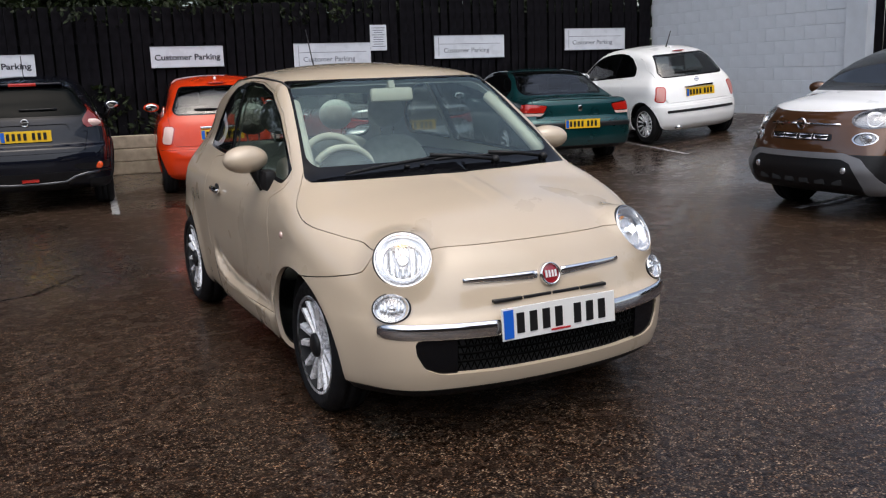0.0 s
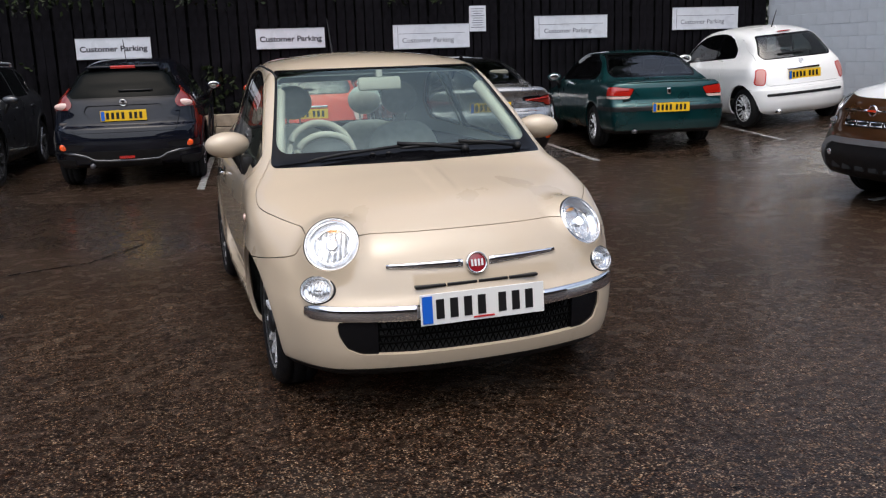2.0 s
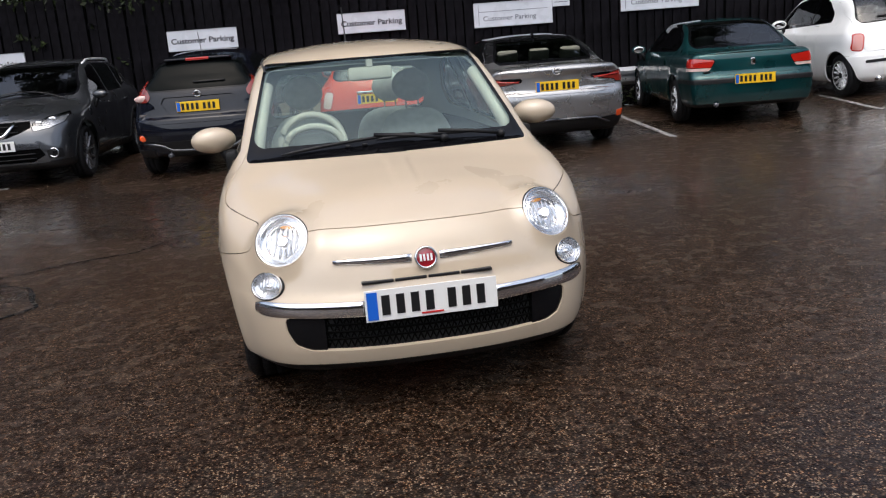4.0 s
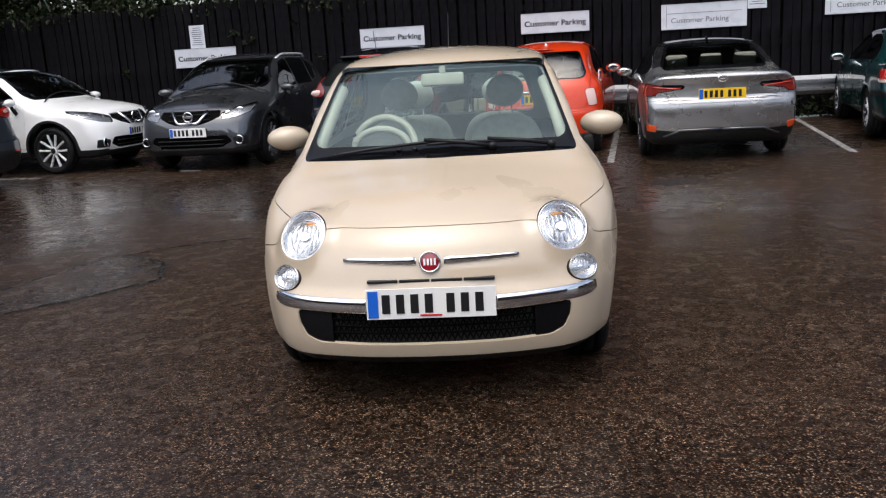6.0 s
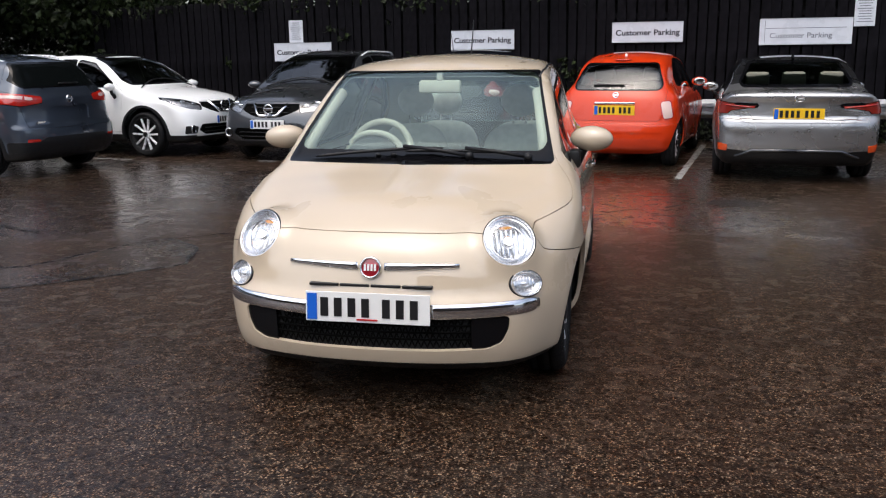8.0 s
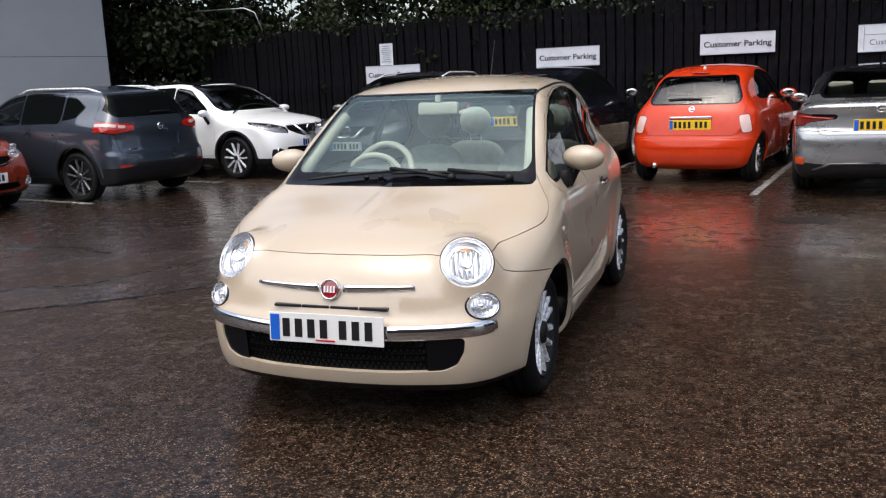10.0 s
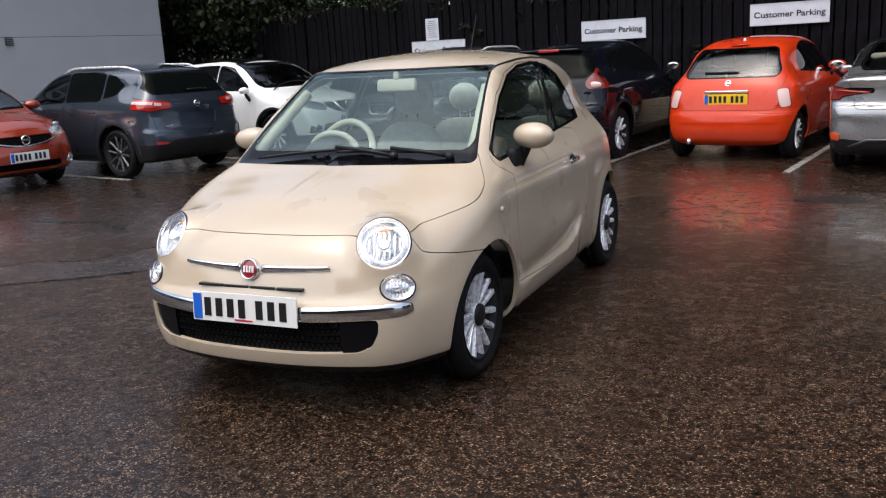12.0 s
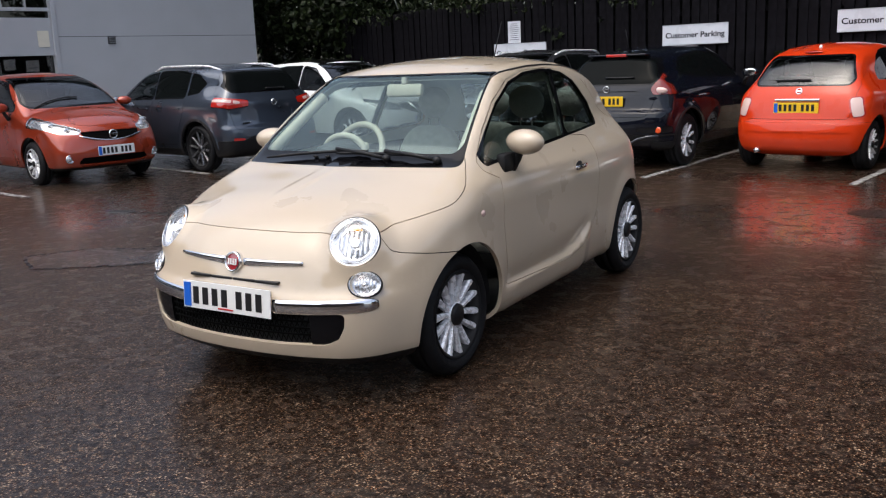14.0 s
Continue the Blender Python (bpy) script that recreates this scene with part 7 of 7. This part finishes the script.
def red_hatch():
    s = dict(L=4.1, W=1.695, H=1.53, R=0.30, rim=0.20, track=0.74, tyre=0.185, belt=0.98, zb=0.2, wheels=[(0.82, 0.35), (3.42, 0.35)], style="ten", flare=0.012,
             top=[(0.0, 0.68), (0.12, 0.80), (0.35, 0.90), (0.7, 0.985), (0.95, 1.03), (1.1, 1.09), (1.45, 1.30), (1.75, 1.43), (2.0, 1.495), (2.4, 1.525), (3.0, 1.50), (3.6, 1.43), (3.8, 1.36), (3.95, 1.15), (4.04, 0.95), (4.08, 0.8)],
             front=[(0.2, 0.12), (0.3, 0.03), (0.45, 0.0), (0.6, 0.02), (0.7, 0.05), (0.8, 0.12), (0.9, 0.22)],
             rear=[(0.2, 0.12), (0.35, 0.02), (0.5, 0.0), (0.65, 0.04), (1.0, 0.1)],
             width=[(0.2, 0.78), (0.4, 0.83), (0.6, 0.845), (0.8, 0.84), (0.93, 0.82), (1.02, 0.785), (1.2, 0.715), (1.35, 0.645), (1.45, 0.585), (1.54, 0.52)],
             plan=[(0, 0.86), (0.4, 0.94), (0.9, 0.985), (1.6, 1.0), (3.4, 1.0), (3.8, 0.97), (4.1, 0.92)], house=[(1.0, 1.0), (2.4, 1.0), (3.4, 0.96), (4.1, 0.9)],
             crown=[(0, 0.11), (0.9, 0.11), (2.0, 0.08), (3.5, 0.09), (4.1, 0.05)], bow=(0.22, 2.4, 0.16, 2.5), round=(0.11, 0.12, 0.08), mirror=(0.94, 1.4, 1.06))
    s["regions"] = [
        region("windscreen", "front", polygon(mir([(0.54, 1.43), (0.70, 1.06)]), 0.05), M_DGLASS, 2.1, frit=0.03, window=True),
        region("rear_window", "rear", polygon(mir([(0.52, 1.38), (0.62, 1.1)]), 0.05), M_BLKGLASS, 3.5, frit=0.02),
        region("side_window", "side", polygon([(1.3, 1.02), (1.85, 1.38), (2.3, 1.43), (3.2, 1.38), (3.5, 1.15), (2.4, 1.05)], 0.03), M_DGLASS, 0.45, frit=0.02, sides="each", window=True),
        region("headlamp", "front", polygon([(0.40, 0.74), (0.62, 0.83), (0.82, 0.98), (0.86, 0.90), (0.82, 0.78), (0.66, 0.70), (0.46, 0.685)], 0.01), M_LENS, 0.9, tray=True, frit=0.006, frit_mat=M_CHROME, off=0.004, sides="each", label="long clear headlamp"),
        region("grille", "front", polygon(mir([(0.43, 0.715), (0.40, 0.63), (0.26, 0.59)]), 0.01), M_PIT, 0.4, off=-0.015),
        region("lower_intake", "front", polygon(mir([(0.46, 0.375), (0.52, 0.30), (0.40, 0.275)]), 0.015), M_PIT, 0.4, off=-0.02),
        region("front_skirt", "front", lambda x, z: z - 0.245, M_BLACK, 0.7, off=0.0),
    ]
    s["panels"] = [dict(name="bonnet", proj="side", lim=-1, shape=lambda y, z: np.maximum((spline([0.0, 0.15, 0.5, 1.2], [0.775, 0.785, 0.92, 1.03])(y) - z), y - 1.1)),
                   dict(name="front_door", proj="side", lim=0.5, sides="each", shape=polygon([(1.25, 0.36), (1.22, 0.98), (1.85, 1.42), (2.3, 1.455), (2.3, 0.36)], 0.05))]
    s["seats"] = ([(2.0, (-0.36, 0.36), 0.62), (2.9, (-0.36, 0.36), 0.55)], 0.38, M_DASH)
    car, skin = build_car("hatchback", s, M_RED, pose(-5.5, 8.3, 0, 0, 0, 79) @ Matrix.Diagonal((1, 1, 1.02, 1)), "copper red five-door hatchback with chrome-edged grille", 0.04)
    f = skin.field
    front_plate(car, skin, s, 0.45)
    round_badge(car, front_y(f, 0, 0.655) - 0.01, 0.66, 0.065)
    V, F = tube([(x, front_y(f, abs(x), 0.59 + 0.3 * abs(x) ** 2) - 0.004, 0.587 + 0.37 * abs(x) ** 2) for x in np.linspace(-0.46, 0.46, 15)], 0.011, 6)
    put("grille_bar", mesh_of("grille_bar", V, F, M_CHROME), car)
    for sd in (1, -1):
        part("fog_lamp", ellipsoid(bmesh.new(), (sd * 0.62, front_y(f, 0.62, 0.37), 0.37), (0.045, 0.015, 0.04)), M_REFL, car, "", True)
        V, F = tube([(sd * 0.62 + 0.055 * math.cos(a), front_y(f, 0.62, 0.37) - 0.004, 0.37 + 0.05 * math.sin(a)) for a in np.linspace(0, 6.283, 20, endpoint=False)], 0.009, 6, closed=True)
        put("fog_ring", mesh_of("fog_ring", V, F, M_CHROME), car)
        for x, z in ((0.55, 0.745), (0.68, 0.81)):
            part("lamp_unit", ellipsoid(bmesh.new(), (sd * x, front_y(f, x, z) + 0.018, z), (0.055, 0.015, 0.035)), M_REFL, car, "", True)
    pts = [(x, 1.2 - 0.12 * (x / 0.6) ** 2, 0) for x in np.linspace(-0.6, 0.1, 8)]
    V, F = tube([(x, y, float(curve(s["top"])(y)) - 0.11 * (abs(x) / 0.8) ** 2.2 + 0.014) for x, y, _ in pts], 0.01, 6)
    put("wiper", mesh_of("wiper", V, F, M_BLACK), car)


red_hatch()


def bronze_mpv():
    s = dict(L=4.27, W=1.80, H=1.68, R=0.325, rim=0.22, track=0.77, tyre=0.215, belt=1.08, zb=0.24, wheels=[(0.86, 0.385), (3.47, 0.385)], style="five_twin", flare=0.015, rim_mat=M_DALLOY,
             top=[(0.0, 0.85), (0.1, 0.99), (0.25, 1.07), (0.55, 1.14), (0.8, 1.19), (0.95, 1.24), (1.3, 1.45), (1.6, 1.58), (1.9, 1.65), (2.4, 1.675), (3.2, 1.66), (3.8, 1.58), (4.0, 1.5), (4.15, 1.2), (4.22, 1.0)],
             front=[(0.22, 0.16), (0.35, 0.05), (0.5, 0.0), (0.65, 0.01), (0.8, 0.04), (0.95, 0.09), (1.05, 0.17)],
             rear=[(0.2, 0.12), (0.35, 0.02), (0.5, 0.0), (0.65, 0.04), (1.0, 0.1)],
             width=[(0.22, 0.84), (0.4, 0.885), (0.65, 0.90), (0.85, 0.90), (1.02, 0.88), (1.12, 0.845), (1.3, 0.775), (1.5, 0.69), (1.6, 0.635), (1.7, 0.56)],
             plan=[(0, 0.88), (0.4, 0.945), (0.9, 0.985), (1.6, 1.0), (3.4, 1.0), (3.9, 0.97), (4.27, 0.93)], house=[(1.0, 1.0), (2.4, 1.0), (3.4, 0.97), (4.2, 0.92)],
             crown=[(0, 0.10), (0.9, 0.10), (2.0, 0.08), (3.5, 0.09), (4.2, 0.05)], bow=(0.2, 2.4, 0.14, 2.5), round=(0.12, 0.13, 0.08), mirror=(1.0, 1.35, 1.2))
    skid_out = polygon(mir([(0.52, 0.63), (0.66, 0.585), (0.76, 0.47), (0.83, 0.32), (0.82, 0.26)]), 0.02)
    skid_in = polygon(mir([(0.50, 0.575), (0.58, 0.54), (0.65, 0.43), (0.68, 0.33), (0.66, 0.22)]), 0.02)
    s["regions"] = [
        region("windscreen", "front", polygon(mir([(0.60, 1.58), (0.74, 1.22)]), 0.05), M_DGLASS, 2.0, frit=0.04, window=True),
        region("side_window", "side", polygon([(1.0, 1.14), (1.6, 1.52), (2.2, 1.58), (3.4, 1.55), (3.8, 1.3), (2.4, 1.15)], 0.03), M_BLKGLASS, 0.5, frit=0.03, sides="each"),
        region("headlamp", "front", ellipse(0.66, 0.945, 0.15, 0.082), M_LENS, 0.9, tray=True, tray_mat=M_TRAY, frit=0.012, frit_mat=M_DALLOY, off=0.004, sides="each", label="oval clear headlamp"),
        region("lower_lamp", "front", ellipse(0.645, 0.765, 0.085, 0.05), M_LENS, 0.9, tray=True, tray_mat=M_TRAY, frit=0.008, frit_mat=M_CHROME, off=0.003, sides="each"),
        region("slot_grille", "front", polygon(mir([(0.36, 0.80), (0.38, 0.735)]), 0.01), M_BLACK, 0.4, off=-0.01),
        region("skid_panel", "front", lambda x, z: np.maximum(skid_out(x, z), -skid_in(x, z)), M_SKID, 0.75, off=0.016, rim=0.03, label="grey skid panel round the black bumper"),
        region("black_bumper", "front", lambda x, z: z - 0.62, M_BLACK, 0.62, off=0.004),
        region("side_cladding", "side", lambda y, z: np.minimum(z - 0.36, np.minimum(np.sqrt((y - 0.86) ** 2 + (z - 0.325) ** 2) - 0.43, np.sqrt((y - 3.47) ** 2 + (z - 0.325) ** 2) - 0.43)), M_BLACK, 0.62, off=0.008, rim=0.02, sides="each"),
    ]
    bl = spline([0.0, 0.12, 0.3, 0.6, 1.0], [0.985, 0.99, 1.02, 1.06, 1.12])
    s["panels"] = [dict(name="bonnet", mat=M_WHITE, label="white bonnet", proj="side", lim=-1, shape=lambda y, z: np.maximum(bl(y) - z, y - 0.98)),
                   dict(name="roof", mat=M_WHITE, proj="side", lim=-1, shape=lambda y, z: np.maximum(1.60 - z, 0 * y - 1))]
    s["seats"] = ([(1.9, (-0.38, 0.38), 0.65)], 0.5, M_DASH)
    car, skin = build_car("tall_hatchback", s, M_BROWN, pose(6.82, 5.92, 0.0, -1, 0, -93) @ Matrix.Diagonal((0.96, 0.96, 0.975, 1)), "bronze tall hatchback with white bonnet and black bumper", 0.036)
    f = skin.field
    round_badge(car, front_y(f, 0, 0.885) - 0.008, 0.885, 0.055)
    for sd in (1, -1):
        V, F = tube([(sd * x, front_y(f, x, 0.885) - 0.006, 0.885) for x in np.linspace(0.06, 0.42, 6)], 0.012, 6)
        put("chrome_bar", mesh_of("chrome_bar", V, F, M_CHROME), car)
        for x in (0.09, 0.26):
            pts = [(sd * (x - 0.07), 0.785), (sd * (x + 0.07), 0.785), (sd * (x + 0.07), 0.75), (sd * (x - 0.07), 0.75)]
            V, F = tube([(a, front_y(f, abs(a), c) - 0.004, c) for a, c in pts], 0.008, 6, closed=True)
            put("grille_frame", mesh_of("grille_frame", V, F, M_CHROME), car)
        y = front_y(f, 0.66, 0.945)
        n = skin.normals(np.array([[0.66, y, 0.945]]))[0]
        ax = Vector((sd * n[0], n[1], n[2]))
        lamp_bowl(car, "lamp_bowl", Vector((sd * 0.66, y, 0.945)) - ax * 0.02, ax, 0.085, 0.06, "oval headlamp bowl", False, lit=False)
        part("lamp_unit", ellipsoid(bmesh.new(), (sd * 0.645, front_y(f, 0.645, 0.765) + 0.014, 0.765), (0.07, 0.02, 0.04)), M_REFL, car, "", True)
        part("fog_lamp", ellipsoid(bmesh.new(), (sd * 0.53, front_y(f, 0.53, 0.475) - 0.004, 0.475), (0.032, 0.012, 0.032)), M_REFL, car, "", True)
    for x in np.linspace(-0.45, 0.45, 6):
        part("bumper_tooth", box(bmesh.new(), -0.055, 0.055, -0.012, 0.02, -0.03, 0.03, 0.008), M_LINING, car, "", True, pose(x, front_y(f, abs(x), 0.36), 0.36))


bronze_mpv()
